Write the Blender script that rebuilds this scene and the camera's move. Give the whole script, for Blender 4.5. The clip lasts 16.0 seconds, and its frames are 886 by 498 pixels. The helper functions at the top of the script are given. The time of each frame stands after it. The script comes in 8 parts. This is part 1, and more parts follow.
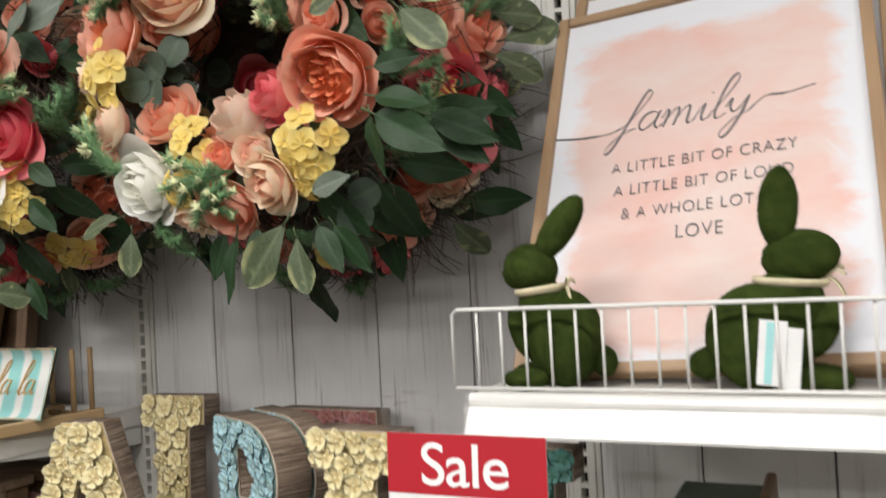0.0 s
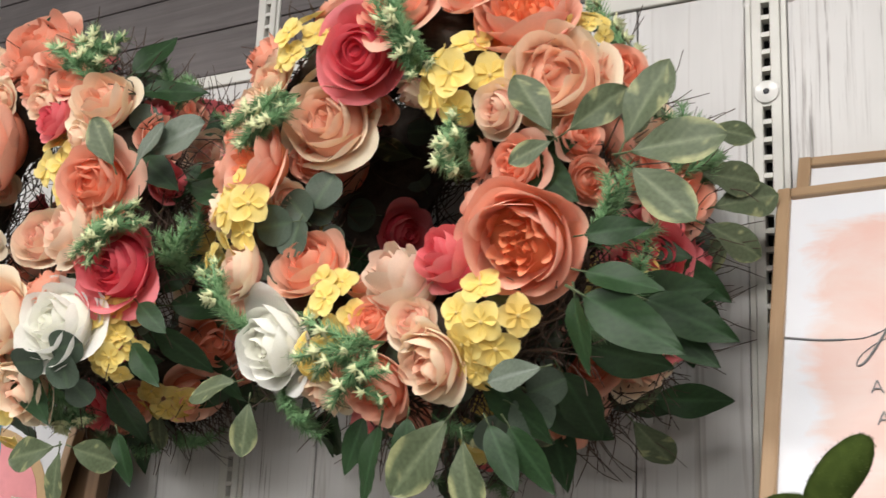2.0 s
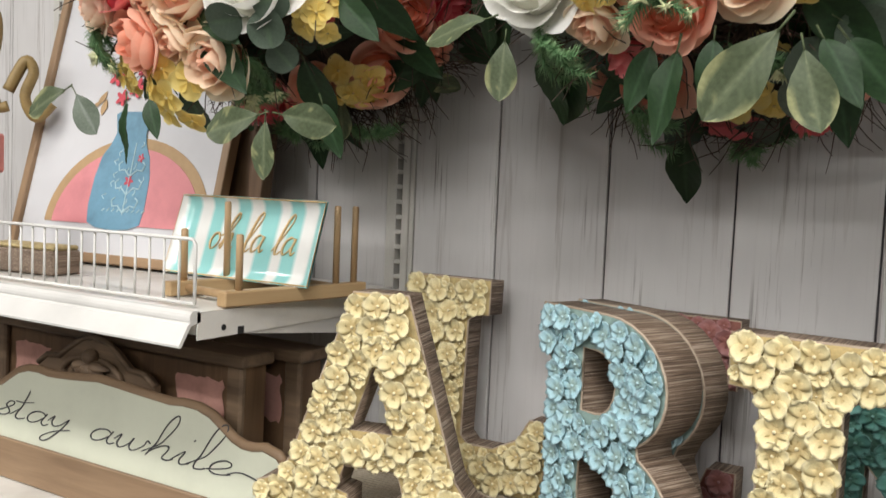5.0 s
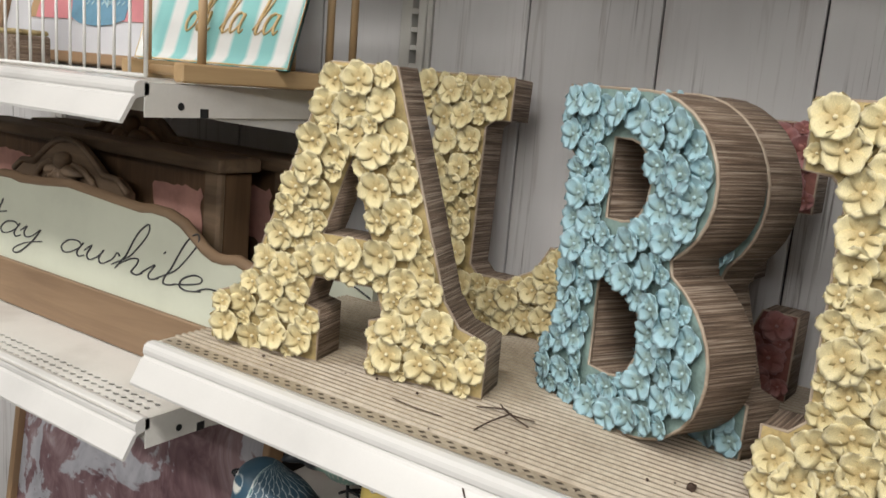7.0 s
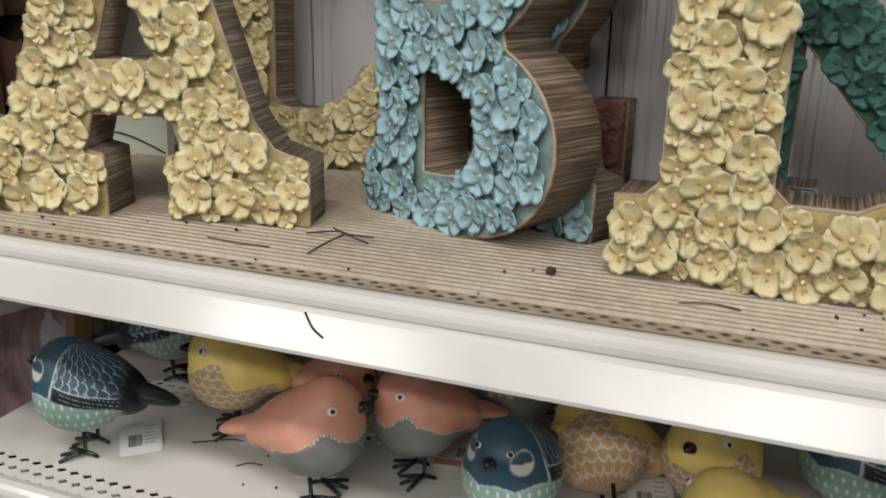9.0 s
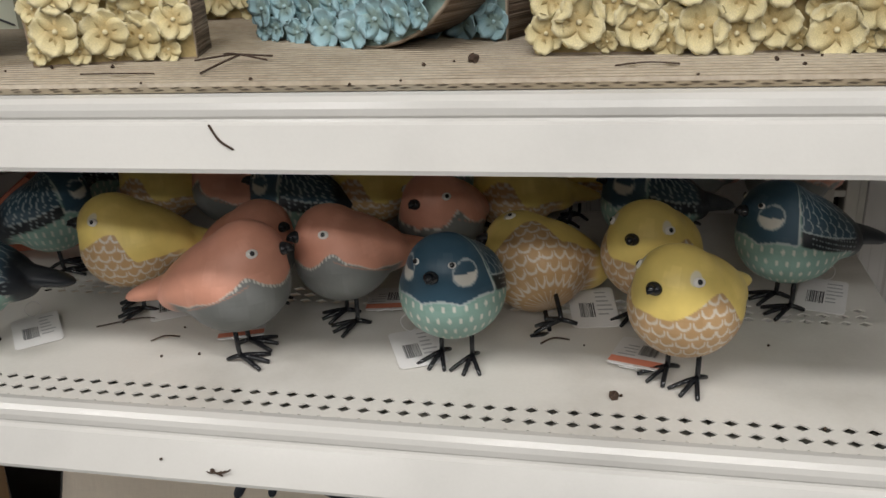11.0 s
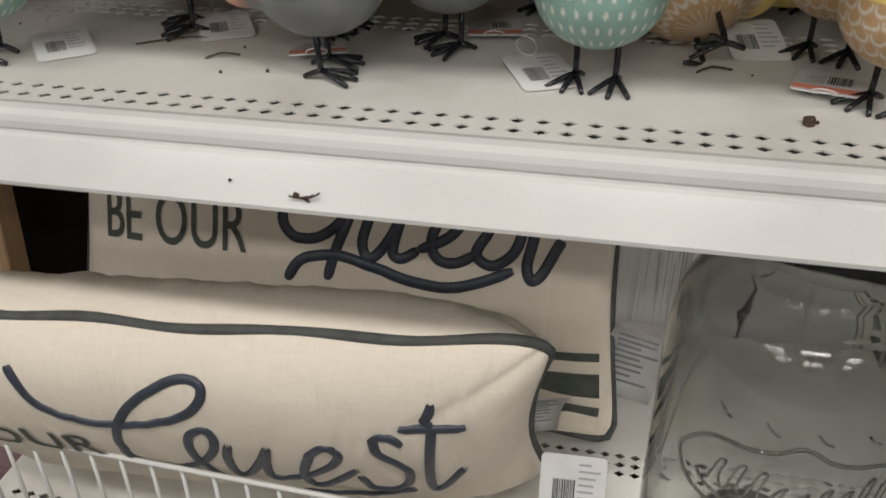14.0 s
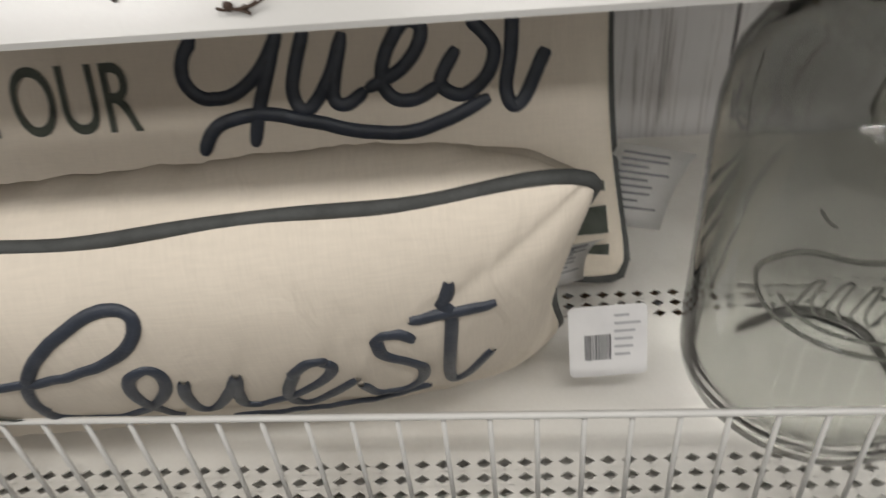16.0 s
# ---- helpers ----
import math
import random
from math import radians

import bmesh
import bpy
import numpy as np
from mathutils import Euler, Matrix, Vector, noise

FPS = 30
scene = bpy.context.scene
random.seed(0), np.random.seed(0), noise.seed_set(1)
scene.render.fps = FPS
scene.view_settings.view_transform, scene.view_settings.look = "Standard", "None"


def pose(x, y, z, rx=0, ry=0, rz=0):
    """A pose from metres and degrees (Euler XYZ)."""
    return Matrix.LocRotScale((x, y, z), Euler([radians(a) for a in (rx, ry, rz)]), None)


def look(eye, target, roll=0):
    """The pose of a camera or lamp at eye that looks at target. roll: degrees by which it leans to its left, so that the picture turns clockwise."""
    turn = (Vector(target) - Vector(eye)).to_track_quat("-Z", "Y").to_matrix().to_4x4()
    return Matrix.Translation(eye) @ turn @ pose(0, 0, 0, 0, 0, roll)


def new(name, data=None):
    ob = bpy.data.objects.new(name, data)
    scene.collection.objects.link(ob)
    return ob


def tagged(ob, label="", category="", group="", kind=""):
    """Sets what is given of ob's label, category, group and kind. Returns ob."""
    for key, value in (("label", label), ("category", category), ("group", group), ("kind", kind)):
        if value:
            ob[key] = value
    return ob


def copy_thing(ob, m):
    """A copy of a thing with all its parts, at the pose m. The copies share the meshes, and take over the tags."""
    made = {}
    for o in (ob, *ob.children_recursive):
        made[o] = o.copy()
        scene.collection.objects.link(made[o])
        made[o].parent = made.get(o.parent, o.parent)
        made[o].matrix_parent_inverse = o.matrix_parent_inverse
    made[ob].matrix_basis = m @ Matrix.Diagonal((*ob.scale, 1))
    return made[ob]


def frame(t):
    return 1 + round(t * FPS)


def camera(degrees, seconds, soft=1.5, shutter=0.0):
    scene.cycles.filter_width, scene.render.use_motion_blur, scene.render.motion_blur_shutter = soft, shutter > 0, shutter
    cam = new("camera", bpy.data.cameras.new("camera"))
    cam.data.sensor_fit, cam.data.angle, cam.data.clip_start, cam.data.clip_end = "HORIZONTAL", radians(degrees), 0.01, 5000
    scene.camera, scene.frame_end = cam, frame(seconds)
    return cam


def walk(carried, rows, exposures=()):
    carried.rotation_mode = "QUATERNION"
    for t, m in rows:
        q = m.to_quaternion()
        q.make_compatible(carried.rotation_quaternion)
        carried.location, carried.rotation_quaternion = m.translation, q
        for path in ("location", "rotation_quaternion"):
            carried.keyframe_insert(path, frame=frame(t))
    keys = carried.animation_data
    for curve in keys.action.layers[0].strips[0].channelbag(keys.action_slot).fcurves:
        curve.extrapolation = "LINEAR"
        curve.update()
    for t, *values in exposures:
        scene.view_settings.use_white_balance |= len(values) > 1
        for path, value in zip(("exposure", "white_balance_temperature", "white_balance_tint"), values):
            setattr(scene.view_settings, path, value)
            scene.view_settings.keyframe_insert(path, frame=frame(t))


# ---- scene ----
cam = camera(55.2, 16.0, 1.5, 0.3)
PATH = [
    (0, (0.84, 0.23, 1.63), (0.0, 2.044, 1.669), -3.1),
    (0.5, (0.767, 0.303, 1.672), (-0.138, 2.074, 1.877), -0.2),
    (1, (0.727, 0.357, 1.706), (-0.236, 2.077, 2.046), 1.7),
    (1.5, (0.692, 0.382, 1.707), (-0.286, 2.088, 2.076), 1.8),
    (2, (0.617, 0.363, 1.716), (-0.343, 2.083, 2.059), 2.5),
    (2.5, (0.533, 0.327, 1.715), (-0.432, 2.051, 2.028), 3.2),
    (3, (0.464, 0.285, 1.697), (-0.518, 2.008, 1.958), 3.3),
    (3.5, (0.416, 0.272, 1.668), (-0.595, 1.988, 1.843), 3.2),
    (4, (0.394, 0.28, 1.622), (-0.635, 1.994, 1.679), 3.2),
    (4.3, (0.389, 0.294, 1.599), (-0.647, 2.004, 1.581), 3.0),
    (4.5, (0.372, 0.304, 1.572), (-0.644, 2.026, 1.528), 2.8),
    (5, (0.337, 0.343, 1.541), (-0.672, 2.065, 1.408), 2.4),
    (5.2, (0.326, 0.351, 1.536), (-0.674, 2.075, 1.367), 2.5),
    (7.3, (0.304, 0.573, 1.389), (-0.807, 2.183, 0.971), 4.7),
    (7.5, (0.311, 0.579, 1.382), (-0.774, 2.203, 0.951), 4.3),
    (8, (0.303, 0.59, 1.364), (-0.638, 2.289, 0.883), 3.2),
    (8.5, (0.276, 0.605, 1.33), (-0.522, 2.351, 0.767), 1.8),
    (9, (0.26, 0.607, 1.312), (-0.414, 2.386, 0.697), 0.8),
    (9.5, (0.254, 0.602, 1.272), (-0.315, 2.398, 0.598), -0.2),
    (10, (0.242, 0.591, 1.25), (-0.252, 2.386, 0.52), -1.3),
    (10.2, (0.24, 0.588, 1.241), (-0.246, 2.381, 0.5), -1.9),
    (12.3, (0.182, 0.683, 1.161), (-0.092, 2.472, 0.31), -3.7),
    (12.5, (0.174, 0.685, 1.151), (-0.095, 2.466, 0.281), -3.5),
    (13, (0.151, 0.681, 1.12), (-0.145, 2.422, 0.182), -2.8),
    (13.5, (0.128, 0.672, 1.09), (-0.222, 2.368, 0.089), -2.0),
    (14, (0.123, 0.671, 1.065), (-0.267, 2.32, 0.001), -1.2),
    (14.5, (0.105, 0.662, 1.047), (-0.308, 2.266, -0.074), -0.2),
    (15, (0.08, 0.686, 1.017), (-0.342, 2.239, -0.17), -1.0),
    (15.5, (0.066, 0.749, 0.999), (-0.345, 2.261, -0.244), -3.9),
    (16, (0.037, 0.789, 0.969), (-0.105, 2.256, -0.382), -6.4),
]
walk(cam, [(t, look(eye, target, roll)) for t, eye, target, roll in PATH], exposures=[(0.0, -0.22), (1.0, -0.06), (3.5, 0.14), (5.0, -0.06), (7.5, -0.38), (10.0, -0.72), (12.5, -0.68), (14.0, -0.72), (16.0, -0.80)])

# ---------- light ----------
world = bpy.data.worlds.new("world")
scene.world = world
world.use_nodes = True
world.node_tree.nodes["Background"].inputs[0].default_value = (0.9, 0.95, 1.0, 1)
world.node_tree.nodes["Background"].inputs[1].default_value = 0.02


def area_lamp(name, x, y, z, sx, sy, watts, colour):
    data = bpy.data.lights.new(name, "AREA")
    data.shape, data.size, data.size_y, data.energy, data.color = "RECTANGLE", sx, sy, watts, colour
    ob = new(name, data)
    ob.matrix_basis = pose(x, y, z, 0, 0, 0)
    return ob


LAMP_ROWS = ((-3.7, 45), (-1.9, 48), (-0.2, 48))
for row_y, watts in LAMP_ROWS:
    for col_x in (-1.9, 0.3, 2.5):
        area_lamp("ceiling_lamp", col_x, row_y, 3.06, 1.25, 0.28, watts, (1.0, 0.975, 0.945))

# ---------- small tools ----------


def to_object(name, bm, material, parent=None, label="", smooth=False):
    me = bpy.data.meshes.new(name)
    bm.normal_update()
    bm.to_mesh(me)
    bm.free()
    for m in material if isinstance(material, (list, tuple)) else [material]:
        me.materials.append(m)
    if smooth:
        me.shade_smooth()
    ob = new(name, me)
    if parent is not None:
        ob.parent = parent
    if label:
        ob["label"] = label
    return ob


def part(name, bm, material, parent, label="", smooth=False):
    return to_object(name, bm, material, parent, label, smooth)


def share(name, mesh, parent, m, label=""):
    ob = new(name, mesh)
    ob.parent = parent
    ob.matrix_basis = m
    if label:
        ob["label"] = label
    return ob


def thing(name, m, label, category, group="", kind=""):
    ob = new(name)
    ob.empty_display_size = 0.05
    ob.matrix_basis = m
    return tagged(ob, label, category, group, kind)


def box(bm, x0, x1, y0, y1, z0, z1, bevel=0.0, seg=1):
    r = bmesh.ops.create_cube(bm, size=1.0, matrix=Matrix.Translation(((x0 + x1) / 2, (y0 + y1) / 2, (z0 + z1) / 2)) @ Matrix.Diagonal((abs(x1 - x0), abs(y1 - y0), abs(z1 - z0), 1)))
    if bevel > 0:
        edges = list({e for v in r["verts"] for e in v.link_edges})
        bmesh.ops.bevel(bm, geom=edges, offset=bevel, segments=seg, affect="EDGES", profile=0.5)
    return bm


def catmull(points, steps=6, closed=False):
    pts = [Vector(p) for p in points]
    n, out = len(pts), []
    for i in range(n if closed else n - 1):
        if closed:
            a, b, c, d = pts[(i - 1) % n], pts[i], pts[(i + 1) % n], pts[(i + 2) % n]
        else:
            a, b, c, d = pts[max(i - 1, 0)], pts[i], pts[i + 1], pts[min(i + 2, n - 1)]
        for s in range(steps):
            t = s / steps
            out.append(0.5 * ((2 * b) + (c - a) * t + (2 * a - 5 * b + 4 * c - d) * t * t + (3 * b - a - 3 * c + d) * t ** 3))
    if not closed:
        out.append(pts[-1])
    return out


def tube(bm, points, radius, seg=8, cap=True, closed=False, squash=1.0):
    """A round rod along points; radius may be a number or one per point."""
    pts = [Vector(p) for p in points]
    n = len(pts)
    rad = radius if isinstance(radius, (list, tuple)) else [radius] * n
    rings, side = [], None
    for i, p in enumerate(pts):
        if closed:
            d = pts[(i + 1) % n] - pts[i - 1]
        else:
            d = pts[min(i + 1, n - 1)] - pts[max(i - 1, 0)]
        d = d.normalized() if d.length > 1e-9 else Vector((0, 0, 1))
        if side is None:
            side = d.orthogonal().normalized()
        else:
            side = side - d * side.dot(d)
            side = side.normalized() if side.length > 1e-6 else d.orthogonal().normalized()
        up = d.cross(side)
        rings.append([bm.verts.new(p + (side * math.cos(a) + up * math.sin(a) * squash) * rad[i]) for a in (2 * math.pi * k / seg for k in range(seg))])
    for i in range(n if closed else n - 1):
        a, b = rings[i], rings[(i + 1) % n]
        for k in range(seg):
            bm.faces.new((a[k], a[(k + 1) % seg], b[(k + 1) % seg], b[k]))
    if cap and not closed:
        bm.faces.new(rings[0][::-1])
        bm.faces.new(rings[-1])
    return bm


def prism(bm, outline, y0, y1):
    """A closed outline of (x, z) pushed from y0 to y1."""
    a = [bm.verts.new((x, y0, z)) for x, z in outline]
    b = [bm.verts.new((x, y1, z)) for x, z in outline]
    n = len(a)
    for i in range(n):
        bm.faces.new((a[i], b[i], b[(i + 1) % n], a[(i + 1) % n]))
    bm.faces.new(a)
    bm.faces.new(b[::-1])
    return bm


def profile_run(bm, outline, x0, x1):
    """A closed outline of (y, z) pushed from x0 to x1."""
    a = [bm.verts.new((x0, y, z)) for y, z in outline]
    b = [bm.verts.new((x1, y, z)) for y, z in outline]
    n = len(a)
    for i in range(n):
        bm.faces.new((a[i], a[(i + 1) % n], b[(i + 1) % n], b[i]))
    bm.faces.new(a[::-1])
    bm.faces.new(b)
    bmesh.ops.recalc_face_normals(bm, faces=bm.faces[:])
    return bm


def lathe(bm, profile, seg=48):
    """profile: (radius, z) from one end to the other."""
    rings = []
    for r, z in profile:
        if r < 1e-6:
            rings.append([bm.verts.new((0, 0, z))])
        else:
            rings.append([bm.verts.new((r * math.cos(2 * math.pi * k / seg), r * math.sin(2 * math.pi * k / seg), z)) for k in range(seg)])
    for a, b in zip(rings, rings[1:]):
        for k in range(seg):
            k2 = (k + 1) % seg
            if len(a) == 1 and len(b) == 1:
                continue
            if len(a) == 1:
                bm.faces.new((a[0], b[k], b[k2]))
            elif len(b) == 1:
                bm.faces.new((a[k], b[0], a[k2]))
            else:
                bm.faces.new((a[k], b[k], b[k2], a[k2]))
    bmesh.ops.recalc_face_normals(bm, faces=bm.faces[:])
    return bm


def flat_text(text, size, extrude=0.0004, shear=0.0, align="CENTER", spacing=1.0, bold=0.0):
    """A mesh of the words in the built-in font, lying in the xy plane."""
    cu = bpy.data.curves.new("words", "FONT")
    cu.body, cu.size, cu.extrude, cu.shear, cu.align_x, cu.space_character, cu.offset = text, size, extrude, shear, align, spacing, bold
    ob = bpy.data.objects.new("words", cu)
    scene.collection.objects.link(ob)
    bpy.context.view_layer.update()
    me = bpy.data.meshes.new_from_object(ob.evaluated_get(bpy.context.evaluated_depsgraph_get()))
    bpy.data.objects.remove(ob)
    bpy.data.curves.remove(cu)
    return me


def filled_outline(loops, depth, bevel=0.0):
    """A solid mesh from closed (x, z) outlines; inner ones become holes. Front face looks to -y at y=0."""
    cu = bpy.data.curves.new("outline", "CURVE")
    cu.dimensions, cu.fill_mode, cu.extrude, cu.bevel_depth, cu.bevel_resolution, cu.offset = "2D", "BOTH", depth / 2 - bevel, bevel, 1, -bevel
    for loop in loops:
        sp = cu.splines.new("POLY")
        sp.points.add(len(loop) - 1)
        for p, (x, z) in zip(sp.points, loop):
            p.co = (x, z, 0, 1)
        sp.use_cyclic_u = True
    ob = bpy.data.objects.new("outline", cu)
    scene.collection.objects.link(ob)
    bpy.context.view_layer.update()
    me = bpy.data.meshes.new_from_object(ob.evaluated_get(bpy.context.evaluated_depsgraph_get()))
    bpy.data.objects.remove(ob)
    bpy.data.curves.remove(cu)
    me.transform(pose(0, depth / 2, 0, 90, 0, 0))
    return me


# ---------- materials ----------


def shader(name, base, rough=0.5, metal=0.0, spec=0.5):
    m = bpy.data.materials.new(name)
    m.use_nodes = True
    nt = m.node_tree
    bs = nt.nodes["Principled BSDF"]
    bs.inputs["Base Color"].default_value = (*base, 1)
    bs.inputs["Roughness"].default_value = rough
    bs.inputs["Metallic"].default_value = metal
    bs.inputs["Specular IOR Level"].default_value = spec
    return m, nt, bs


def node(nt, kind, **values):
    n = nt.nodes.new(kind)
    for k, v in values.items():
        n.inputs[k].default_value = v
    return n


def ramp(nt, fac, stops):
    r = nt.nodes.new("ShaderNodeValToRGB")
    while len(r.color_ramp.elements) < len(stops):
        r.color_ramp.elements.new(0.5)
    for e, (p, c) in zip(r.color_ramp.elements, stops):
        e.position, e.color = p, (*c, 1) if len(c) == 3 else c
    nt.links.new(fac, r.inputs[0])
    return r.outputs[0]


def coords(nt, scale=(1, 1, 1), random_shift=False, turn=(0, 0, 0)):
    tc = nt.nodes.new("ShaderNodeTexCoord")
    mp = nt.nodes.new("ShaderNodeMapping")
    mp.inputs["Scale"].default_value = scale
    mp.inputs["Rotation"].default_value = [radians(a) for a in turn]
    nt.links.new(tc.outputs["Object"], mp.inputs[0])
    if random_shift:
        oi = nt.nodes.new("ShaderNodeObjectInfo")
        mul = nt.nodes.new("ShaderNodeMath")
        mul.operation = "MULTIPLY"
        mul.inputs[1].default_value = 37.0
        nt.links.new(oi.outputs["Random"], mul.inputs[0])
        comb = nt.nodes.new("ShaderNodeCombineXYZ")
        for k in range(3):
            nt.links.new(mul.outputs[0], comb.inputs[k])
        nt.links.new(comb.outputs[0], mp.inputs["Location"])
    return mp.outputs[0]


def noise_of(nt, vec, scale, detail=4.0, rough=0.55, distortion=0.0):
    n = node(nt, "ShaderNodeTexNoise", Scale=scale, Detail=detail, Roughness=rough, Distortion=distortion)
    nt.links.new(vec, n.inputs["Vector"])
    return n.outputs["Fac"]


def blend(nt, fac, a, b, mode="MIX"):
    m = nt.nodes.new("ShaderNodeMix")
    m.data_type, m.blend_type = "RGBA", mode
    for sock, v in ((m.inputs[0], fac), (m.inputs[6], a), (m.inputs[7], b)):
        if isinstance(v, (int, float)):
            sock.default_value = v
        elif isinstance(v, tuple):
            sock.default_value = (*v, 1)
        else:
            nt.links.new(v, sock)
    return m.outputs[2]


def bump(nt, bs, height, strength=0.3, distance=0.002, chain=None):
    b = node(nt, "ShaderNodeBump", Strength=strength, Distance=distance)
    nt.links.new(height, b.inputs["Height"])
    if chain is not None:
        nt.links.new(chain, b.inputs["Normal"])
    nt.links.new(b.outputs[0], bs.inputs["Normal"])
    return b.outputs[0]


def mottled(name, base, rough=0.5, amount=0.12, scale=12.0, fine=220.0, bumps=0.15, metal=0.0, spec=0.5, tint=None, random_shift=False):
    """A surface of one colour with cloudy stains, fine grain and a slight relief."""
    m, nt, bs = shader(name, base, rough, metal, spec)
    vec = coords(nt, random_shift=random_shift)
    dark = tint or tuple(c * (1 - 2.2 * amount) for c in base)
    lite = tuple(min(1, c * (1 + amount)) for c in base)
    big = noise_of(nt, vec, scale, 5)
    small = noise_of(nt, vec, fine, 3)
    col = ramp(nt, big, [(0.3, dark), (0.5, base), (0.72, lite)])
    col2 = blend(nt, 0.35 * min(1, amount * 6), col, ramp(nt, small, [(0.3, dark), (0.7, lite)]))
    nt.links.new(col2, bs.inputs["Base Color"])
    nt.links.new(ramp(nt, big, [(0.3, (rough * 1.15,) * 3), (0.7, (rough * 0.85,) * 3)]), bs.inputs["Roughness"])
    if bumps:
        bump(nt, bs, small, bumps, 0.001)
    return m


def vertex_paint(name, rough=0.5, bumps=0.2, fine=250.0, amount=0.1, spec=0.4, sheen=0.0, attr="paint", thin=0.0):
    """Colour from the mesh's own painted attribute, with grain on top."""
    m, nt, bs = shader(name, (0.5, 0.5, 0.5), rough, 0, spec)
    at = nt.nodes.new("ShaderNodeAttribute")
    at.attribute_name = attr
    vec = coords(nt, random_shift=True)
    big, small = noise_of(nt, vec, 25, 4), noise_of(nt, vec, fine, 3)
    shade = ramp(nt, big, [(0.3, (1 - 1.6 * amount,) * 3), (0.7, (1.0,) * 3)])
    col = blend(nt, 1.0, at.outputs["Color"], shade, "MULTIPLY")
    nt.links.new(col, bs.inputs["Base Color"])
    if sheen:
        bs.inputs["Sheen Weight"].default_value = sheen
    if thin:
        tr = nt.nodes.new("ShaderNodeBsdfTranslucent")
        nt.links.new(col, tr.inputs["Color"])
        mx = nt.nodes.new("ShaderNodeMixShader")
        mx.inputs[0].default_value = thin
        nt.links.new(bs.outputs[0], mx.inputs[1])
        nt.links.new(tr.outputs[0], mx.inputs[2])
        nt.links.new(mx.outputs[0], nt.nodes["Material Output"].inputs["Surface"])
    if bumps:
        bump(nt, bs, small, bumps, 0.0008)
    return m


def wood(name, light, dark, rough=0.55, along="x", scale=1.0, streak=60.0, bumps=0.3):
    """Grain that runs along one axis of the object."""
    m, nt, bs = shader(name, light, rough)
    s = {"x": (3, streak, streak), "y": (streak, 3, streak), "z": (streak, streak, 3)}[along]
    vec = coords(nt, tuple(c * scale for c in s), True)
    g = noise_of(nt, vec, 1.0, 6, 0.65, 0.6)
    big = noise_of(nt, coords(nt, (5, 5, 5), True), 1.0, 3)
    col = ramp(nt, g, [(0.28, dark), (0.5, tuple((a + b) / 2 for a, b in zip(light, dark))), (0.72, light)])
    col = blend(nt, 0.35, col, ramp(nt, big, [(0.3, dark), (0.7, light)]))
    nt.links.new(col, bs.inputs["Base Color"])
    bump(nt, bs, g, bumps, 0.0015)
    return m


M_METAL = mottled("white_powder_coat", (0.67, 0.657, 0.628), 0.17, 0.05, 6, 400, 0.05)
M_DECK = mottled("shelf_deck_paint", (0.70, 0.68, 0.635), 0.36, 0.06, 7, 300, 0.08, tint=(0.55, 0.525, 0.48))
M_UPRIGHT = mottled("cream_steel", (0.60, 0.585, 0.54), 0.4, 0.06, 9, 300, 0.08)
# near-black colour in place of the shade inside slots and holes
M_HOLLOW_SHADE = shader("hollow_shade", (0.012, 0.012, 0.012), 0.8)[0]
M_WIRE = mottled("white_wire_coat", (0.66, 0.65, 0.62), 0.35, 0.04, 20, 300, 0.04)


def whitewash():
    m, nt, bs = shader("whitewashed_planks", (0.62, 0.61, 0.62), 0.6)
    fine = noise_of(nt, coords(nt, (170, 170, 4), True), 1.0, 6, 0.7, 0.4)
    mid = noise_of(nt, coords(nt, (45, 45, 1.6), True), 1.0, 5, 0.6, 1.2)
    cloud = noise_of(nt, coords(nt, (6, 6, 2.2), True), 1.0, 4)
    knots = noise_of(nt, coords(nt, (38, 38, 9), True), 1.0, 3, 0.5, 2.0)
    base = ramp(nt, cloud, [(0.25, (0.54, 0.525, 0.515)), (0.55, (0.66, 0.645, 0.635)), (0.8, (0.74, 0.725, 0.715))])
    streaks = ramp(nt, mid, [(0.58, (1, 1, 1)), (0.66, (0.84, 0.82, 0.81)), (0.76, (0.55, 0.53, 0.52))])
    lines = ramp(nt, fine, [(0.53, (1, 1, 1)), (0.59, (0.70, 0.68, 0.67)), (0.66, (0.32, 0.30, 0.29))])
    spots = ramp(nt, knots, [(0.74, (1, 1, 1)), (0.80, (0.6, 0.58, 0.58))])
    # the fine dark lines come in bands
    gate = ramp(nt, noise_of(nt, coords(nt, (14, 14, 2.5), True), 1.0, 2), [(0.48, (0.06, 0.06, 0.06)), (0.62, (1, 1, 1))])
    lines = blend(nt, gate, (1.0, 1.0, 1.0), lines)
    col = blend(nt, 1.0, base, streaks, "MULTIPLY")
    col = blend(nt, 1.0, col, lines, "MULTIPLY")
    col = blend(nt, 0.7, col, spots, "MULTIPLY")
    nt.links.new(col, bs.inputs["Base Color"])
    bump(nt, bs, fine, 0.2, 0.001)
    return m


M_PLANK = whitewash()
M_DARKWOOD = wood("dark_grey_boards", (0.17, 0.15, 0.15), (0.07, 0.06, 0.06), 0.7, "x", 1.0, 70, 0.4)
M_GROOVE = shader("plank_joint", (0.09, 0.085, 0.09), 0.8)[0]
M_FLOOR = mottled("vinyl_floor", (0.24, 0.232, 0.22), 0.35, 0.08, 3, 120, 0.05)
M_CEIL = mottled("ceiling_board", (0.45, 0.44, 0.425), 0.8, 0.05, 3, 200, 0.2)
M_WALLPAINT = mottled("store_wall_paint", (0.12, 0.117, 0.113), 0.7, 0.05, 2, 150, 0.1)


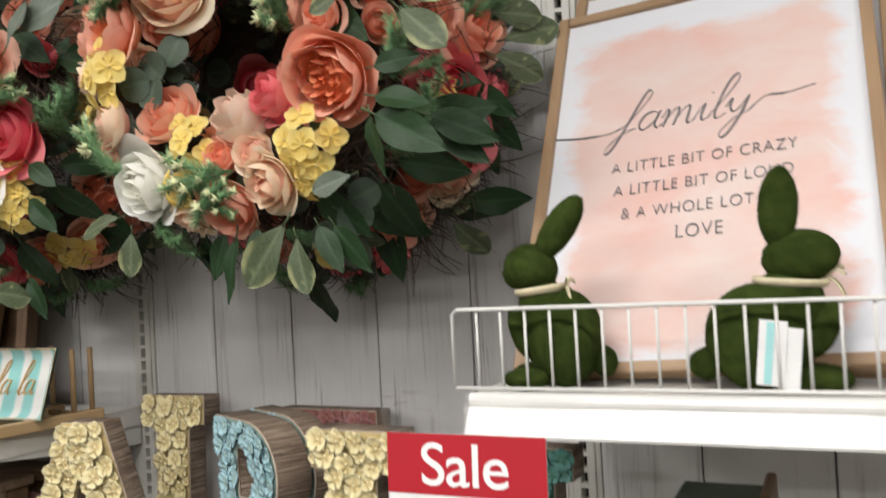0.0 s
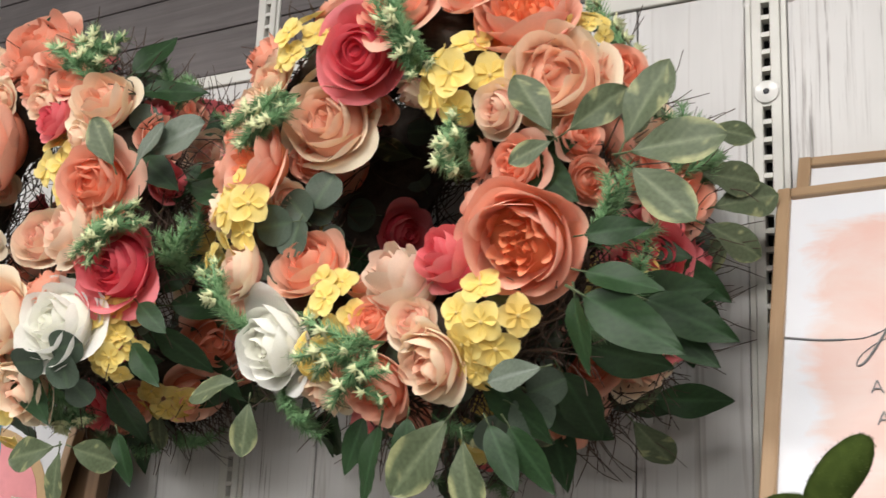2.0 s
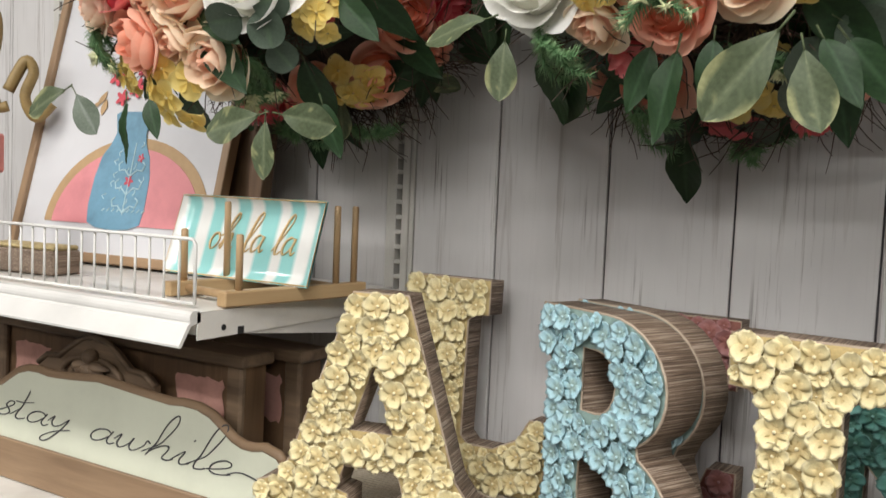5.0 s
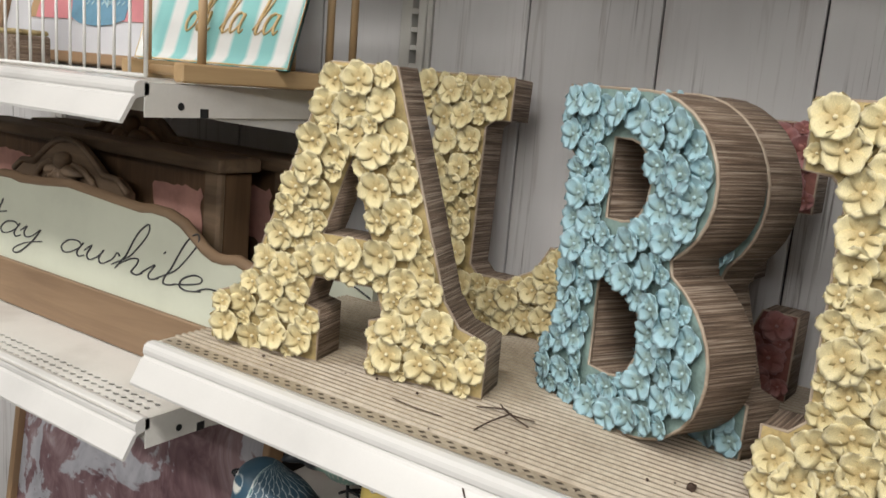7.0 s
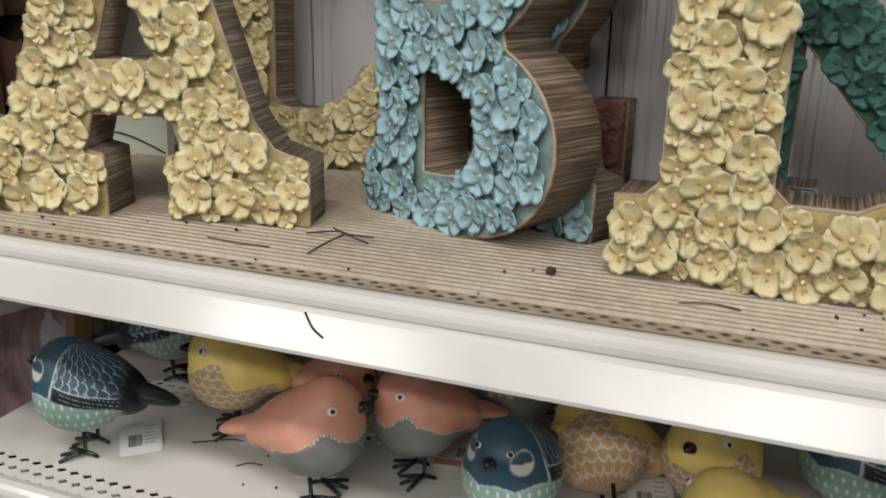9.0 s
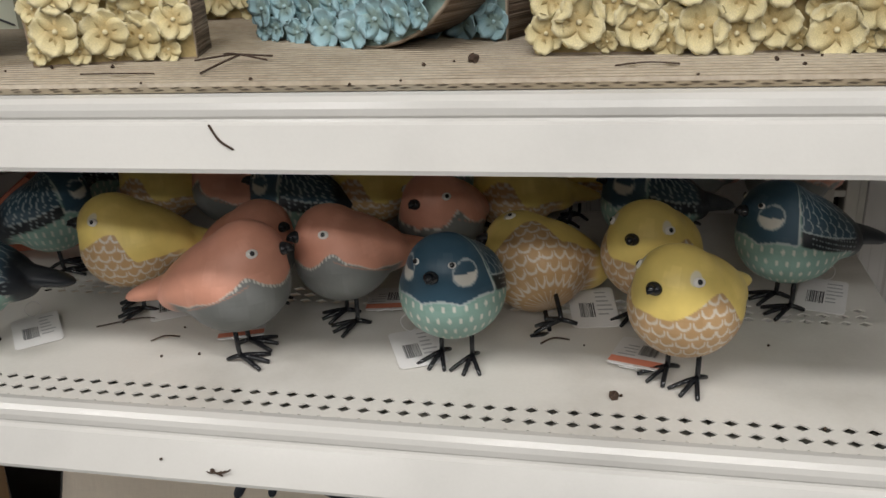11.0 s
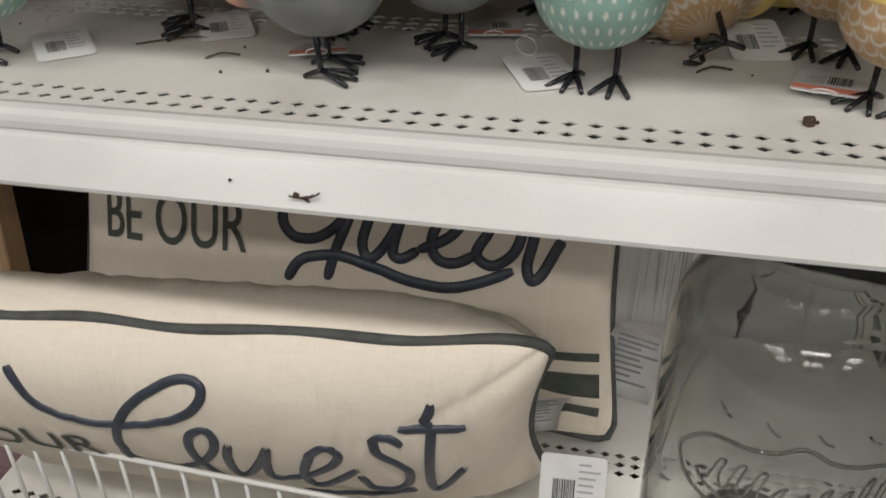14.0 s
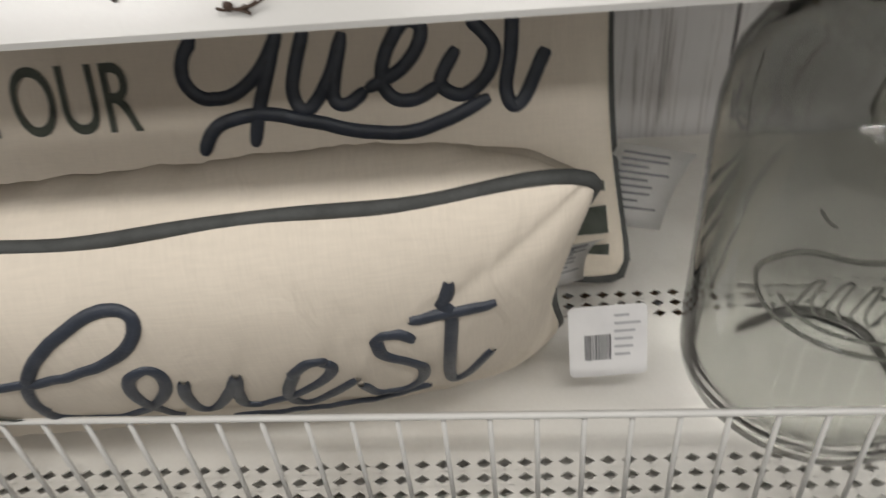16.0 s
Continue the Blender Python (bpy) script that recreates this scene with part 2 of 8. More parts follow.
def ribbed_mat():
    m, nt, bs = shader("beige_ribbed_vinyl", (0.50, 0.43, 0.33), 0.4)
    cloud = noise_of(nt, coords(nt, (7, 12, 7)), 1.0, 5, 0.6, 0.5)
    small = noise_of(nt, coords(nt), 160, 4)
    col = ramp(nt, cloud, [(0.3, (0.26, 0.205, 0.14)), (0.5, (0.38, 0.315, 0.23)), (0.72, (0.47, 0.41, 0.32))])
    col = blend(nt, 0.3, col, ramp(nt, small, [(0.35, (0.20, 0.155, 0.105)), (0.6, (0.46, 0.39, 0.30))]))
    rust = ramp(nt, noise_of(nt, coords(nt, (22, 40, 22)), 1.0, 4), [(0.70, (1, 1, 1)), (0.78, (0.75, 0.5, 0.3))])
    nt.links.new(blend(nt, 0.8, col, rust, "MULTIPLY"), bs.inputs["Base Color"])
    bump(nt, bs, small, 0.15, 0.001)
    return m


M_MAT = ribbed_mat()


def ribbed_wood():
    """Distressed brown wood with fine ridges that run front to back, rubbed white on their crests."""
    m, nt, bs = shader("brown_ridged_wood", (0.2, 0.14, 0.1), 0.65)
    ridge = noise_of(nt, coords(nt, (620, 10, 620), True), 1.0, 3, 0.6, 0.2)
    cloud = noise_of(nt, coords(nt, (18, 18, 18), True), 1.0, 4)
    col = ramp(nt, ridge, [(0.38, (0.045, 0.028, 0.018)), (0.46, (0.13, 0.085, 0.056)), (0.54, (0.25, 0.18, 0.128)), (0.62, (0.46, 0.38, 0.30))])
    col = blend(nt, 0.32, col, ramp(nt, cloud, [(0.3, (0.12, 0.078, 0.052)), (0.65, (0.31, 0.225, 0.16))]))
    nt.links.new(col, bs.inputs["Base Color"])
    bump(nt, bs, ridge, 0.9, 0.003)
    return m


M_RIDGE = ribbed_wood()
M_PETAL = vertex_paint("antiqued_shaded_petals", 0.55, 0.15, 200, 0.16)
M_PAPER = mottled("white_card", (0.78, 0.77, 0.76), 0.5, 0.04, 20, 300, 0.03)
M_INK = shader("dark_ink", (0.045, 0.045, 0.05), 0.6)[0]
M_GREYINK = shader("grey_ink", (0.42, 0.42, 0.43), 0.6)[0]
M_TWIG = mottled("dry_twig", (0.055, 0.032, 0.02), 0.8, 0.2, 60, 400, 0.3)

# ---------- the store shell ----------
WALL = 1.55      # front of the shelf's back panel
BAY = 0.457      # half a bay
FLOOR_SIZE = (-4.0, 4.0, -5.6, 2.4)


def shell():
    x0, x1, y0, y1 = FLOOR_SIZE
    for name, b, mat_, label in (
        ("floor", (x0, x1, y0, y1, -0.1, 0.0), M_FLOOR, "pale vinyl store floor below the shelves"),
        ("wall_north", (x0, x1, y1, y1 + 0.12, 0.0, 3.1), M_WALLPAINT, "plain painted store wall behind the shelving"),
        ("wall_south", (x0, x1, y0 - 0.12, y0, 0.0, 3.1), M_WALLPAINT, "plain painted store wall across the aisle"),
        ("wall_west", (x0 - 0.12, x0, y0, y1, 0.0, 3.1), M_WALLPAINT, "plain painted store wall at the aisle end"),
        ("wall_east", (x1, x1 + 0.12, y0, y1, 0.0, 3.1), M_WALLPAINT, "plain painted store wall at the aisle end"),
        # unseen partition, added to keep the far lamps off the lower shelves
        ("wall_aisle", (-3.2, 3.2, -1.25, -1.15, 0.0, 1.80), M_WALLPAINT, "unseen low partition added to block far lamp light from the lower shelves"),
        ("ceiling", (x0, x1, y0, y1, 3.1, 3.2), M_CEIL, "white board ceiling above the aisle"),
    ):
        tagged(to_object(name, box(bmesh.new(), *b), mat_), label, name.split("_")[0], "", "structure")


shell()


# ---------- gondola back, uprights, rail ----------
def upright(x, label):
    """A slotted steel post: a channel with a column of open slots."""
    post = thing("slotted_upright", pose(x, WALL, 0), label, "shelf upright", "shelf uprights", "structure")
    w, sw, pitch, slot = 0.019, 0.0055, 0.0254, 0.0185
    bm = bmesh.new()
    box(bm, -w, -sw, -0.006, 0.03, 0.02, 2.75, 0.0012)
    box(bm, sw, w, -0.006, 0.03, 0.02, 2.75, 0.0012)
    z = 0.02
    while z < 2.74:
        box(bm, -sw, sw, -0.0055, 0.012, z, z + pitch - slot)
        z += pitch
    part("post_face", bm, M_UPRIGHT, post)
    # near-black backing paints the shade behind the slots
    bm = bmesh.new()
    box(bm, -sw - 0.001, sw + 0.001, 0.02, 0.028, 0.02, 2.75)
    part("post_inside", bm, M_HOLLOW_SHADE, post, "near-black backing painted as the shade inside the post")
    for s in (-1, 1):
        bm = bmesh.new()
        box(bm, s * 0.0195, s * 0.0275, -0.003, 0.012, 0.02, 2.74, 0.001)
        part("edge_strip", bm, M_UPRIGHT, post, "thin cream edge strip")
    return post


for post_x in (-5 * BAY, -3 * BAY, -BAY, BAY, 3 * BAY):
    upright(post_x, "cream steel upright with a column of dark slots")


def disc_bolt():
    bolt = thing("disc_bolt", pose(BAY, WALL - 0.0065, 2.148), "white plastic disc with a dark screw on the upright", "fastener")
    bm = bmesh.new()
    lathe(bm, [(0, 0.004), (0.006, 0.004), (0.0155, 0.0028), (0.0165, 0.0015), (0.0165, 0)], 32)
    bm.transform(pose(0, 0, 0, 90, 0, 0))
    part("washer", bm, M_METAL, bolt)
    bm = bmesh.new()
    lathe(bm, [(0, 0.0058), (0.0025, 0.0055), (0.0042, 0.0045), (0.0046, 0.003)], 16)
    bm.transform(pose(0, 0, 0, 90, 0, 0))
    part("screw", bm, M_INK, bolt, "dark screw head")


disc_bolt()

RAIL_Z = 2.305


def back_panels():
    plank_mesh = {}
    for cx in (-4 * BAY, -2 * BAY, 0.0, 2 * BAY):
        panel = thing("back_panel", pose(cx, WALL, 0), "whitewashed grey wood-grain plank back panel of the shelving", "back panel", "back panels", "structure")
        inner = BAY - 0.0275
        bm = bmesh.new()
        box(bm, -inner, inner, 0.007, 0.016, 0.05, RAIL_Z)
        part("joint_backing", bm, M_GROOVE, panel, "dark joints between the planks")
        edges = [-inner, -0.2743, -0.0914, 0.0914, 0.2743, inner]
        for i in range(5):
            key = i
            if key not in plank_mesh:
                bm = bmesh.new()
                box(bm, edges[i] + 0.0014, edges[i + 1] - 0.0014, 0.0, 0.0065, 0.05, RAIL_Z, 0.0011)
                ob = part("plank", bm, M_PLANK, panel)
                plank_mesh[key] = ob.data
            else:
                share("plank", plank_mesh[key], panel, pose(0, 0, 0))
        # top rail and the dark boards above it
        rail = thing("top_rail", pose(cx, WALL, RAIL_Z), "cream metal rail along the top of the planks", "rail", "top rails", "structure")
        bm = bmesh.new()
        box(bm, -inner, inner, -0.006, 0.016, 0.0015, 0.026, 0.0015)
        part("rail_bar", bm, M_UPRIGHT, rail)
        upper = thing("upper_boards", pose(cx, WALL, 0), "dark grey stained horizontal boards above the rail", "wood boards", "upper boards", "structure")
        mesh = None
        for k in range(4):
            z = RAIL_Z + 0.028 + 0.097 * k
            if mesh is None:
                bm = bmesh.new()
                box(bm, -inner, inner, -0.001, 0.014, 0.001, 0.0955, 0.0015)
                ob = part("board", bm, M_DARKWOOD, upper)
                ob.matrix_basis = pose(0, 0, z)
                mesh = ob.data
            else:
                share("board", mesh, upper, pose(0, 0, z))
    # push pins near the right post
    for x in (0.433, 0.491):
        bm = bmesh.new()
        lathe(bm, [(0, 0.003), (0.004, 0.0025), (0.0062, 0.0008), (0.0062, 0)], 16)
        bm.transform(pose(x, WALL - 0.0004, 2.283, 90, 0, 0))
        tagged(to_object("panel_pin", bm, M_METAL, smooth=True), "small white plastic pin in the back panel", "fastener", "panel pins")


back_panels()


# ---------- shelves ----------
def shelf_outline(front, drop=0.042, out=0.023):
    """Side view (y, z) of the folded front: rolled edge, then a sloping price face."""
    return [(front + 0.012, -0.003), (front + 0.010, 0.0012), (front + 0.004, 0.0024), (front - 0.002, 0.0014), (front - 0.0055, -0.0015), (front - 0.0068, -0.0055), (front - 0.0068, -0.0098),
            (front - 0.0056, -0.0118), (front - 0.0062, -0.0136), (front - 0.0090, -0.0150), (front - out, -drop + 0.003), (front - out + 0.0005, -drop), (front - out + 0.0035, -drop), (front - 0.004, -0.0165), (front + 0.012, -0.0125)]


def hole_plate(bm, x0, x1, y0, y1, rows, pitch, size, thick=0.0012):
    """A plate with rows of real diamond holes between y0 and y1; rows listed from the front."""
    def cell(cx, cy, hx, hy, d):
        outer = [bm.verts.new((cx + sx * hx, cy + sy * hy, 0)) for sx, sy in ((-1, -1), (1, -1), (1, 1), (-1, 1))]
        tips = [(0, -d * 0.72), (d, 0), (0, d * 0.72), (-d, 0)]
        top = [bm.verts.new((cx + x, cy + y, 0)) for x, y in tips]
        low = [bm.verts.new((cx + x, cy + y, -thick)) for x, y in tips]
        for k in range(4):
            bm.faces.new((outer[k], outer[(k + 1) % 4], top[k]))
            bm.faces.new((outer[(k + 1) % 4], top[(k + 1) % 4], top[k]))
            bm.faces.new((top[k], top[(k + 1) % 4], low[(k + 1) % 4], low[k]))

    def strip(a0, a1, b0, b1):
        if a1 - a0 > 1e-5 and b1 - b0 > 1e-5:
            v = [bm.verts.new((x, y, 0)) for x, y in ((a0, b0), (a1, b0), (a1, b1), (a0, b1))]
            bm.faces.new(v)

    y = y0
    for i, ry in enumerate(rows):
        lo = ry - pitch * 0.42
        strip(x0, x1, y, lo)
        y = ry + pitch * 0.42
        n = int((x1 - x0 - 0.03) / pitch)
        start = (x0 + x1) / 2 - n * pitch / 2
        strip(x0, start, lo, y)
        for k in range(n):
            cell(start + (k + 0.5) * pitch, ry, pitch / 2, pitch * 0.42, size)
        strip(start + n * pitch, x1, lo, y)
    strip(x0, x1, y, y1)


# dark colour that paints the shade of the liner's holes
M_LINERHOLE_SHADE = mottled("liner_hole_shade", (0.085, 0.065, 0.045), 0.7, 0.2, 60, 300, 0.1)


def bay_shelf(cx, z, front, label, rows=(), ribbed=False, half=BAY - 0.006, pitch=0.0152):
    sh = thing("shelf", pose(cx, 0, z), label, "shelf", "gondola shelves", "structure")
    back = WALL - 0.010
    bm = bmesh.new()
    if rows:
        hole_plate(bm, -half, half, front + 0.004, back, rows, pitch, 0.0058)
        bmesh.ops.remove_doubles(bm, verts=bm.verts[:], dist=0.00002)
    else:
        v = [bm.verts.new((x, y, 0)) for x, y in ((-half, front + 0.004), (half, front + 0.004), (half, back), (-half, back))]
        bm.faces.new(v)
    # turned-down sides and back
    for x in (-half, half):
        box(bm, min(x, x - math.copysign(0.0015, x)), max(x, x - math.copysign(0.0015, x)), front + 0.006, back, -0.036, -0.0005)
    box(bm, -half, half, back - 0.0015, back, -0.03, -0.0005)
    part("deck", bm, M_DECK, sh)
    # folded channel that stiffens the front
    bm = bmesh.new()
    box(bm, -half + 0.003, half - 0.003, front + 0.0125, front + 0.098, -0.0305, -0.0293)
    box(bm, -half + 0.003, half - 0.003, front + 0.0968, front + 0.098, -0.0290, -0.0006)
    box(bm, -half + 0.003, half - 0.003, front + 0.0128, front + 0.0138, -0.0290, -0.0026)
    part("stiffener", bm, M_DECK, sh, "folded steel channel under the front")
    bm = bmesh.new()
    profile_run(bm, shelf_outline(front), -half, half)
    part("price_face", bm, M_METAL, sh, "glossy white sloping front edge")
    for s in (-1, 1):
        bm = bmesh.new()
        prism_pts = [(front + 0.03, -0.002), (back, -0.002), (back, -0.075), (back - 0.03, -0.075), (front + 0.03, -0.03)]
        x = s * (half - 0.004)
        profile_run(bm, prism_pts, min(x, x - s * 0.002), max(x, x - s * 0.002))
        part("bracket", bm, M_METAL, sh, "white steel shelf bracket")
        # black disc and patch paint the shade of a round hole and a notch
        bm = bmesh.new()
        lathe(bm, [(0, 0.0), (0.0042, 0.0), (0.0042, -0.0006)], 14)
        bm.transform(pose(s * (half + 0.0006), front + 0.052, -0.024, 0, 90 * s, 0))
        part("side_hole", bm, M_HOLLOW_SHADE, sh, "black disc painted as the shade of a round hole")
        bm = bmesh.new()
        box(bm, s * half - 0.0008, s * half + 0.0008, front + 0.078, front + 0.089, -0.0362, -0.026)
        part("side_notch", bm, M_HOLLOW_SHADE, sh, "black patch painted as the shade of a notch")
    if ribbed:
        bm = bmesh.new()
        y, w = front + 0.031, 0.0086
        y_end = back - 0.01
        pts = [(front + 0.0125, 0.0012)]
        while y < y_end:
            for a, h in ((0.0, 0.0012), (0.0018, 0.0036), (0.0050, 0.0036), (0.0068, 0.0012)):
                pts.append((y + a, h))
            y += w
        verts = [[bm.verts.new((x, p[0], p[1])) for p in pts] for x in (-half + 0.004, half - 0.004)]
        for i in range(len(pts) - 1):
            bm.faces.new((verts[0][i], verts[1][i], verts[1][i + 1], verts[0][i + 1]))
        part("ribbed_liner", bm, M_MAT, sh, "dirty beige ribbed vinyl shelf liner")
        # flat dark diamonds paint the shade of two rows of holes
        bm = bmesh.new()
        for row, ry in enumerate((front + 0.0185, front + 0.0255)):
            n = int(2 * half / 0.0152)
            for k in range(n):
                x = -half + 0.012 + 0.0152 * k + (row % 2) * 0.0076
                d = 0.0043
                bm.faces.new([bm.verts.new((x + a, ry + b, 0.0016)) for a, b in ((-d, 0), (0, -d * 0.6), (d, 0), (0, d * 0.6))])
        part("liner_hole_marks", bm, M_LINERHOLE_SHADE, sh, "rows of flat dark diamonds painted as the shade of liner holes")["kind"] = "stuff"
    return sh


ZL, ZB, ZP = 1.098, 0.864, 0.426
FRONT = 1.097
ROWS3 = [1.101, 1.1155, 1.130]
BACKROWS = [1.286, 1.298, 1.310]
bay_shelf(0, ZL, FRONT + 0.006, "white steel shelf with a dirty ribbed liner holding flower letters", ribbed=True)
bay_shelf(0, ZB, FRONT - 0.005, "white steel shelf with diamond holes holding bird figurines", ROWS3 + BACKROWS)
bay_shelf(0, ZP, FRONT - 0.002, "white steel shelf with diamond holes holding pillows and a jar", [1.105, 1.1175, 1.130, 1.1425] + BACKROWS)
bay_shelf(-2 * BAY, 1.377, FRONT, "white steel shelf holding a dish rack and framed picture", [])
bay_shelf(-2 * BAY, 1.004, FRONT + 0.006, "white steel shelf with diamond holes below wooden plaques", ROWS3 + [1.1445])
bay_shelf(2 * BAY, 1.485, FRONT, "white steel shelf holding moss rabbits and a framed sign", [])
bay_shelf(0, 0.15, FRONT - 0.01, "white steel base shelf with wicker baskets", ROWS3)
bay_shelf(-2 * BAY, 0.15, FRONT - 0.01, "white steel base shelf", ROWS3)
bay_shelf(2 * BAY, 0.15, FRONT - 0.01, "white steel base shelf", ROWS3)
bay_shelf(2 * BAY, 1.05, FRONT, "white steel shelf in the neighbouring bay", ROWS3)


def shelf_fence(cx, z, y, x0, x1, height, step, label):
    """A low wire fence along the shelf front."""
    f = thing("wire_fence", pose(cx, y, z), label, "wire fence", "shelf fences")
    r = 0.0021
    for zz in (0.004, height):
        bm = bmesh.new()
        if zz > 0.02:
            tube(bm, [(x0, 0, 0.004), (x0, 0, height - 0.006), (x0 + 0.006, 0, height), (x1 - 0.006, 0, height), (x1, 0, height - 0.006), (x1, 0, 0.004)], r * 1.15, 8)
        else:
            tube(bm, [(x0, 0, zz), (x1, 0, zz)], r * 1.1, 8)
        part("rail", bm, M_WIRE, f, smooth=True)
    n = round((x1 - x0) / step)
    bm = bmesh.new()
    tube(bm, [(0, 0.0025, 0.002), (0, 0.0025, height - 0.001)], r * 0.86, 6)
    first = part("wire", bm, M_WIRE, f, smooth=True)
    first.matrix_basis = pose(x0 + step, 0, 0)
    for k in range(2, n):
        share("wire", first.data, f, pose(x0 + step * k, 0, 0))
    return f


shelf_fence(2 * BAY, 1.487, 1.104, -BAY - 0.015, BAY - 0.02, 0.092, 0.0285, "white wire fence along the front of the rabbit shelf")
shelf_fence(-2 * BAY, 1.379, 1.125, -BAY + 0.02, BAY - 0.035, 0.088, 0.0285, "white wire fence along the front of the dish shelf")
shelf_fence(0, 0.428, 1.099, -BAY + 0.02, BAY - 0.02, 0.117, 0.0288, "white wire fence along the front of the pillow shelf").rotation_euler.z = radians(-1.4)

# ---------- flower letters ----------
def arc(cx, cz, rx, rz, a0, a1, n=10):
    return [(cx + rx * math.cos(radians(a0 + (a1 - a0) * k / n)), cz + rz * math.sin(radians(a0 + (a1 - a0) * k / n))) for k in range(n + 1)]


def outline_a():
    w, h, s, f = 0.316, 0.312, 0.056, 0.128
    cx = w / 2
    outer = [(0, 0), (f, 0), (f, s), (f - 0.016, s + 0.004), (f - 0.006, 0.092), (w - f + 0.006, 0.092), (w - f + 0.016, s + 0.004), (w - f, s), (w - f, 0), (w, 0), (w, s),
             (w - 0.030, s + 0.010), (w - 0.048, s + 0.035), (cx + 0.042, h), (cx - 0.030, h), (0.045, s + 0.035), (0.030, s + 0.010), (0, s)]
    hole = [(cx - 0.030, 0.138), (cx + 0.028, 0.138), (cx, 0.222)]
    return [outer, hole]


def outline_b():
    h = 0.308
    outer = [(0, 0)] + arc(0.122, 0.083, 0.104, 0.083, -90, 62, 14) + arc(0.114, 0.232, 0.094, 0.076, -55, 90, 12) + [(0, h), (0, h - 0.052), (0.018, h - 0.066), (0.018, 0.066), (0, 0.052)]
    upper = [(0.076, 0.190)] + arc(0.100, 0.2275, 0.032, 0.0375, -90, 90, 8) + [(0.076, 0.265)]
    lower = [(0.076, 0.046)] + arc(0.106, 0.090, 0.036, 0.044, -90, 90, 8) + [(0.076, 0.134)]
    return [outer, upper, lower]


def outline_r():
    h = 0.308
    outer = [(0, 0), (0.098, 0), (0.098, 0.050), (0.080, 0.056), (0.080, 0.128), (0.100, 0.128), (0.128, 0.040), (0.140, 0.010), (0.155, 0), (0.222, 0), (0.222, 0.050), (0.200, 0.054), (0.168, 0.142)]
    outer += arc(0.114, 0.225, 0.096, 0.083, -48, 90, 12) + [(0, h), (0, h - 0.052), (0.018, h - 0.066), (0.018, 0.066), (0, 0.052)]
    upper = [(0.080, 0.184)] + arc(0.102, 0.2225, 0.032, 0.0385, -90, 90, 8) + [(0.080, 0.261)]
    return [outer, upper]


def outline_l():
    w, h, s = 0.250, 0.312, 0.060
    outer = [(0, 0), (w - 0.012, 0), (w, 0.115), (w - 0.034, 0.115), (w - 0.052, 0.083), (w - 0.090, s + 0.004), (0.118, s + 0.004), (0.106, s + 0.016), (0.106, h - 0.062), (0.118, h - 0.052),
             (0.140, h - 0.052), (0.140, h), (0, h), (0, h - 0.052), (0.020, h - 0.054), (0.032, h - 0.066), (0.032, s + 0.012), (0.020, s), (0, s)]
    return [outer]


def outline_e():
    w, h, s = 0.215, 0.308, 0.058
    outer = [(0, 0), (w, 0), (w, 0.098), (w - 0.036, 0.098), (w - 0.05, s), (0.10, s), (0.10, 0.128), (0.162, 0.128), (0.162, 0.184), (0.10, 0.184), (0.10, h - s), (w - 0.056, h - s),
             (w - 0.042, h - 0.096), (w - 0.006, h - 0.096), (w - 0.006, h), (0, h), (0, h - 0.05), (0.03, h - 0.05), (0.03, 0.05), (0, 0.05)]
    return [outer]


def outline_n():
    w, h, s = 0.300, 0.308, 0.050
    outer = [(0, 0), (0.112, 0), (0.112, s), (0.088, s), (0.088, 0.190), (0.222, 0), (0.272, 0), (0.272, h - s), (w, h - s), (w, h), (0.19, h), (0.19, h - s), (0.214, h - s), (0.214, 0.112), (0.080, h), (0, h), (0, h - s), (0.030, h - s), (0.030, s), (0, s)]
    return [outer]


def inside(p, loop):
    x, z, hit = p[0], p[1], False
    n = len(loop)
    for i in range(n):
        (x0, z0), (x1, z1) = loop[i], loop[(i + 1) % n]
        if (z0 > z) != (z1 > z) and x < (x1 - x0) * (z - z0) / (z1 - z0) + x0:
            hit = not hit
    return hit


def edge_gap(p, loops):
    best = 1.0
    for loop in loops:
        n = len(loop)
        for i in range(n):
            ax, az = loop[i]
            bx, bz = loop[(i + 1) % n]
            dx, dz = bx - ax, bz - az
            t = max(0.0, min(1.0, ((p[0] - ax) * dx + (p[1] - az) * dz) / (dx * dx + dz * dz + 1e-12)))
            best = min(best, math.hypot(p[0] - ax - t * dx, p[1] - az - t * dz))
    return best


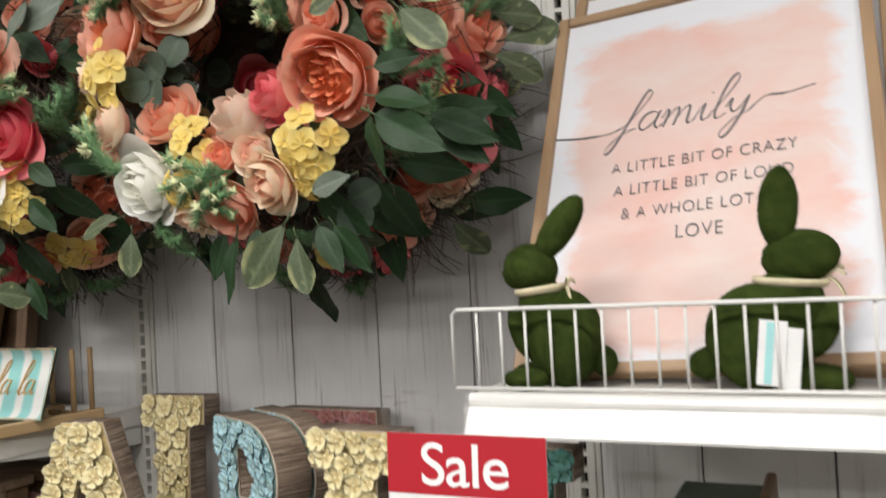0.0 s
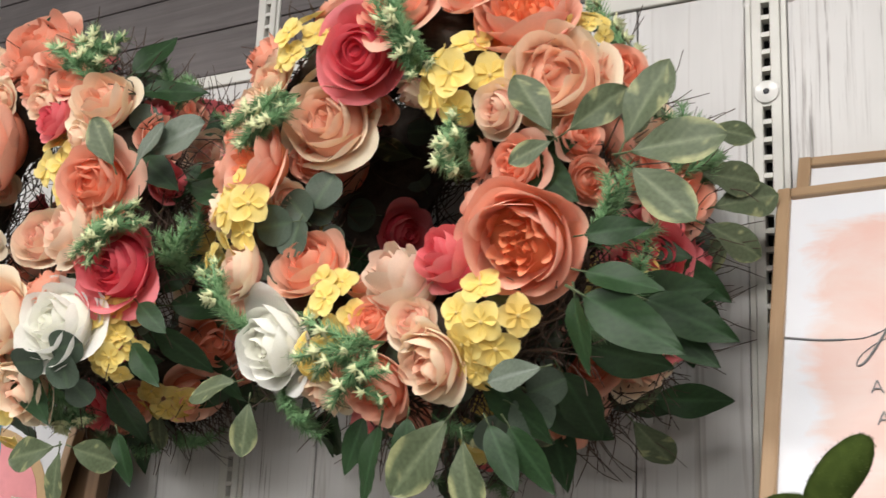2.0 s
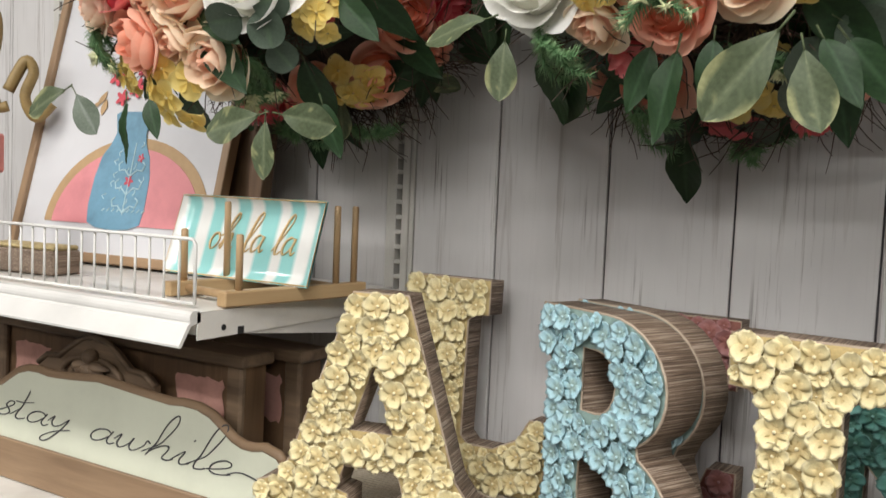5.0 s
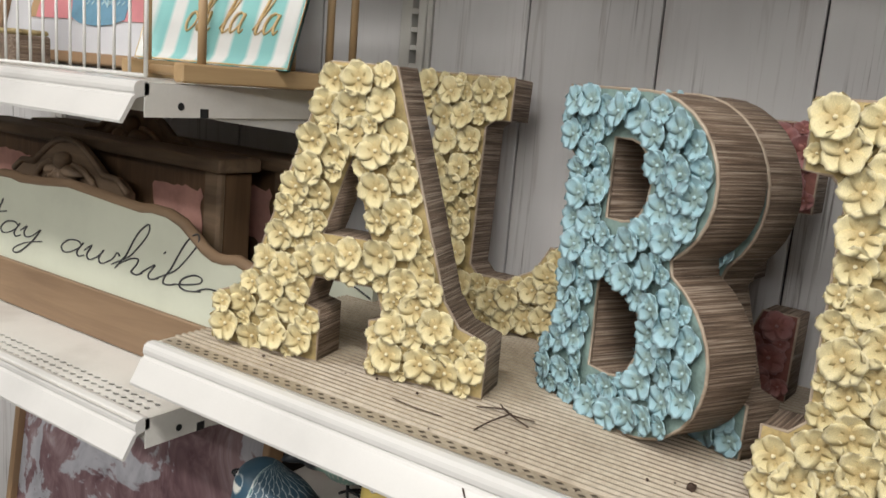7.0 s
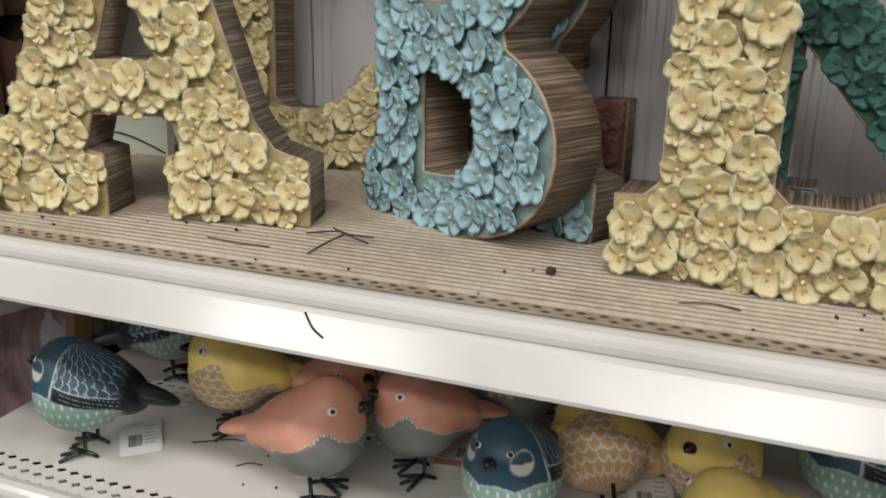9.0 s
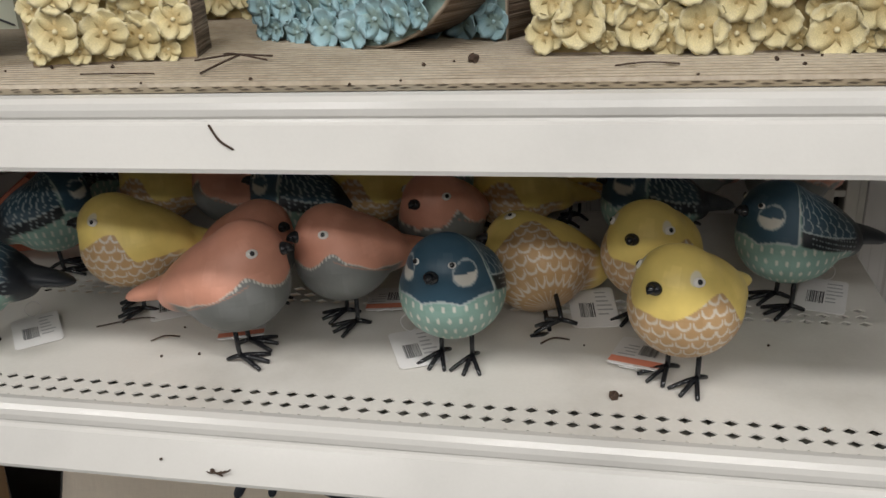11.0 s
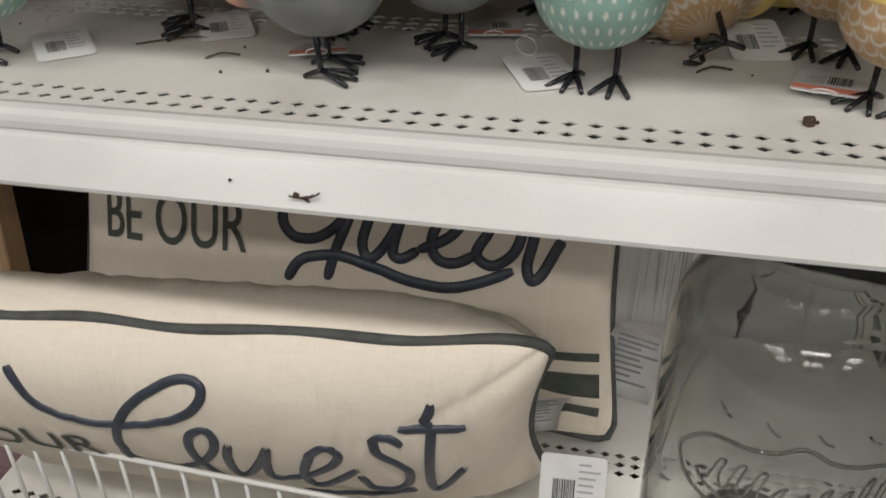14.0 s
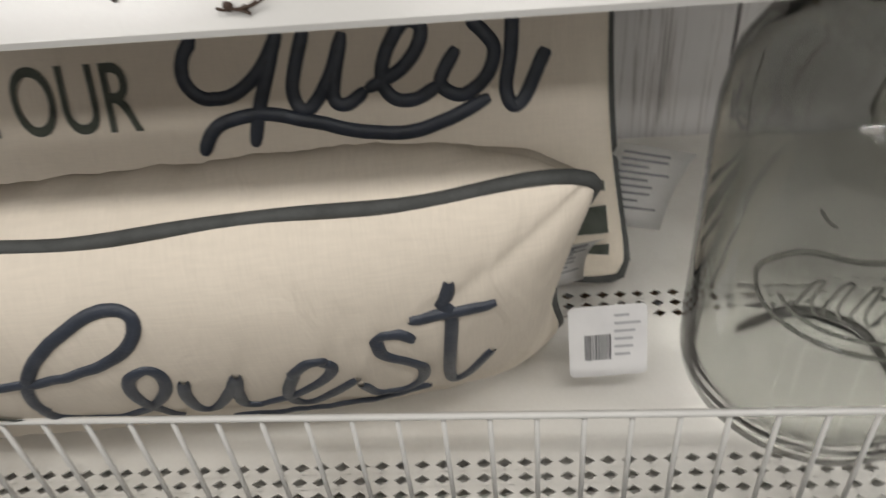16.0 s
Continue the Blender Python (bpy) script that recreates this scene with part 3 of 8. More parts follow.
def blossom_mesh(name, colour, seed, petals=5):
    """A cast flower: five cupped, overlapping petals and a button, facing -y, radius 1."""
    rng = random.Random(seed)
    bm = bmesh.new()
    lay = bm.verts.layers.float_color.new("paint")
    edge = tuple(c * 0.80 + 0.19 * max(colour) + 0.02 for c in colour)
    # antique glaze plus shade between petals, painted into their bases and skirts
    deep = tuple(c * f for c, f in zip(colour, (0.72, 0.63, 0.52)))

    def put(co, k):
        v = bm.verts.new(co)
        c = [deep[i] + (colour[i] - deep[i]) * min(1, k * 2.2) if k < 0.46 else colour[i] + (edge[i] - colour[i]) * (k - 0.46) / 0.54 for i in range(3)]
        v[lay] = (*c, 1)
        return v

    turn = rng.random() * 6.28
    for p in range(petals):
        a = turn + 2 * math.pi * p / petals + rng.uniform(-0.1, 0.1)
        lift, length, width = rng.uniform(-0.05, 0.12), rng.uniform(0.92, 1.04), rng.uniform(0.47, 0.53)
        rows = []
        for i in range(5):
            u = i / 4
            r = 0.10 + u * (length - 0.10)
            wd = width * (math.sin(math.pi * min(1, 0.18 + 0.66 * u)) ** 0.75) * (1.0 if i < 4 else 0.68)
            row = []
            for j in range(5):
                s = (j - 2) / 2
                rr = r - (0.10 * (1 - abs(s)) ** 2 * (1 if i == 4 else 0)) - 0.06 * abs(s) * u
                h = 0.14 + 0.12 * u * u + lift * u - 0.05 * (1 - abs(s)) ** 2 * math.sin(math.pi * min(1, u * 1.1)) + 0.10 * s * s * u
                x, z = rr * math.cos(a) - s * wd * math.sin(a), rr * math.sin(a) + s * wd * math.cos(a)
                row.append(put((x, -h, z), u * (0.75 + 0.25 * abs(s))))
            rows.append(row)
        for i in range(4):
            for j in range(4):
                bm.faces.new((rows[i][j], rows[i + 1][j], rows[i + 1][j + 1], rows[i][j + 1]))
        # thickness: a skirt down to the plate
        rim = [rows[i][0] for i in range(5)] + [rows[4][j] for j in range(1, 5)] + [rows[i][4] for i in range(3, -1, -1)]
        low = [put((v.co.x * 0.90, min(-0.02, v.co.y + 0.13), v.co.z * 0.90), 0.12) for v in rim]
        for k in range(len(rim) - 1):
            bm.faces.new((rim[k], low[k], low[k + 1], rim[k + 1]))
    ring = [put((0.085 * math.cos(2 * math.pi * k / 7), -0.23, 0.085 * math.sin(2 * math.pi * k / 7)), 0.95) for k in range(7)]
    base = [put((0.12 * math.cos(2 * math.pi * k / 7), -0.12, 0.12 * math.sin(2 * math.pi * k / 7)), 0.1) for k in range(7)]
    tip = put((0, -0.26, 0), 1.0)
    for k in range(7):
        bm.faces.new((tip, ring[(k + 1) % 7], ring[k]))
        bm.faces.new((ring[k], ring[(k + 1) % 7], base[(k + 1) % 7], base[k]))
    bmesh.ops.recalc_face_normals(bm, faces=bm.faces[:])
    me = bpy.data.meshes.new(name)
    bm.to_mesh(me)
    bm.free()
    me.materials.append(M_PETAL)
    me.shade_smooth()
    return me


BLOSSOMS = {}
LETTER_COLOURS = {"yellow": (0.86, 0.75, 0.42), "blue": (0.42, 0.66, 0.73), "green": (0.10, 0.29, 0.25), "pink": (0.40, 0.17, 0.16)}
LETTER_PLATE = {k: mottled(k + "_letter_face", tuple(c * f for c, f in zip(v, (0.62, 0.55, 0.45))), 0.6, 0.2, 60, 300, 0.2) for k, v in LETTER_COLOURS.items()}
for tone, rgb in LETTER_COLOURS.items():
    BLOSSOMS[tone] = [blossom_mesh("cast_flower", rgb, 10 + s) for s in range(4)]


M_RIM = wood("rubbed_wood_edge", (0.55, 0.46, 0.36), (0.26, 0.18, 0.12), 0.6, "x", 1.0, 90, 0.3)


def flower_letter(loops, m, tone, depth, label, seed, size=0.0190, smallest=0.0095):
    rng = random.Random(seed)
    let = thing("flower_letter", m, label, "decorative letter", "flower letters")
    me = filled_outline(loops, depth, 0.0016)
    me.name = "letter_body"
    me.materials.append(M_RIDGE)
    ob = new("body", me)
    ob.parent = let
    ob["label"] = "brown ridged wood letter block"
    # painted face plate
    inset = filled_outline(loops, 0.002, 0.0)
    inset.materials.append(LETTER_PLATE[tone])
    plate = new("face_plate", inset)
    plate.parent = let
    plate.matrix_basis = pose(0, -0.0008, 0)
    # rubbed pale edge round the front
    for loop in loops:
        part("rim", tube(bmesh.new(), [(x, 0.0004, z) for x, z in loop], 0.0017, 6, closed=True), M_RIM, let, "pale rubbed wood edge", True)
    xs, zs = [p[0] for p in loops[0]], [p[1] for p in loops[0]]
    spots = []
    for radius in (size, size * 0.86, size * 0.72, smallest * 1.2, smallest):
        for _ in range(2600):
            p = (rng.uniform(min(xs), max(xs)), rng.uniform(min(zs), max(zs)))
            if not inside(p, loops[0]) or any(inside(p, h) for h in loops[1:]):
                continue
            if edge_gap(p, loops) < radius * 0.68:
                continue
            if all(math.hypot(p[0] - q[0], p[1] - q[1]) > (radius + q[2]) * 0.68 for q in spots):
                spots.append((p[0], p[1], radius))
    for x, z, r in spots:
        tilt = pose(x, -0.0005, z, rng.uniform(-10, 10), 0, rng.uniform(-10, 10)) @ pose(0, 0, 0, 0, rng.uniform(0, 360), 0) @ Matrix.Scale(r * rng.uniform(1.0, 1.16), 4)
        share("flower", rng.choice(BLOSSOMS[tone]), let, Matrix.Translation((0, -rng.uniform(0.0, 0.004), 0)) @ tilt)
    return let


ON = ZL + 0.0037
flower_letter(outline_a(), pose(-0.409, 1.163, ON, 0, 0, 12.2), "yellow", 0.048, "yellow cast-flower letter A with brown ridged wood sides", 1)
flower_letter(outline_b(), pose(-0.083, 1.318, ON, 0, 0, -27.5), "blue", 0.056, "blue cast-flower letter B with brown ridged wood sides", 2, 0.0168)
flower_letter(outline_l(), pose(0.164, 1.217, ON, 0, 0, -3.0), "yellow", 0.050, "yellow cast-flower letter L standing at the front", 3, 0.0182, 0.0090)
flower_letter(outline_l(), pose(-0.372, 1.440, ON, -3, 0, 2.0), "yellow", 0.048, "yellow cast-flower letter L standing against the planks", 4)
flower_letter(outline_r(), pose(-0.061, 1.377, ON, 0, 0, -27.0), "blue", 0.042, "blue cast-flower letter R stacked behind the B", 5)
flower_letter(outline_e(), pose(-0.085, 1.470, ON, -2, 0, -2.0) @ Matrix.Diagonal((1, 1, 0.94, 1)), "pink", 0.048, "dusky pink cast-flower letter E in the shade at the back", 6)
flower_letter(outline_n(), pose(0.195, 1.372, ON, -1, 0, -3.0) @ Matrix.Diagonal((1, 1, 0.86, 1)), "green", 0.048, "dark green cast-flower letter N standing behind the yellow L", 7)

# ---------- painted bird figurines ----------
M_BIRDPAINT = vertex_paint("chalky_bird_paint", 0.42, 0.12, 180, 0.14, 0.35)
M_EYEWHITE = shader("eye_white", (0.72, 0.70, 0.66), 0.4)[0]
M_BEAK = mottled("black_beak_gloss", (0.012, 0.013, 0.016), 0.25, 0.1, 60, 300, 0.05)


def mix3(a, b, k):
    k = np.clip(k, 0, 1)[..., None]
    return a * (1 - k) + b * k


def soft_step(x, a, b):
    t = np.clip((x - a) / (b - a), 0, 1)
    return t * t * (3 - 2 * t)


def bird_reach(c, d):
    """How far the plump body reaches from c along d: a ball, a head, a back and a tail melted together; it faces -y."""
    reach = 0
    for centre, radii, droop in (((0, -0.001, 0.0760), (0.0430, 0.0445, 0.0395), 0), ((0, -0.013, 0.0990), (0.0305, 0.0300, 0.0280), 0), ((0, 0.018, 0.0850), (0.0320, 0.0500, 0.0235), 27), ((0, 0.060, 0.0735), (0.0120, 0.0340, 0.0080), 16)):
        ca, sa = math.cos(radians(droop)), math.sin(radians(droop))
        turn = np.array([[1, 0, 0], [0, ca, -sa], [0, sa, ca]])   # lowers the far end
        o = (turn @ (c - np.array(centre))) / np.array(radii)
        k = (d @ turn.T) / np.array(radii)
        a, b, e = (k * k).sum(-1), (k * o).sum(-1), (o * o).sum(-1) - 1
        disc = b * b - a * e
        t = np.where(disc > 0, (-b + np.sqrt(np.maximum(disc, 0))) / a, 0)
        reach = reach + np.maximum(t, 0) ** 14
    return reach ** (1 / 14)


BIRD_HEART = np.array([0, 0.002, 0.080])


def bird_surface(nu, nv):
    """The body's points, in rings from the crown to the belly."""
    uu, vv = np.meshgrid(np.linspace(0, 2 * np.pi, nu, endpoint=False), np.linspace(0, np.pi, nv))
    d = np.stack([np.sin(vv) * np.sin(uu), -np.sin(vv) * np.cos(uu), np.cos(vv)], -1)
    return BIRD_HEART + d * bird_reach(BIRD_HEART, d)[..., None]


def bird_spot(side, rise):
    """The point of the head that lies side and rise (degrees) from straight ahead, and the way out of it."""
    d = np.array([math.sin(radians(side)) * math.cos(radians(rise)), -math.cos(radians(side)) * math.cos(radians(rise)), math.sin(radians(rise))])
    p = BIRD_HEART + d * bird_reach(BIRD_HEART, d[None])[0]
    return Vector(p) - Vector((0, 0, 0.0095)), (Vector(p) - Vector((0, -0.010, 0.094))).normalized()



def paint_bird(kind, p, seed):
    rng = np.random.RandomState(seed)
    x, y, z = p[..., 0], p[..., 1], p[..., 2]
    az = np.arctan2(np.abs(x), -y)                    # 0 in front, pi at the tail
    side = np.arctan2(x, -y)
    arc_len = side * 0.042
    tail = soft_step(y, 0.038, 0.05)
    white = np.array([0.72, 0.70, 0.63])
    wob = 0.0012 * np.sin(side * 9 + seed)
    if kind == "coral":
        line = 0.082 + 0.013 * np.exp(-((az - 1.0) / 0.26) ** 2) - 0.012 * soft_step(az, 1.3, 2.4) + wob
        up, low = np.array([0.70, 0.335, 0.235]), np.array([0.185, 0.193, 0.187])
        col = mix3(np.broadcast_to(low, p.shape), up, soft_step(z, line - 0.0004, line + 0.0004))
        col = mix3(col, up, tail)
        fringe = (np.abs(z - line + 0.0012) < 0.0013) & (np.sin(side * 150) > -0.3) & (az < 1.3)
        col = mix3(col, white, 0.75 * fringe * (1 - tail))
        seam = (np.abs(z - line) < 0.0007) & (az >= 1.3)
        col = mix3(col, white, 0.5 * seam * (1 - tail))
        wing = np.abs(z - (0.088 - 0.016 * (az - 1.0))) < 0.0006
        col = mix3(col, up * 0.7, 0.6 * wing * (az > 1.0) * (az < 2.4))
    elif kind == "navy":
        up, low, blk = np.array([0.036, 0.084, 0.125]), np.array([0.25, 0.40, 0.345]), np.array([0.012, 0.016, 0.022])
        line = 0.0815 + 0.0032 * np.abs(np.sin(side * 4.6 + 0.8)) + 0.004 * soft_step(az, 0.6, 1.5)
        col = np.broadcast_to(low, p.shape).copy()
        row = np.floor(z / 0.0105)
        a = (arc_len / 0.0082 + 0.5 * (row % 2)) % 1 - 0.5
        b = (z / 0.0105) % 1 - 0.5
        col = mix3(col, white, 0.9 * soft_step(1 - ((a / 0.17) ** 2 + (b / 0.30) ** 2), 0, 0.35))
        # wing: dark, with light feather lines
        wing = soft_step(az, 1.25, 1.33) * soft_step(z, 0.084 - 0.012 * (az - 1.25), 0.0855 - 0.012 * (az - 1.25))
        band = z - (0.084 - 0.012 * (az - 1.25))
        r2 = np.floor((az - 1.25) / 0.19)
        fa, fb = ((z + 0.0045 * (r2 % 2)) / 0.009) % 1 - 0.5, ((az - 1.25) / 0.19) % 1
        lines = np.abs(np.hypot(fa, fb * 0.9) - 0.52) < 0.055
        quills = np.abs(((band + 0.004 * (az - 1.25)) / 0.0042) % 1 - 0.5) < 0.06
        pale = np.array([0.46, 0.53, 0.54])
        upper = mix3(np.broadcast_to(up * 0.9, p.shape), pale, 0.8 * lines)
        lower = mix3(np.broadcast_to(blk, p.shape), pale, 0.7 * quills * (az > 1.5))
        feather = mix3(lower, upper, soft_step(band, 0.0125, 0.0130))
        feather = mix3(feather, pale, 0.9 * (np.abs(band - 0.0128) < 0.0006))
        col = mix3(col, feather, wing)
        hood = soft_step(z, line - 0.0003, line + 0.0003) * (1 - soft_step(az, 1.22, 1.26))
        col = mix3(col, up, hood)
        edge = (np.abs(z - line) < 0.0009) & (az < 1.25) | (np.abs(az - 1.25) < 0.02) & (z > line)
        col = mix3(col, np.array([0.5, 0.56, 0.56]), 0.8 * edge)
        cheek = ((az - 0.66) / 0.25) ** 2 + ((z - 0.1050) / 0.0090) ** 2
        col = mix3(col, white * 0.95, 0.95 * (cheek < 1) * (z < 0.1050))
        col = mix3(col, np.array([0.45, 0.5, 0.5]), 0.7 * (np.abs(cheek - 1.15) < 0.16))
        col = mix3(col, blk, tail)
    else:
        up, low = np.array([0.80, 0.62, 0.19]), np.array([0.49, 0.31, 0.15])
        line = 0.083 + 0.016 * soft_step(az, 0.35, 1.1) - 0.026 * soft_step(az, 1.25, 1.75) + wob * 0.5
        col = np.broadcast_to(low, p.shape).copy()
        h, w = 0.0084, 0.0112
        row = np.floor(z / h)
        a = (arc_len / w + 0.5 * (row % 2)) % 1 - 0.5
        b = (z / h) % 1
        ring = np.abs(np.hypot(a, (b - 0.78) * 0.72) - 0.47 + 0.03 * np.sin(31 * side + 7 * row))
        col = mix3(col, white * 0.95, 0.75 * soft_step(0.115 - ring, 0, 0.06) * (np.abs(a) < 0.46) * (b < 0.85))
        col = mix3(col, up, soft_step(z, line - 0.0004, line + 0.0004))
        col = mix3(col, up, tail)
        patch = ((az - 0.72) / 0.13) ** 2 + ((z - 0.1125) / 0.0050) ** 2
        col = mix3(col, white, 0.75 * soft_step(1.2 - patch, 0, 0.5))
        col = mix3(col, up * 0.72, 0.12 * (np.abs(az - 1.5) < 0.02) * (z > line))
    # rubbed paint
    n = np.array([[noise.noise(Vector(q) * 60) for q in r] for r in p[::4, ::4]])
    n = np.kron(n, np.ones((4, 4)))[: p.shape[0], : p.shape[1]]
    return np.clip(mix3(col, col * 1.2 + 0.06, soft_step(n, 0.05, 0.5) * 0.32), 0, 1)


def bird_mesh(kind, nu, nv, seed):
    p = bird_surface(nu, nv)
    col = paint_bird(kind, p, seed)
    p[..., 2] -= 0.0095
    verts = [tuple(q) for q in p.reshape(-1, 3)]
    cols = [tuple(q) for q in col.reshape(-1, 3)]
    faces, mats = [], []
    for i in range(nv - 1):
        for j in range(nu):
            j2 = (j + 1) % nu
            faces.append((i * nu + j, (i + 1) * nu + j, (i + 1) * nu + j2, i * nu + j2))
            mats.append(0)
    bm = bmesh.new()
    # eyes
    for s in (-1, 1):
        at, out = bird_spot(s * (21 if kind == "navy" else 42), 39)
        m = Matrix.Translation(at) @ out.to_track_quat("Z", "Y").to_matrix().to_4x4()
        for r, zz, mi in ((0.0026 if kind == "navy" else 0.0038, 0.0010, 2), (0.0021, 0.0024, 1)):
            k0 = len(bm.faces)
            bmesh.ops.create_uvsphere(bm, u_segments=14, v_segments=7, radius=r, matrix=m @ Matrix.Translation((0, 0, zz - 0.0008)) @ Matrix.Diagonal((1.25 if mi == 2 else 1, 1, 0.5, 1)))
            bm.faces.ensure_lookup_table()
            for f in bm.faces[k0:]:
                f.material_index = mi
    k0 = len(bm.faces)
    at, out = bird_spot(0, 28)
    out = (out + Vector((0, -0.4, 0))).normalized()
    bmesh.ops.create_uvsphere(bm, u_segments=16, v_segments=10, radius=0.0066, matrix=Matrix.Translation(at) @ out.to_track_quat("Z", "Y").to_matrix().to_4x4() @ Matrix.Diagonal((0.95, 0.80, 0.9, 1)))
    tube(bm, [at + out * 0.003, at + out * 0.0065 + Vector((0, 0, -0.001)), at + out * 0.009 + Vector((0, 0, -0.003))], [0.0046, 0.0030, 0.0006], 10)
    for s in (-1, 1):
        x = s * 0.0135
        tube(bm, [(x, 0.002, 0.046), (x, 0.001, 0.012), (x, 0.0, 0.0055)], 0.0021, 8)
        for ang in (-34, -2, 30, 172):
            a = radians(ang + 4 * s)
            ln = 0.024 if ang < 100 else 0.013
            dx, dy = math.sin(a), -math.cos(a)
            tube(bm, [(x, 0.0, 0.0065), (x + dx * ln * 0.35, dy * ln * 0.35, 0.0052), (x + dx * ln * 0.75, dy * ln * 0.75, 0.0030), (x + dx * ln, dy * ln, 0.0014)], [0.0021, 0.0021, 0.0020, 0.0017], 6)
    bm.faces.ensure_lookup_table()
    for f in bm.faces[k0:]:
        f.material_index = 1
    base = len(verts)
    bm.verts.index_update()
    verts += [tuple(v.co) for v in bm.verts]
    cols += [(0.5, 0.5, 0.5)] * len(bm.verts)
    for f in bm.faces:
        faces.append(tuple(base + v.index for v in f.verts))
        mats.append(f.material_index)
    bm.free()
    me = bpy.data.meshes.new("bird_" + kind)
    me.from_pydata(verts, [], faces)
    at = me.attributes.new("paint", "FLOAT_COLOR", "POINT")
    at.data.foreach_set("color", np.c_[np.array(cols), np.ones(len(cols))].astype(np.float32).ravel())
    me.polygons.foreach_set("material_index", mats)
    for m in (M_BIRDPAINT, M_BEAK, M_EYEWHITE):
        me.materials.append(m)
    me.shade_smooth()
    me.validate()
    return me


BIRD_FINE = {k: bird_mesh(k, 248, 124, s) for k, s in (("coral", 1), ("navy", 2), ("yellow", 3))}
BIRD_PLAIN = {k: bird_mesh(k, 128, 64, s) for k, s in (("coral", 4), ("navy", 5), ("yellow", 6))}
BIRD_LABEL = {
    "coral": "coral and grey painted ceramic bird on black wire legs",
    "navy": "navy and aqua painted ceramic bird with white speckles",
    "yellow": "yellow and tan painted ceramic bird with white scallops",
}


def bird(kind, x, y, yaw, fine=False, lie=None, extra="", size=1.0):
    ob = new("bird_figurine", (BIRD_FINE if fine else BIRD_PLAIN)[kind])
    ob.matrix_basis = pose(x, y, ZB + 0.0002, 0, 0, yaw) @ (lie or Matrix.Identity(4)) @ Matrix.Scale(size, 4)
    return tagged(ob, BIRD_LABEL[kind] + extra, "bird figurine", "painted birds")


bird("coral", -0.076, 1.184, 98, True)
bird("navy", 0.101, 1.194, -10, True, size=0.96)
bird("yellow", 0.274, 1.184, -36, True, size=0.95)
bird("coral", -0.004, 1.250, -52, True, size=0.95)
bird("yellow", -0.210, 1.257, -62, True, size=0.98)
bird("coral", -0.098, 1.270, 72, True, size=0.90)
bird("navy", 0.365, 1.314, -72, True, size=0.97)
bird("navy", -0.318, 1.168, -72, True)
back_, tail_ = Vector((-0.30, 0.75, 0.60)).normalized(), Vector((0.85, 0.45, -0.14))
tail_ = (tail_ - back_ * tail_.dot(back_)).normalized()
toppled = Matrix.Translation((0, 0, 0.047)) @ Matrix((tail_.cross(back_), tail_, back_)).transposed().to_4x4() @ Matrix.Translation((0, 0, -0.072))
bird("yellow", 0.156, 1.290, 0, True, toppled, ", toppled")
bird("yellow", 0.252, 1.275, -24, True, size=0.95)
for kind_, bx, by, byaw in (("coral", 0.062, 1.345, -24), ("navy", -0.100, 1.380, -74), ("yellow", -0.030, 1.425, -78), ("yellow", 0.122, 1.420, -76), ("navy", 0.250, 1.396, -74), ("coral", 0.392, 1.488, -66),
                            ("coral", -0.185, 1.420, -98), ("yellow", -0.270, 1.420, -78), ("yellow", 0.176, 1.500, -110), ("navy", -0.395, 1.470, -70), ("coral", -0.005, 1.508, -72), ("coral", 0.295, 1.510, -74), ("navy", -0.345, 1.330, 130), ("navy", 0.075, 1.500, 60)):
    bird(kind_, bx, by, byaw, size=0.95)


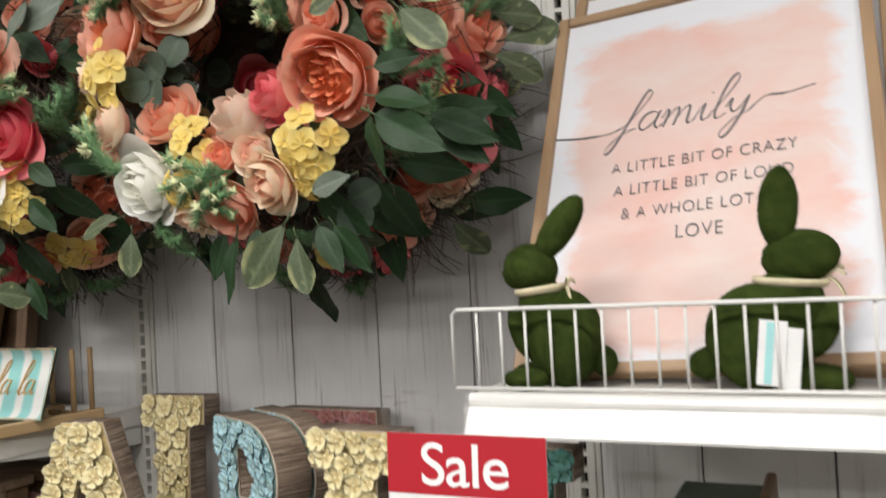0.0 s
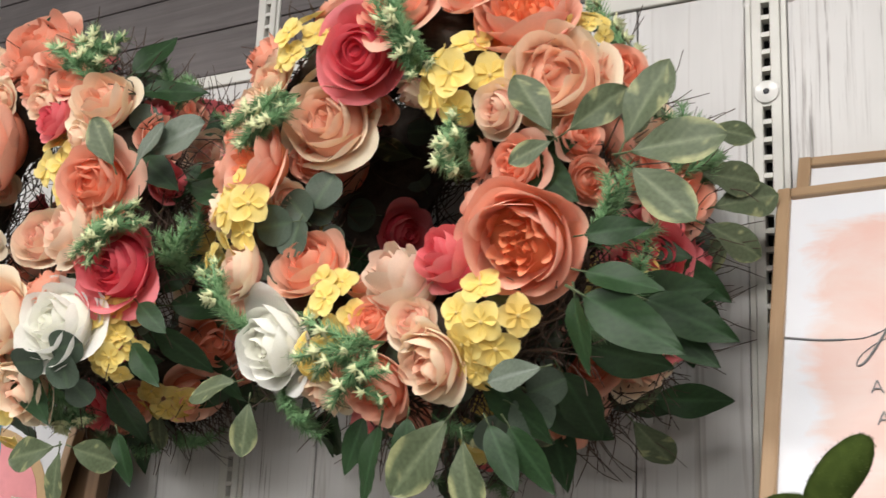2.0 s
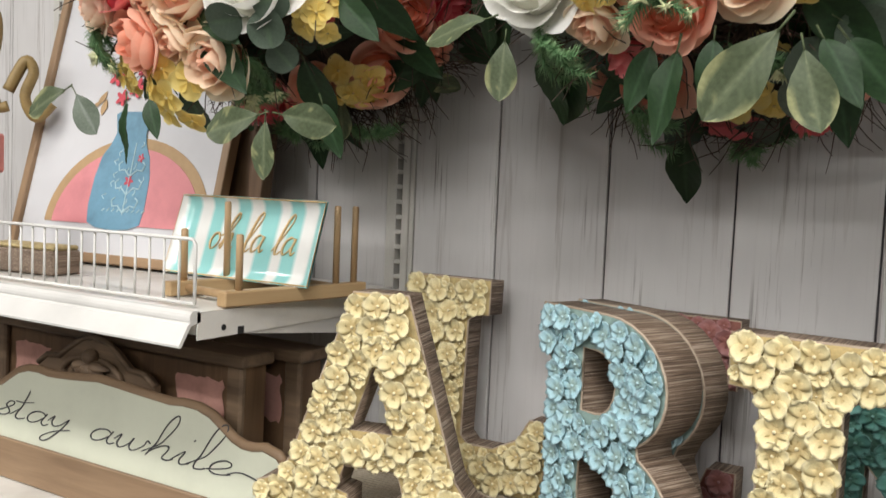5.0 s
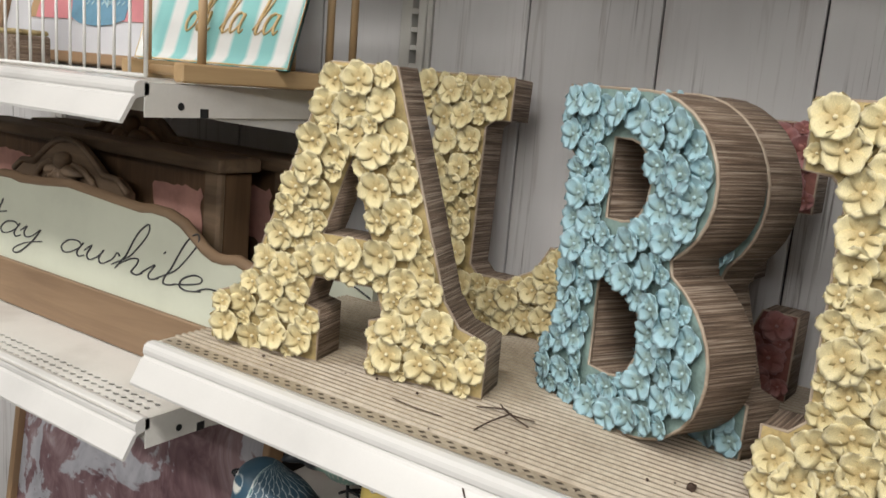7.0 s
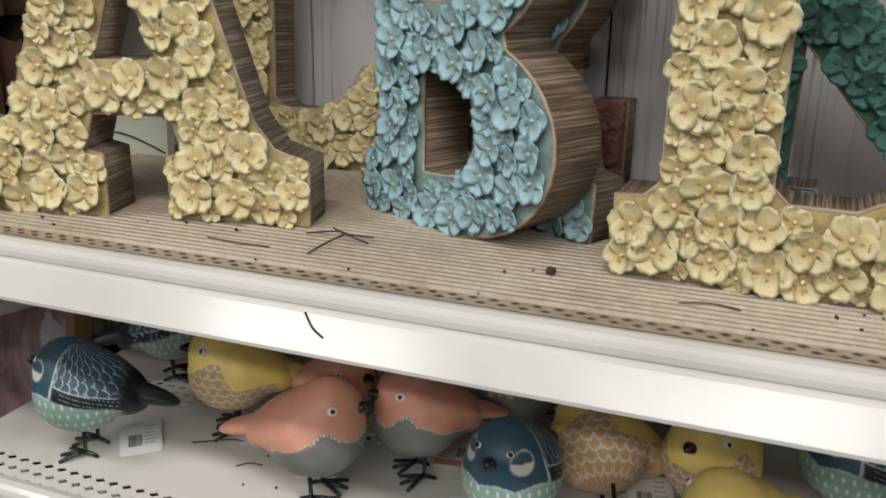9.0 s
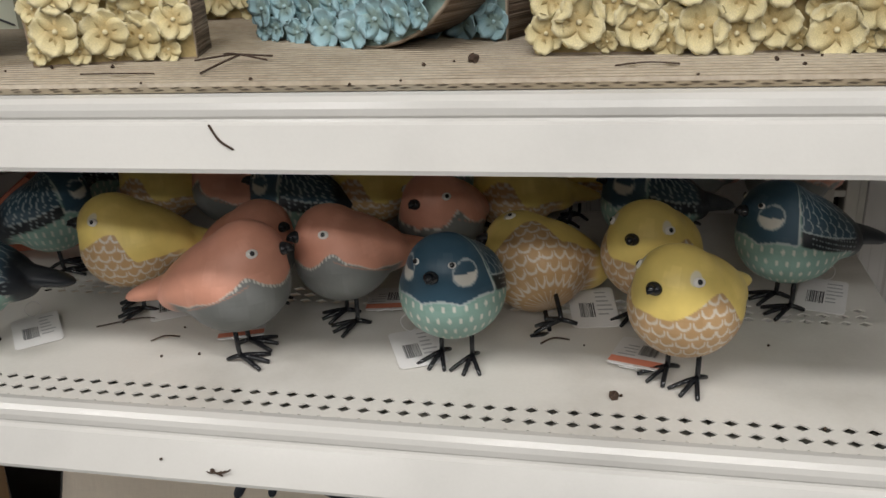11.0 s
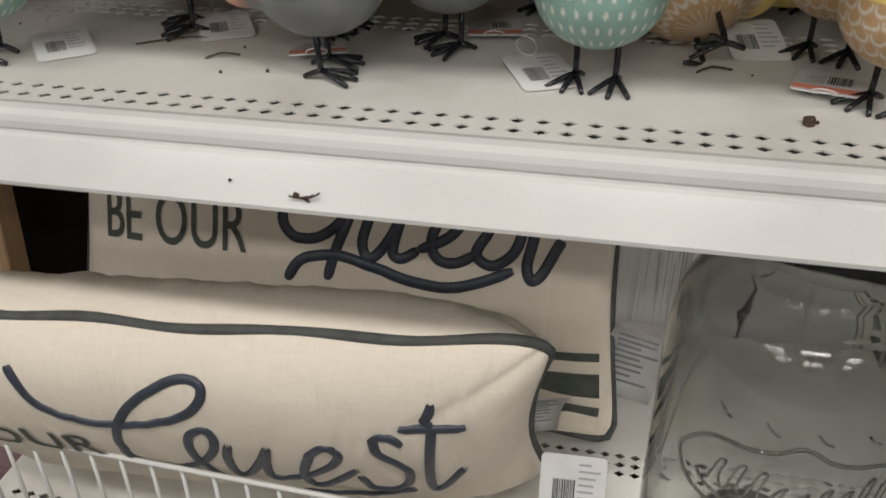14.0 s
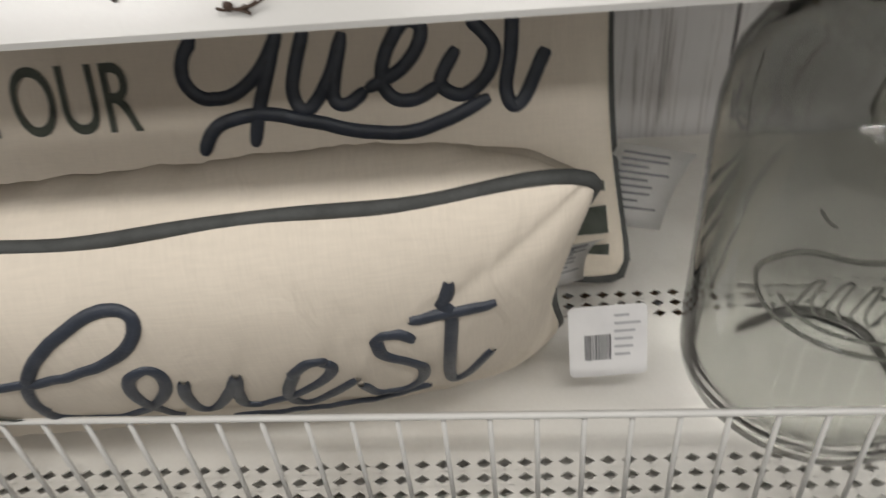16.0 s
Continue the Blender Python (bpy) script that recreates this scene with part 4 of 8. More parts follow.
def price_tag(m, w, h, label, band=None, dark=M_INK, string=False):
    """A rounded card with printed bars; it lies in its own xy plane."""
    tag = thing("price_tag", m, label, "price tag", "price tags")
    bm = bmesh.new()
    r = 0.004
    pts = [(sx * (w / 2 - r) + r * math.cos(a), sy * (h / 2 - r) + r * math.sin(a)) for sx, sy, a0 in ((1, 1, 0), (-1, 1, 90), (-1, -1, 180), (1, -1, 270)) for a in (radians(a0 + 30 * k) for k in range(4))]
    lo = [bm.verts.new((x, y, 0)) for x, y in pts]
    hi = [bm.verts.new((x, y, 0.0006)) for x, y in pts]
    bm.faces.new(hi)
    bm.faces.new(lo[::-1])
    for k in range(len(pts)):
        bm.faces.new((lo[k], lo[(k + 1) % len(pts)], hi[(k + 1) % len(pts)], hi[k]))
    part("card", bm, M_PAPER, tag)
    rng = random.Random(round(w * 1e5 + h * 1e4))
    bm = bmesh.new()
    x = -w * 0.30
    while x < w * 0.02:
        t = rng.choice((0.0004, 0.0007, 0.0011))
        v = [bm.verts.new((a, b, 0.0009)) for a, b in ((x, -h * 0.26), (x + t, -h * 0.26), (x + t, h * 0.10), (x, h * 0.10))]
        bm.faces.new(v)
        x += t + rng.choice((0.0005, 0.0008))
    part("bar_code", bm, dark, tag, "printed black bars")["kind"] = "stuff"
    bm = bmesh.new()
    for k in range(6):
        y = h * 0.34 - k * h * 0.11
        x0, x1 = w * 0.08, w * rng.uniform(0.25, 0.42)
        bm.faces.new([bm.verts.new((a, b, 0.0009)) for a, b in ((x0, y), (x1, y), (x1, y + h * 0.035), (x0, y + h * 0.035))])
    part("small_print", bm, M_GREYINK, tag, "rows of grey print")["kind"] = "stuff"
    if string:
        pts = [(w * 0.3 * a, h * 0.46 + 0.016 * b, 0.001 + 0.008 * max(0, b - 0.4)) for a, b in ((0, 0), (0.5, 0.4), (0.6, 0.9), (0.1, 1.2), (-0.5, 0.9), (-0.4, 0.4), (0, 0))]
        part("string", tube(bmesh.new(), catmull(pts, 4), 0.0004, 5), M_PAPER, tag, "thin white string", True)
    if band:
        bm = bmesh.new()
        bm.faces.new([bm.verts.new((a, b, 0.0010)) for a, b in ((-w * 0.49, h * 0.24), (w * 0.49, h * 0.24), (w * 0.49, h * 0.44), (-w * 0.49, h * 0.44))])
        part("colour_band", bm, band, tag, "coral printed band")
    return tag


M_CORALBAND = shader("coral_print", (0.70, 0.24, 0.15), 0.6)[0]
for tx, ty, tz, turn, ww, hh, cap, bnd in ((0.066, 1.205, 3, 25, 0.040, 0.056, "white price tag with a bar code beside the navy bird", None), (0.245, 1.213, 5, 165, 0.042, 0.052, "white price tag with a coral band beside the yellow bird", M_CORALBAND),
                                           (-0.095, 1.222, 8, 200, 0.040, 0.055, "white price tag with a coral band behind the coral bird", M_CORALBAND), (0.205, 1.285, 12, 10, 0.040, 0.054, "white price tag with a bar code beside the toppled bird", None),
                                           (-0.185, 1.262, 4, 30, 0.040, 0.056, "white price tag lying beside the yellow bird", None), (0.02, 1.29, 5, 190, 0.040, 0.055, "white price tag with a coral band between birds", M_CORALBAND),
                                           (0.40, 1.33, 6, -15, 0.040, 0.055, "white price tag lying under the navy bird", None), (-0.285, 1.20, 4, 40, 0.040, 0.056, "white price tag lying beside the navy bird", None)):
    price_tag(pose(tx, ty, ZB + 0.0015 + 0.02 * math.sin(radians(tz)), tz, 0, turn), ww, hh, cap, bnd, string=True)


# ---------- crumbs, sticks and dry bits ----------
def stick(points, r, label="thin dry twig fallen from the wreath"):
    ob = to_object("dry_twig", tube(bmesh.new(), catmull(points, 4), r, 5), M_TWIG)
    return tagged(ob, label, "twig", "fallen twigs")


def on_shelf(pts, z):
    return [(x, y, z + h) for x, y, h in pts]


stick(on_shelf([(-0.090, 1.205, 0.002), (-0.065, 1.215, 0.004), (-0.050, 1.203, 0.006), (-0.030, 1.212, 0.003)], ON), 0.0008)
stick(on_shelf([(-0.075, 1.225, 0.003), (-0.055, 1.205, 0.006), (-0.028, 1.196, 0.003)], ON), 0.0008)
stick(on_shelf([(-0.052, 1.206, 0.006), (-0.060, 1.185, 0.003), (-0.062, 1.158, 0.0015)], ON), 0.0009)
stick(on_shelf([(-0.16, 1.165, 0.001), (-0.13, 1.16, 0.002), (-0.10, 1.163, 0.001)], ON), 0.0006)
stick(on_shelf([(0.22, 1.165, 0.001), (0.24, 1.17, 0.002), (0.26, 1.168, 0.001)], ON), 0.0006)
stick([(-0.028, 1.0935, 1.0835), (-0.020, 1.0885, 1.075), (-0.010, 1.0855, 1.070)], 0.0008)
stick(on_shelf([(-0.170, 1.195, 0.001), (-0.160, 1.202, 0.003), (-0.148, 1.206, 0.001)], ZB), 0.0007)
stick(on_shelf([(0.165, 1.225, 0.001), (0.175, 1.232, 0.003), (0.188, 1.234, 0.001)], ZB), 0.0008)
stick(on_shelf([(-0.235, 1.215, 0.001), (-0.20, 1.232, 0.003), (-0.185, 1.235, 0.001)], ZB), 0.0007)
rng_c = random.Random(5)


def crumb(x, y, z, r, cap="small dark crumb of dry moss"):
    bm = bmesh.new()
    bmesh.ops.create_icosphere(bm, subdivisions=2, radius=r)
    for v in bm.verts:
        v.co *= 1 + 0.5 * noise.noise(v.co * 700 + Vector((x * 50, y * 50, 0)))
    bm.transform(Matrix.Translation((x, y, z + r * 0.6)))
    tagged(to_object("crumb", bm, M_TWIG), cap, "crumb", "fallen crumbs")


crumb(0.125, 1.190, ON, 0.0038)
crumb(0.225, 1.152, ZB, 0.0036)
for k in range(16):
    crumb(rng_c.uniform(-0.35, 0.36), rng_c.uniform(1.12, 1.20), ON, rng_c.uniform(0.0008, 0.0016))
for k in range(10):
    crumb(rng_c.uniform(-0.40, 0.40), rng_c.uniform(1.10, 1.25), ZB, rng_c.uniform(0.0008, 0.0015))
crumb(-0.058, 1.0712, 0.8318, 0.0019, "dark bit of moss stuck to the shelf edge")
crumb(-0.052, 1.0712, 0.8312, 0.0013, "dark bit of moss stuck to the shelf edge")
for dx_, dz_ in ((-0.006, 0.001), (0.009, 0.003), (0.006, -0.002), (0.013, 0.0045)):
    stick([(-0.056, 1.0705, 0.8320), (-0.056 + dx_ * 0.6, 1.0695, 0.8322 + dz_ * 0.3), (-0.056 + dx_, 1.0700, 0.8320 + dz_)], 0.0006, "dark wisp of moss stuck to the shelf edge")
crumb(-0.100, 1.0745, 0.8365, 0.0011, "grey speck stuck to the shelf edge")

# ---------- silk flower wreaths ----------
M_SILK = vertex_paint("silk_petals", 0.65, 0.10, 160, 0.04, 0.2, 0.0, thin=0.30)
M_LEAF = vertex_paint("silk_leaves", 0.5, 0.25, 140, 0.16, 0.35, thin=0.15)
M_FERN = vertex_paint("plastic_fern", 0.5, 0.0, 140, 0.12, 0.3)
M_MOSSCORE = mottled("dark_vine_core", (0.045, 0.032, 0.022), 0.9, 0.3, 60, 400, 0.5)
M_VINE = mottled("vine_twigs", (0.070, 0.043, 0.030), 0.8, 0.25, 40, 300, 0.3, random_shift=True)


def lerp3(a, b, k):
    k = max(0.0, min(1.0, k))
    return tuple(x + (y - x) * k for x, y in zip(a, b))


def painted(bm):
    return bm.verts.layers.float_color.new("paint")


def finish(name, bm, material):
    me = bpy.data.meshes.new(name)
    bm.to_mesh(me)
    bm.free()
    me.materials.append(material)
    me.shade_smooth()
    return me


def petal(bm, lay, place, nu, nv, colour):
    """place(s, v) gives a point, colour(s, v) a colour; s from -1 to 1, v from 0 to 1."""
    rows = []
    for i in range(nv + 1):
        row = []
        for j in range(nu + 1):
            s, v = 2 * j / nu - 1, i / nv
            q = bm.verts.new(place(s, v))
            q[lay] = (*colour(s, v), 1)
            row.append(q)
        rows.append(row)
    for i in range(nv):
        for j in range(nu):
            bm.faces.new((rows[i][j], rows[i][j + 1], rows[i + 1][j + 1], rows[i + 1][j]))


def cup_petal(bm, lay, rng, a0, w, reach, low, top, flare, ruffle, shades, nu=10, nv=9):
    """One petal of a cup: it rises from the base, bulges to reach and curls out (flare > 0) or in at its rim."""
    ph, ph2, tone = rng.uniform(0, 6.28), rng.uniform(0, 6.28), rng.uniform(-0.07, 0.07)
    deep, mid, rim = shades
    lean, notch = rng.uniform(-0.06, 0.06), rng.uniform(0.0, 0.05)

    def place(s, v):
        edge = 1 - 0.30 * abs(s) ** 2.6 - notch * math.exp(-(s / 0.22) ** 2)
        t = v * edge
        rad = reach * (0.16 + 0.84 * math.sin(min(1.0, t * 1.25) * math.pi / 2) ** 0.8) + flare * max(0.0, t - 0.62) ** 1.5 * 4.2
        z = low + (top - low) * (t ** 1.35) - max(0.0, flare) * max(0.0, t - 0.72) ** 2 * 5.0
        a = a0 + s * w * (0.55 + 0.45 * math.sin(min(1.0, v * 1.5) * math.pi / 2))
        rad += ruffle * t * t * math.sin(2.6 * s + ph) + 0.03 * s * s * t
        z += ruffle * t * t * math.sin(3.4 * s + ph2) + lean * s * t
        q = Vector((rad * math.cos(a), rad * math.sin(a), z))
        return q + noise.noise_vector(q * 1.6 + Vector((ph * 9, ph2 * 7, a0))) * (0.02 + 0.35 * ruffle * t)

    def colour(s, v):
        c = lerp3(deep, mid, v * 1.35 + tone)
        return lerp3(c, rim, (v ** 2.2 * 0.8 + 0.30 * abs(s) ** 3 * v) + tone)

    petal(bm, lay, place, nu, nv, colour)


def heart(bm, lay, colour, r, top):
    """The tight inside of a bloom."""
    made = bmesh.ops.create_uvsphere(bm, u_segments=12, v_segments=8, radius=1.0, matrix=Matrix.Translation((0, 0, top - 0.45)) @ Matrix.Diagonal((r, r, 0.45, 1)))
    for q in made["verts"]:
        q[lay] = (*colour, 1)


CUPS = ((5, 0.98, 0.04, 0.26), (5, 0.84, 0.28, 0.10), (4, 0.64, 0.42, 0.0), (4, 0.44, 0.47, -0.05), (3, 0.29, 0.46, -0.04), (2, 0.14, 0.43, 0.0))


def rose_mesh(core, body, rim, seed, ruffle=0.03, open_=1.0, tall=1.0, crumple=0.0):
    """A full garden rose of nested cups of petals; it looks to +z and is about one unit in radius."""
    rng = random.Random(seed)
    bm = bmesh.new()
    lay = painted(bm)
    heart(bm, lay, lerp3(core, body, 0.6), 0.74, 0.20)
    for k, (count, reach, top, flare) in enumerate(CUPS):
        t = 1 - k / (len(CUPS) - 1)
        turn = rng.uniform(0, 6.28)
        for i in range(count):
            squeeze = reach * (0.62 + 0.38 * open_) * rng.uniform(0.90, 1.08)
            wob = (ruffle + crumple * (1 - t)) * rng.uniform(0.7, 1.3)
            shades = (lerp3(core, body, t * 0.9), lerp3(lerp3(core, body, 0.2 + 1.3 * t), rim, 1.3 * t - 0.45), lerp3(body, rim, 0.2 + 0.95 * t))
            cup_petal(bm, lay, rng, turn + 2 * math.pi * i / count + rng.uniform(-0.2, 0.2), math.pi / count * rng.uniform(1.25, 1.45), squeeze, -0.50, tall * top + rng.uniform(-0.09, 0.06), flare * open_ * rng.uniform(0.3, 1.6), wob, shades)
    return finish("rose", bm, M_SILK)


def peony_mesh(core, body, rim, seed):
    """Wide soft outer petals, a cup inside them and a crumpled orange heart."""
    rng = random.Random(seed)
    bm = bmesh.new()
    lay = painted(bm)
    heart(bm, lay, lerp3(core, body, 0.4), 0.72, 0.12)
    for i in range(30):
        t = (i + 0.5) / 30
        cup_petal(bm, lay, rng, i * 2.39996 + rng.uniform(-0.4, 0.4), 0.62 - 0.20 * t, 0.07 + 0.48 * t, -0.40, 0.32 - 0.04 * t + rng.uniform(-0.08, 0.06), rng.uniform(-0.05, 0.05), 0.075, (core, lerp3(core, body, 0.15 + 0.35 * t), lerp3(core, rim, 0.25 + 0.3 * t)), 8, 7)
    for count, reach, top, flare in ((5, 0.68, 0.46, -0.03), (5, 0.78, 0.40, 0.06), (5, 0.88, 0.26, 0.16), (6, 0.98, 0.08, 0.24)):
        turn = rng.uniform(0, 6.28)
        for i in range(count):
            cup_petal(bm, lay, rng, turn + 2 * math.pi * i / count + rng.uniform(-0.25, 0.25), math.pi / count * rng.uniform(1.2, 1.5), reach * rng.uniform(0.84, 1.08), -0.50, top + rng.uniform(-0.14, 0.14), flare * rng.uniform(0.2, 1.5), 0.06, (lerp3(core, body, 0.6), body, rim), 12, 10)
    return finish("peony", bm, M_SILK)


def floret(bm, lay, m, size, colour, rng, eye=(0.80, 0.62, 0.25)):
    turn = rng.uniform(0, 1.57)
    for k in range(4):
        a = turn + k * math.pi / 2 + rng.uniform(-0.12, 0.12)
        lift, fold = rng.uniform(-0.02, 0.18), rng.uniform(-0.10, 0.10)
        shade = rng.uniform(0.86, 1.06)

        def place(s, v, a=a, lift=lift, fold=fold):
            wd = 0.53 * math.sqrt(max(0.0, 1 - (2 * v ** 0.62 - 1) ** 2))
            x, y = 0.05 + 0.95 * v, s * wd
            z = lift * v * v + 0.22 * (abs(s) ** 2) * wd + fold * s * v - 0.06 * math.sin(math.pi * v) - 0.12 * v ** 4
            return m @ (Vector((x * math.cos(a) - y * math.sin(a), x * math.sin(a) + y * math.cos(a), z)) * size)

        def tone(s, v, shade=shade):
            return tuple(min(1, c * shade) for c in lerp3(colour, (0.95, 0.84, 0.40), 0.35 * v * abs(s) + 0.35 * v))

        petal(bm, lay, place, 6, 8, tone)
    # the seed in the middle
    ring = []
    for k in range(6):
        q = bm.verts.new(m @ (Vector((0.10 * math.cos(k * math.pi / 3), 0.10 * math.sin(k * math.pi / 3), 0.05)) * size))
        q[lay] = (*eye, 1)
        ring.append(q)
    q = bm.verts.new(m @ (Vector((0, 0, 0.16)) * size))
    q[lay] = (*eye, 1)
    for k in range(6):
        bm.faces.new((ring[k], ring[(k + 1) % 6], q))


def hydrangea_mesh(colour, seed, count=6, blush=(0.90, 0.50, 0.10)):
    rng = random.Random(seed)
    bm = bmesh.new()
    lay = painted(bm)
    for i in range(count):
        a, out = 2 * math.pi * i / (count - 1) + rng.uniform(-0.25, 0.25), (0.0 if i == 0 else rng.uniform(0.62, 0.86))
        tilt = out * rng.uniform(0.2, 1.1)
        d = Vector((math.sin(tilt) * math.cos(a) + rng.uniform(-0.15, 0.15), math.sin(tilt) * math.sin(a) + rng.uniform(-0.15, 0.15), math.cos(tilt))).normalized()
        m = Matrix.Translation((out * math.cos(a), out * math.sin(a), 0.42 - 0.42 * out * out + rng.uniform(-0.12, 0.10))) @ d.to_track_quat("Z", "Y").to_matrix().to_4x4() @ Matrix.Rotation(rng.uniform(0, 6.28), 4, "Z")
        floret(bm, lay, m, rng.uniform(0.48, 0.58), lerp3(colour, blush, 0.3 if rng.random() < 0.12 else rng.uniform(0, 0.08)), rng)
    return finish("hydrangea", bm, M_SILK)


def leaf_mesh(kind, seed):
    """A leaf along +x from its stalk, one unit long, looking to +z."""
    rng = random.Random(seed)
    bm = bmesh.new()
    lay = painted(bm)
    wide = {"variegated": 0.24, "dark": 0.19, "eucalyptus": 0.46, "dusty": 0.24}[kind]
    bend, fold, twist = rng.uniform(0.02, 0.22), rng.uniform(0.05, 0.25), rng.uniform(-0.25, 0.25)
    ph = rng.uniform(0, 6.28)
    nu, nv = 10, 18

    def half(v):
        if kind == "eucalyptus":
            return wide * math.sqrt(max(0.0, 1 - (2 * v - 1) ** 2)) ** 0.9
        if kind == "dark":
            return wide * math.sin(math.pi * v ** 0.80) ** 0.9
        return wide * math.sin(math.pi * v ** 1.35) ** 0.72

    def place(s, v):
        w = half(v)
        y = s * w
        z = -bend * v * v + fold * abs(s) * w + twist * s * w * v + 0.020 * math.sin(9 * v + ph) * abs(s) + 0.006 * math.cos(38 * (v - 0.30 * abs(s)))
        return (0.10 + 0.90 * v, y, z)

    def colour(s, v):
        vein = max(0.0, 1 - abs(s) * 9)
        ribs = 0.5 + 0.5 * math.cos(38 * (v - 0.30 * abs(s)))
        if kind == "variegated":
            c = lerp3((0.086, 0.112, 0.058), (0.125, 0.156, 0.084), ribs * 0.6)
            blot = 0.85 * noise.noise(Vector((s * 1.6, v * 4.5, seed))) + 0.40 * noise.noise(Vector((s * 5, v * 12, seed + 9))) + 0.45 * abs(s) ** 2 + 0.40 * (v - 0.5)
            c = lerp3(c, (0.40, 0.41, 0.20), min(0.8, (blot - 0.52) * 3.0))
            c = lerp3(c, (0.24, 0.28, 0.16), vein * 0.5)
        elif kind == "dark":
            c = lerp3((0.015, 0.043, 0.014), (0.029, 0.068, 0.022), ribs * 0.5 + 0.3 * abs(s))
            c = lerp3(c, (0.05, 0.11, 0.045), vein * 0.6)
        elif kind == "eucalyptus":
            c = lerp3((0.075, 0.106, 0.075), (0.104, 0.140, 0.100), ribs * 0.3)
            c = lerp3(c, (0.14, 0.22, 0.12), vein * 0.4)
        else:
            c = lerp3((0.128, 0.16, 0.12), (0.174, 0.206, 0.155), ribs * 0.4)
            c = lerp3(c, (0.30, 0.34, 0.30), vein * 0.5)
        return c

    petal(bm, lay, place, nu, nv, colour)
    tube_verts = len(bm.verts)
    tube(bm, [(-0.06, 0, 0.0), (0.05, 0, -0.01), (0.14, 0, 0.0)], [0.014, 0.012, 0.008], 5)
    bm.verts.ensure_lookup_table()
    for q in bm.verts[tube_verts:]:
        q[lay] = (0.10, 0.13, 0.06, 1)
    return finish(kind + "_leaf", bm, M_LEAF)


def fern_mesh(seed, cream=True):
    """A curved stem set with fine needles, pale star tips at the end; along +x, one unit long."""
    rng = random.Random(seed)
    bm = bmesh.new()
    lay = painted(bm)

    def needle(p, d, ln, c0, c1, w=0.011):
        side = d.orthogonal().normalized() * w
        up = d.cross(side).normalized() * w
        a = [bm.verts.new(p + o) for o in (side, -0.5 * side + 0.87 * up, -0.5 * side - 0.87 * up)]
        e = bm.verts.new(p + d * ln)
        for q in a:
            q[lay] = (*c0, 1)
        e[lay] = (*c1, 1)
        for k in range(3):
            bm.faces.new((a[k], a[(k + 1) % 3], e))

    green, lite, pale = (0.085, 0.215, 0.085), (0.30, 0.47, 0.23), (0.66, 0.70, 0.38)
    for b in range(4):
        ang = rng.uniform(-0.55, 0.55)
        bend = rng.uniform(-0.3, 0.3)
        ln = rng.uniform(0.65, 1.0)
        pts = [Vector((ln * t * math.cos(ang + bend * t), ln * t * math.sin(ang + bend * t), 0.25 * math.sin(2.4 * t) + rng.uniform(-0.03, 0.03))) for t in (0, 0.2, 0.4, 0.6, 0.8, 1.0)]
        fine = catmull(pts, 6)
        n0 = len(bm.verts)
        tube(bm, fine, 0.010, 4)
        bm.verts.ensure_lookup_table()
        for q in bm.verts[n0:]:
            q[lay] = (0.08, 0.16, 0.06, 1)
        for k in range(4, len(fine) - 1):
            d = (fine[k + 1] - fine[k]).normalized()
            for _ in range(8):
                o = Vector((rng.gauss(0, 1), rng.gauss(0, 1), rng.gauss(0, 1)))
                o = (o - d * o.dot(d)).normalized()
                needle(fine[k], (o + d * 0.75).normalized(), rng.uniform(0.10, 0.20), green, lite, 0.009)
        if cream:
            for tip in (fine[-1], fine[int(len(fine) * 0.7)] + Vector((0, 0, 0.08))):
                for _ in range(11):
                    o = Vector((rng.gauss(0, 1), rng.gauss(0, 1), abs(rng.gauss(0, 1)))).normalized()
                    needle(tip, o, rng.uniform(0.09, 0.14), pale, (0.70, 0.70, 0.42), 0.026)
    return finish("fern", bm, M_FERN)


SILK = {
    "coral": [rose_mesh((0.94, 0.26, 0.13), (0.94, 0.41, 0.27), (0.95, 0.57, 0.43), 20 + s, 0.055, 1.0, 1.0, 0.06) for s in range(3)],
    "apricot": [rose_mesh((0.93, 0.26, 0.14), (0.93, 0.44, 0.30), (0.95, 0.62, 0.46), 25, 0.04)],
    "peach": [rose_mesh((0.95, 0.32, 0.21), (0.95, 0.62, 0.45), (0.95, 0.83, 0.63), 30 + s, 0.05, 1.0, 1.0, 0.07) for s in range(3)],
    "blush": [rose_mesh((0.93, 0.38, 0.30), (0.94, 0.64, 0.50), (0.95, 0.82, 0.64), 40 + s, 0.04, 0.9, 1.15) for s in range(2)],
    "red": [rose_mesh((0.62, 0.04, 0.07), (0.80, 0.10, 0.14), (0.90, 0.28, 0.30), 50 + s, 0.04) for s in range(2)],
    "white": [rose_mesh((0.90, 0.89, 0.72), (0.93, 0.92, 0.84), (0.94, 0.93, 0.89), 60 + s, 0.05) for s in range(2)],
    "peony": [peony_mesh((0.95, 0.28, 0.08), (0.94, 0.41, 0.27), (0.95, 0.58, 0.45), 70 + s) for s in range(2)],
    "bud": [rose_mesh((0.94, 0.46, 0.36), (0.94, 0.68, 0.54), (0.95, 0.84, 0.70), 80, 0.04, 0.55, 1.9)],
    "redbud": [rose_mesh((0.76, 0.06, 0.10), (0.90, 0.16, 0.20), (0.94, 0.34, 0.34), 81, 0.03, 0.58, 1.8)],
    "hydrangea": [hydrangea_mesh((0.95, 0.73, 0.20), 90 + s) for s in range(4)],
}
LEAVES = {k: [leaf_mesh(k, 100 + s) for s in range(3)] for k in ("variegated", "dark", "eucalyptus", "dusty")}
FERNS = [fern_mesh(130 + s) for s in range(3)]
DRY_FERNS = [fern_mesh(140, False)]
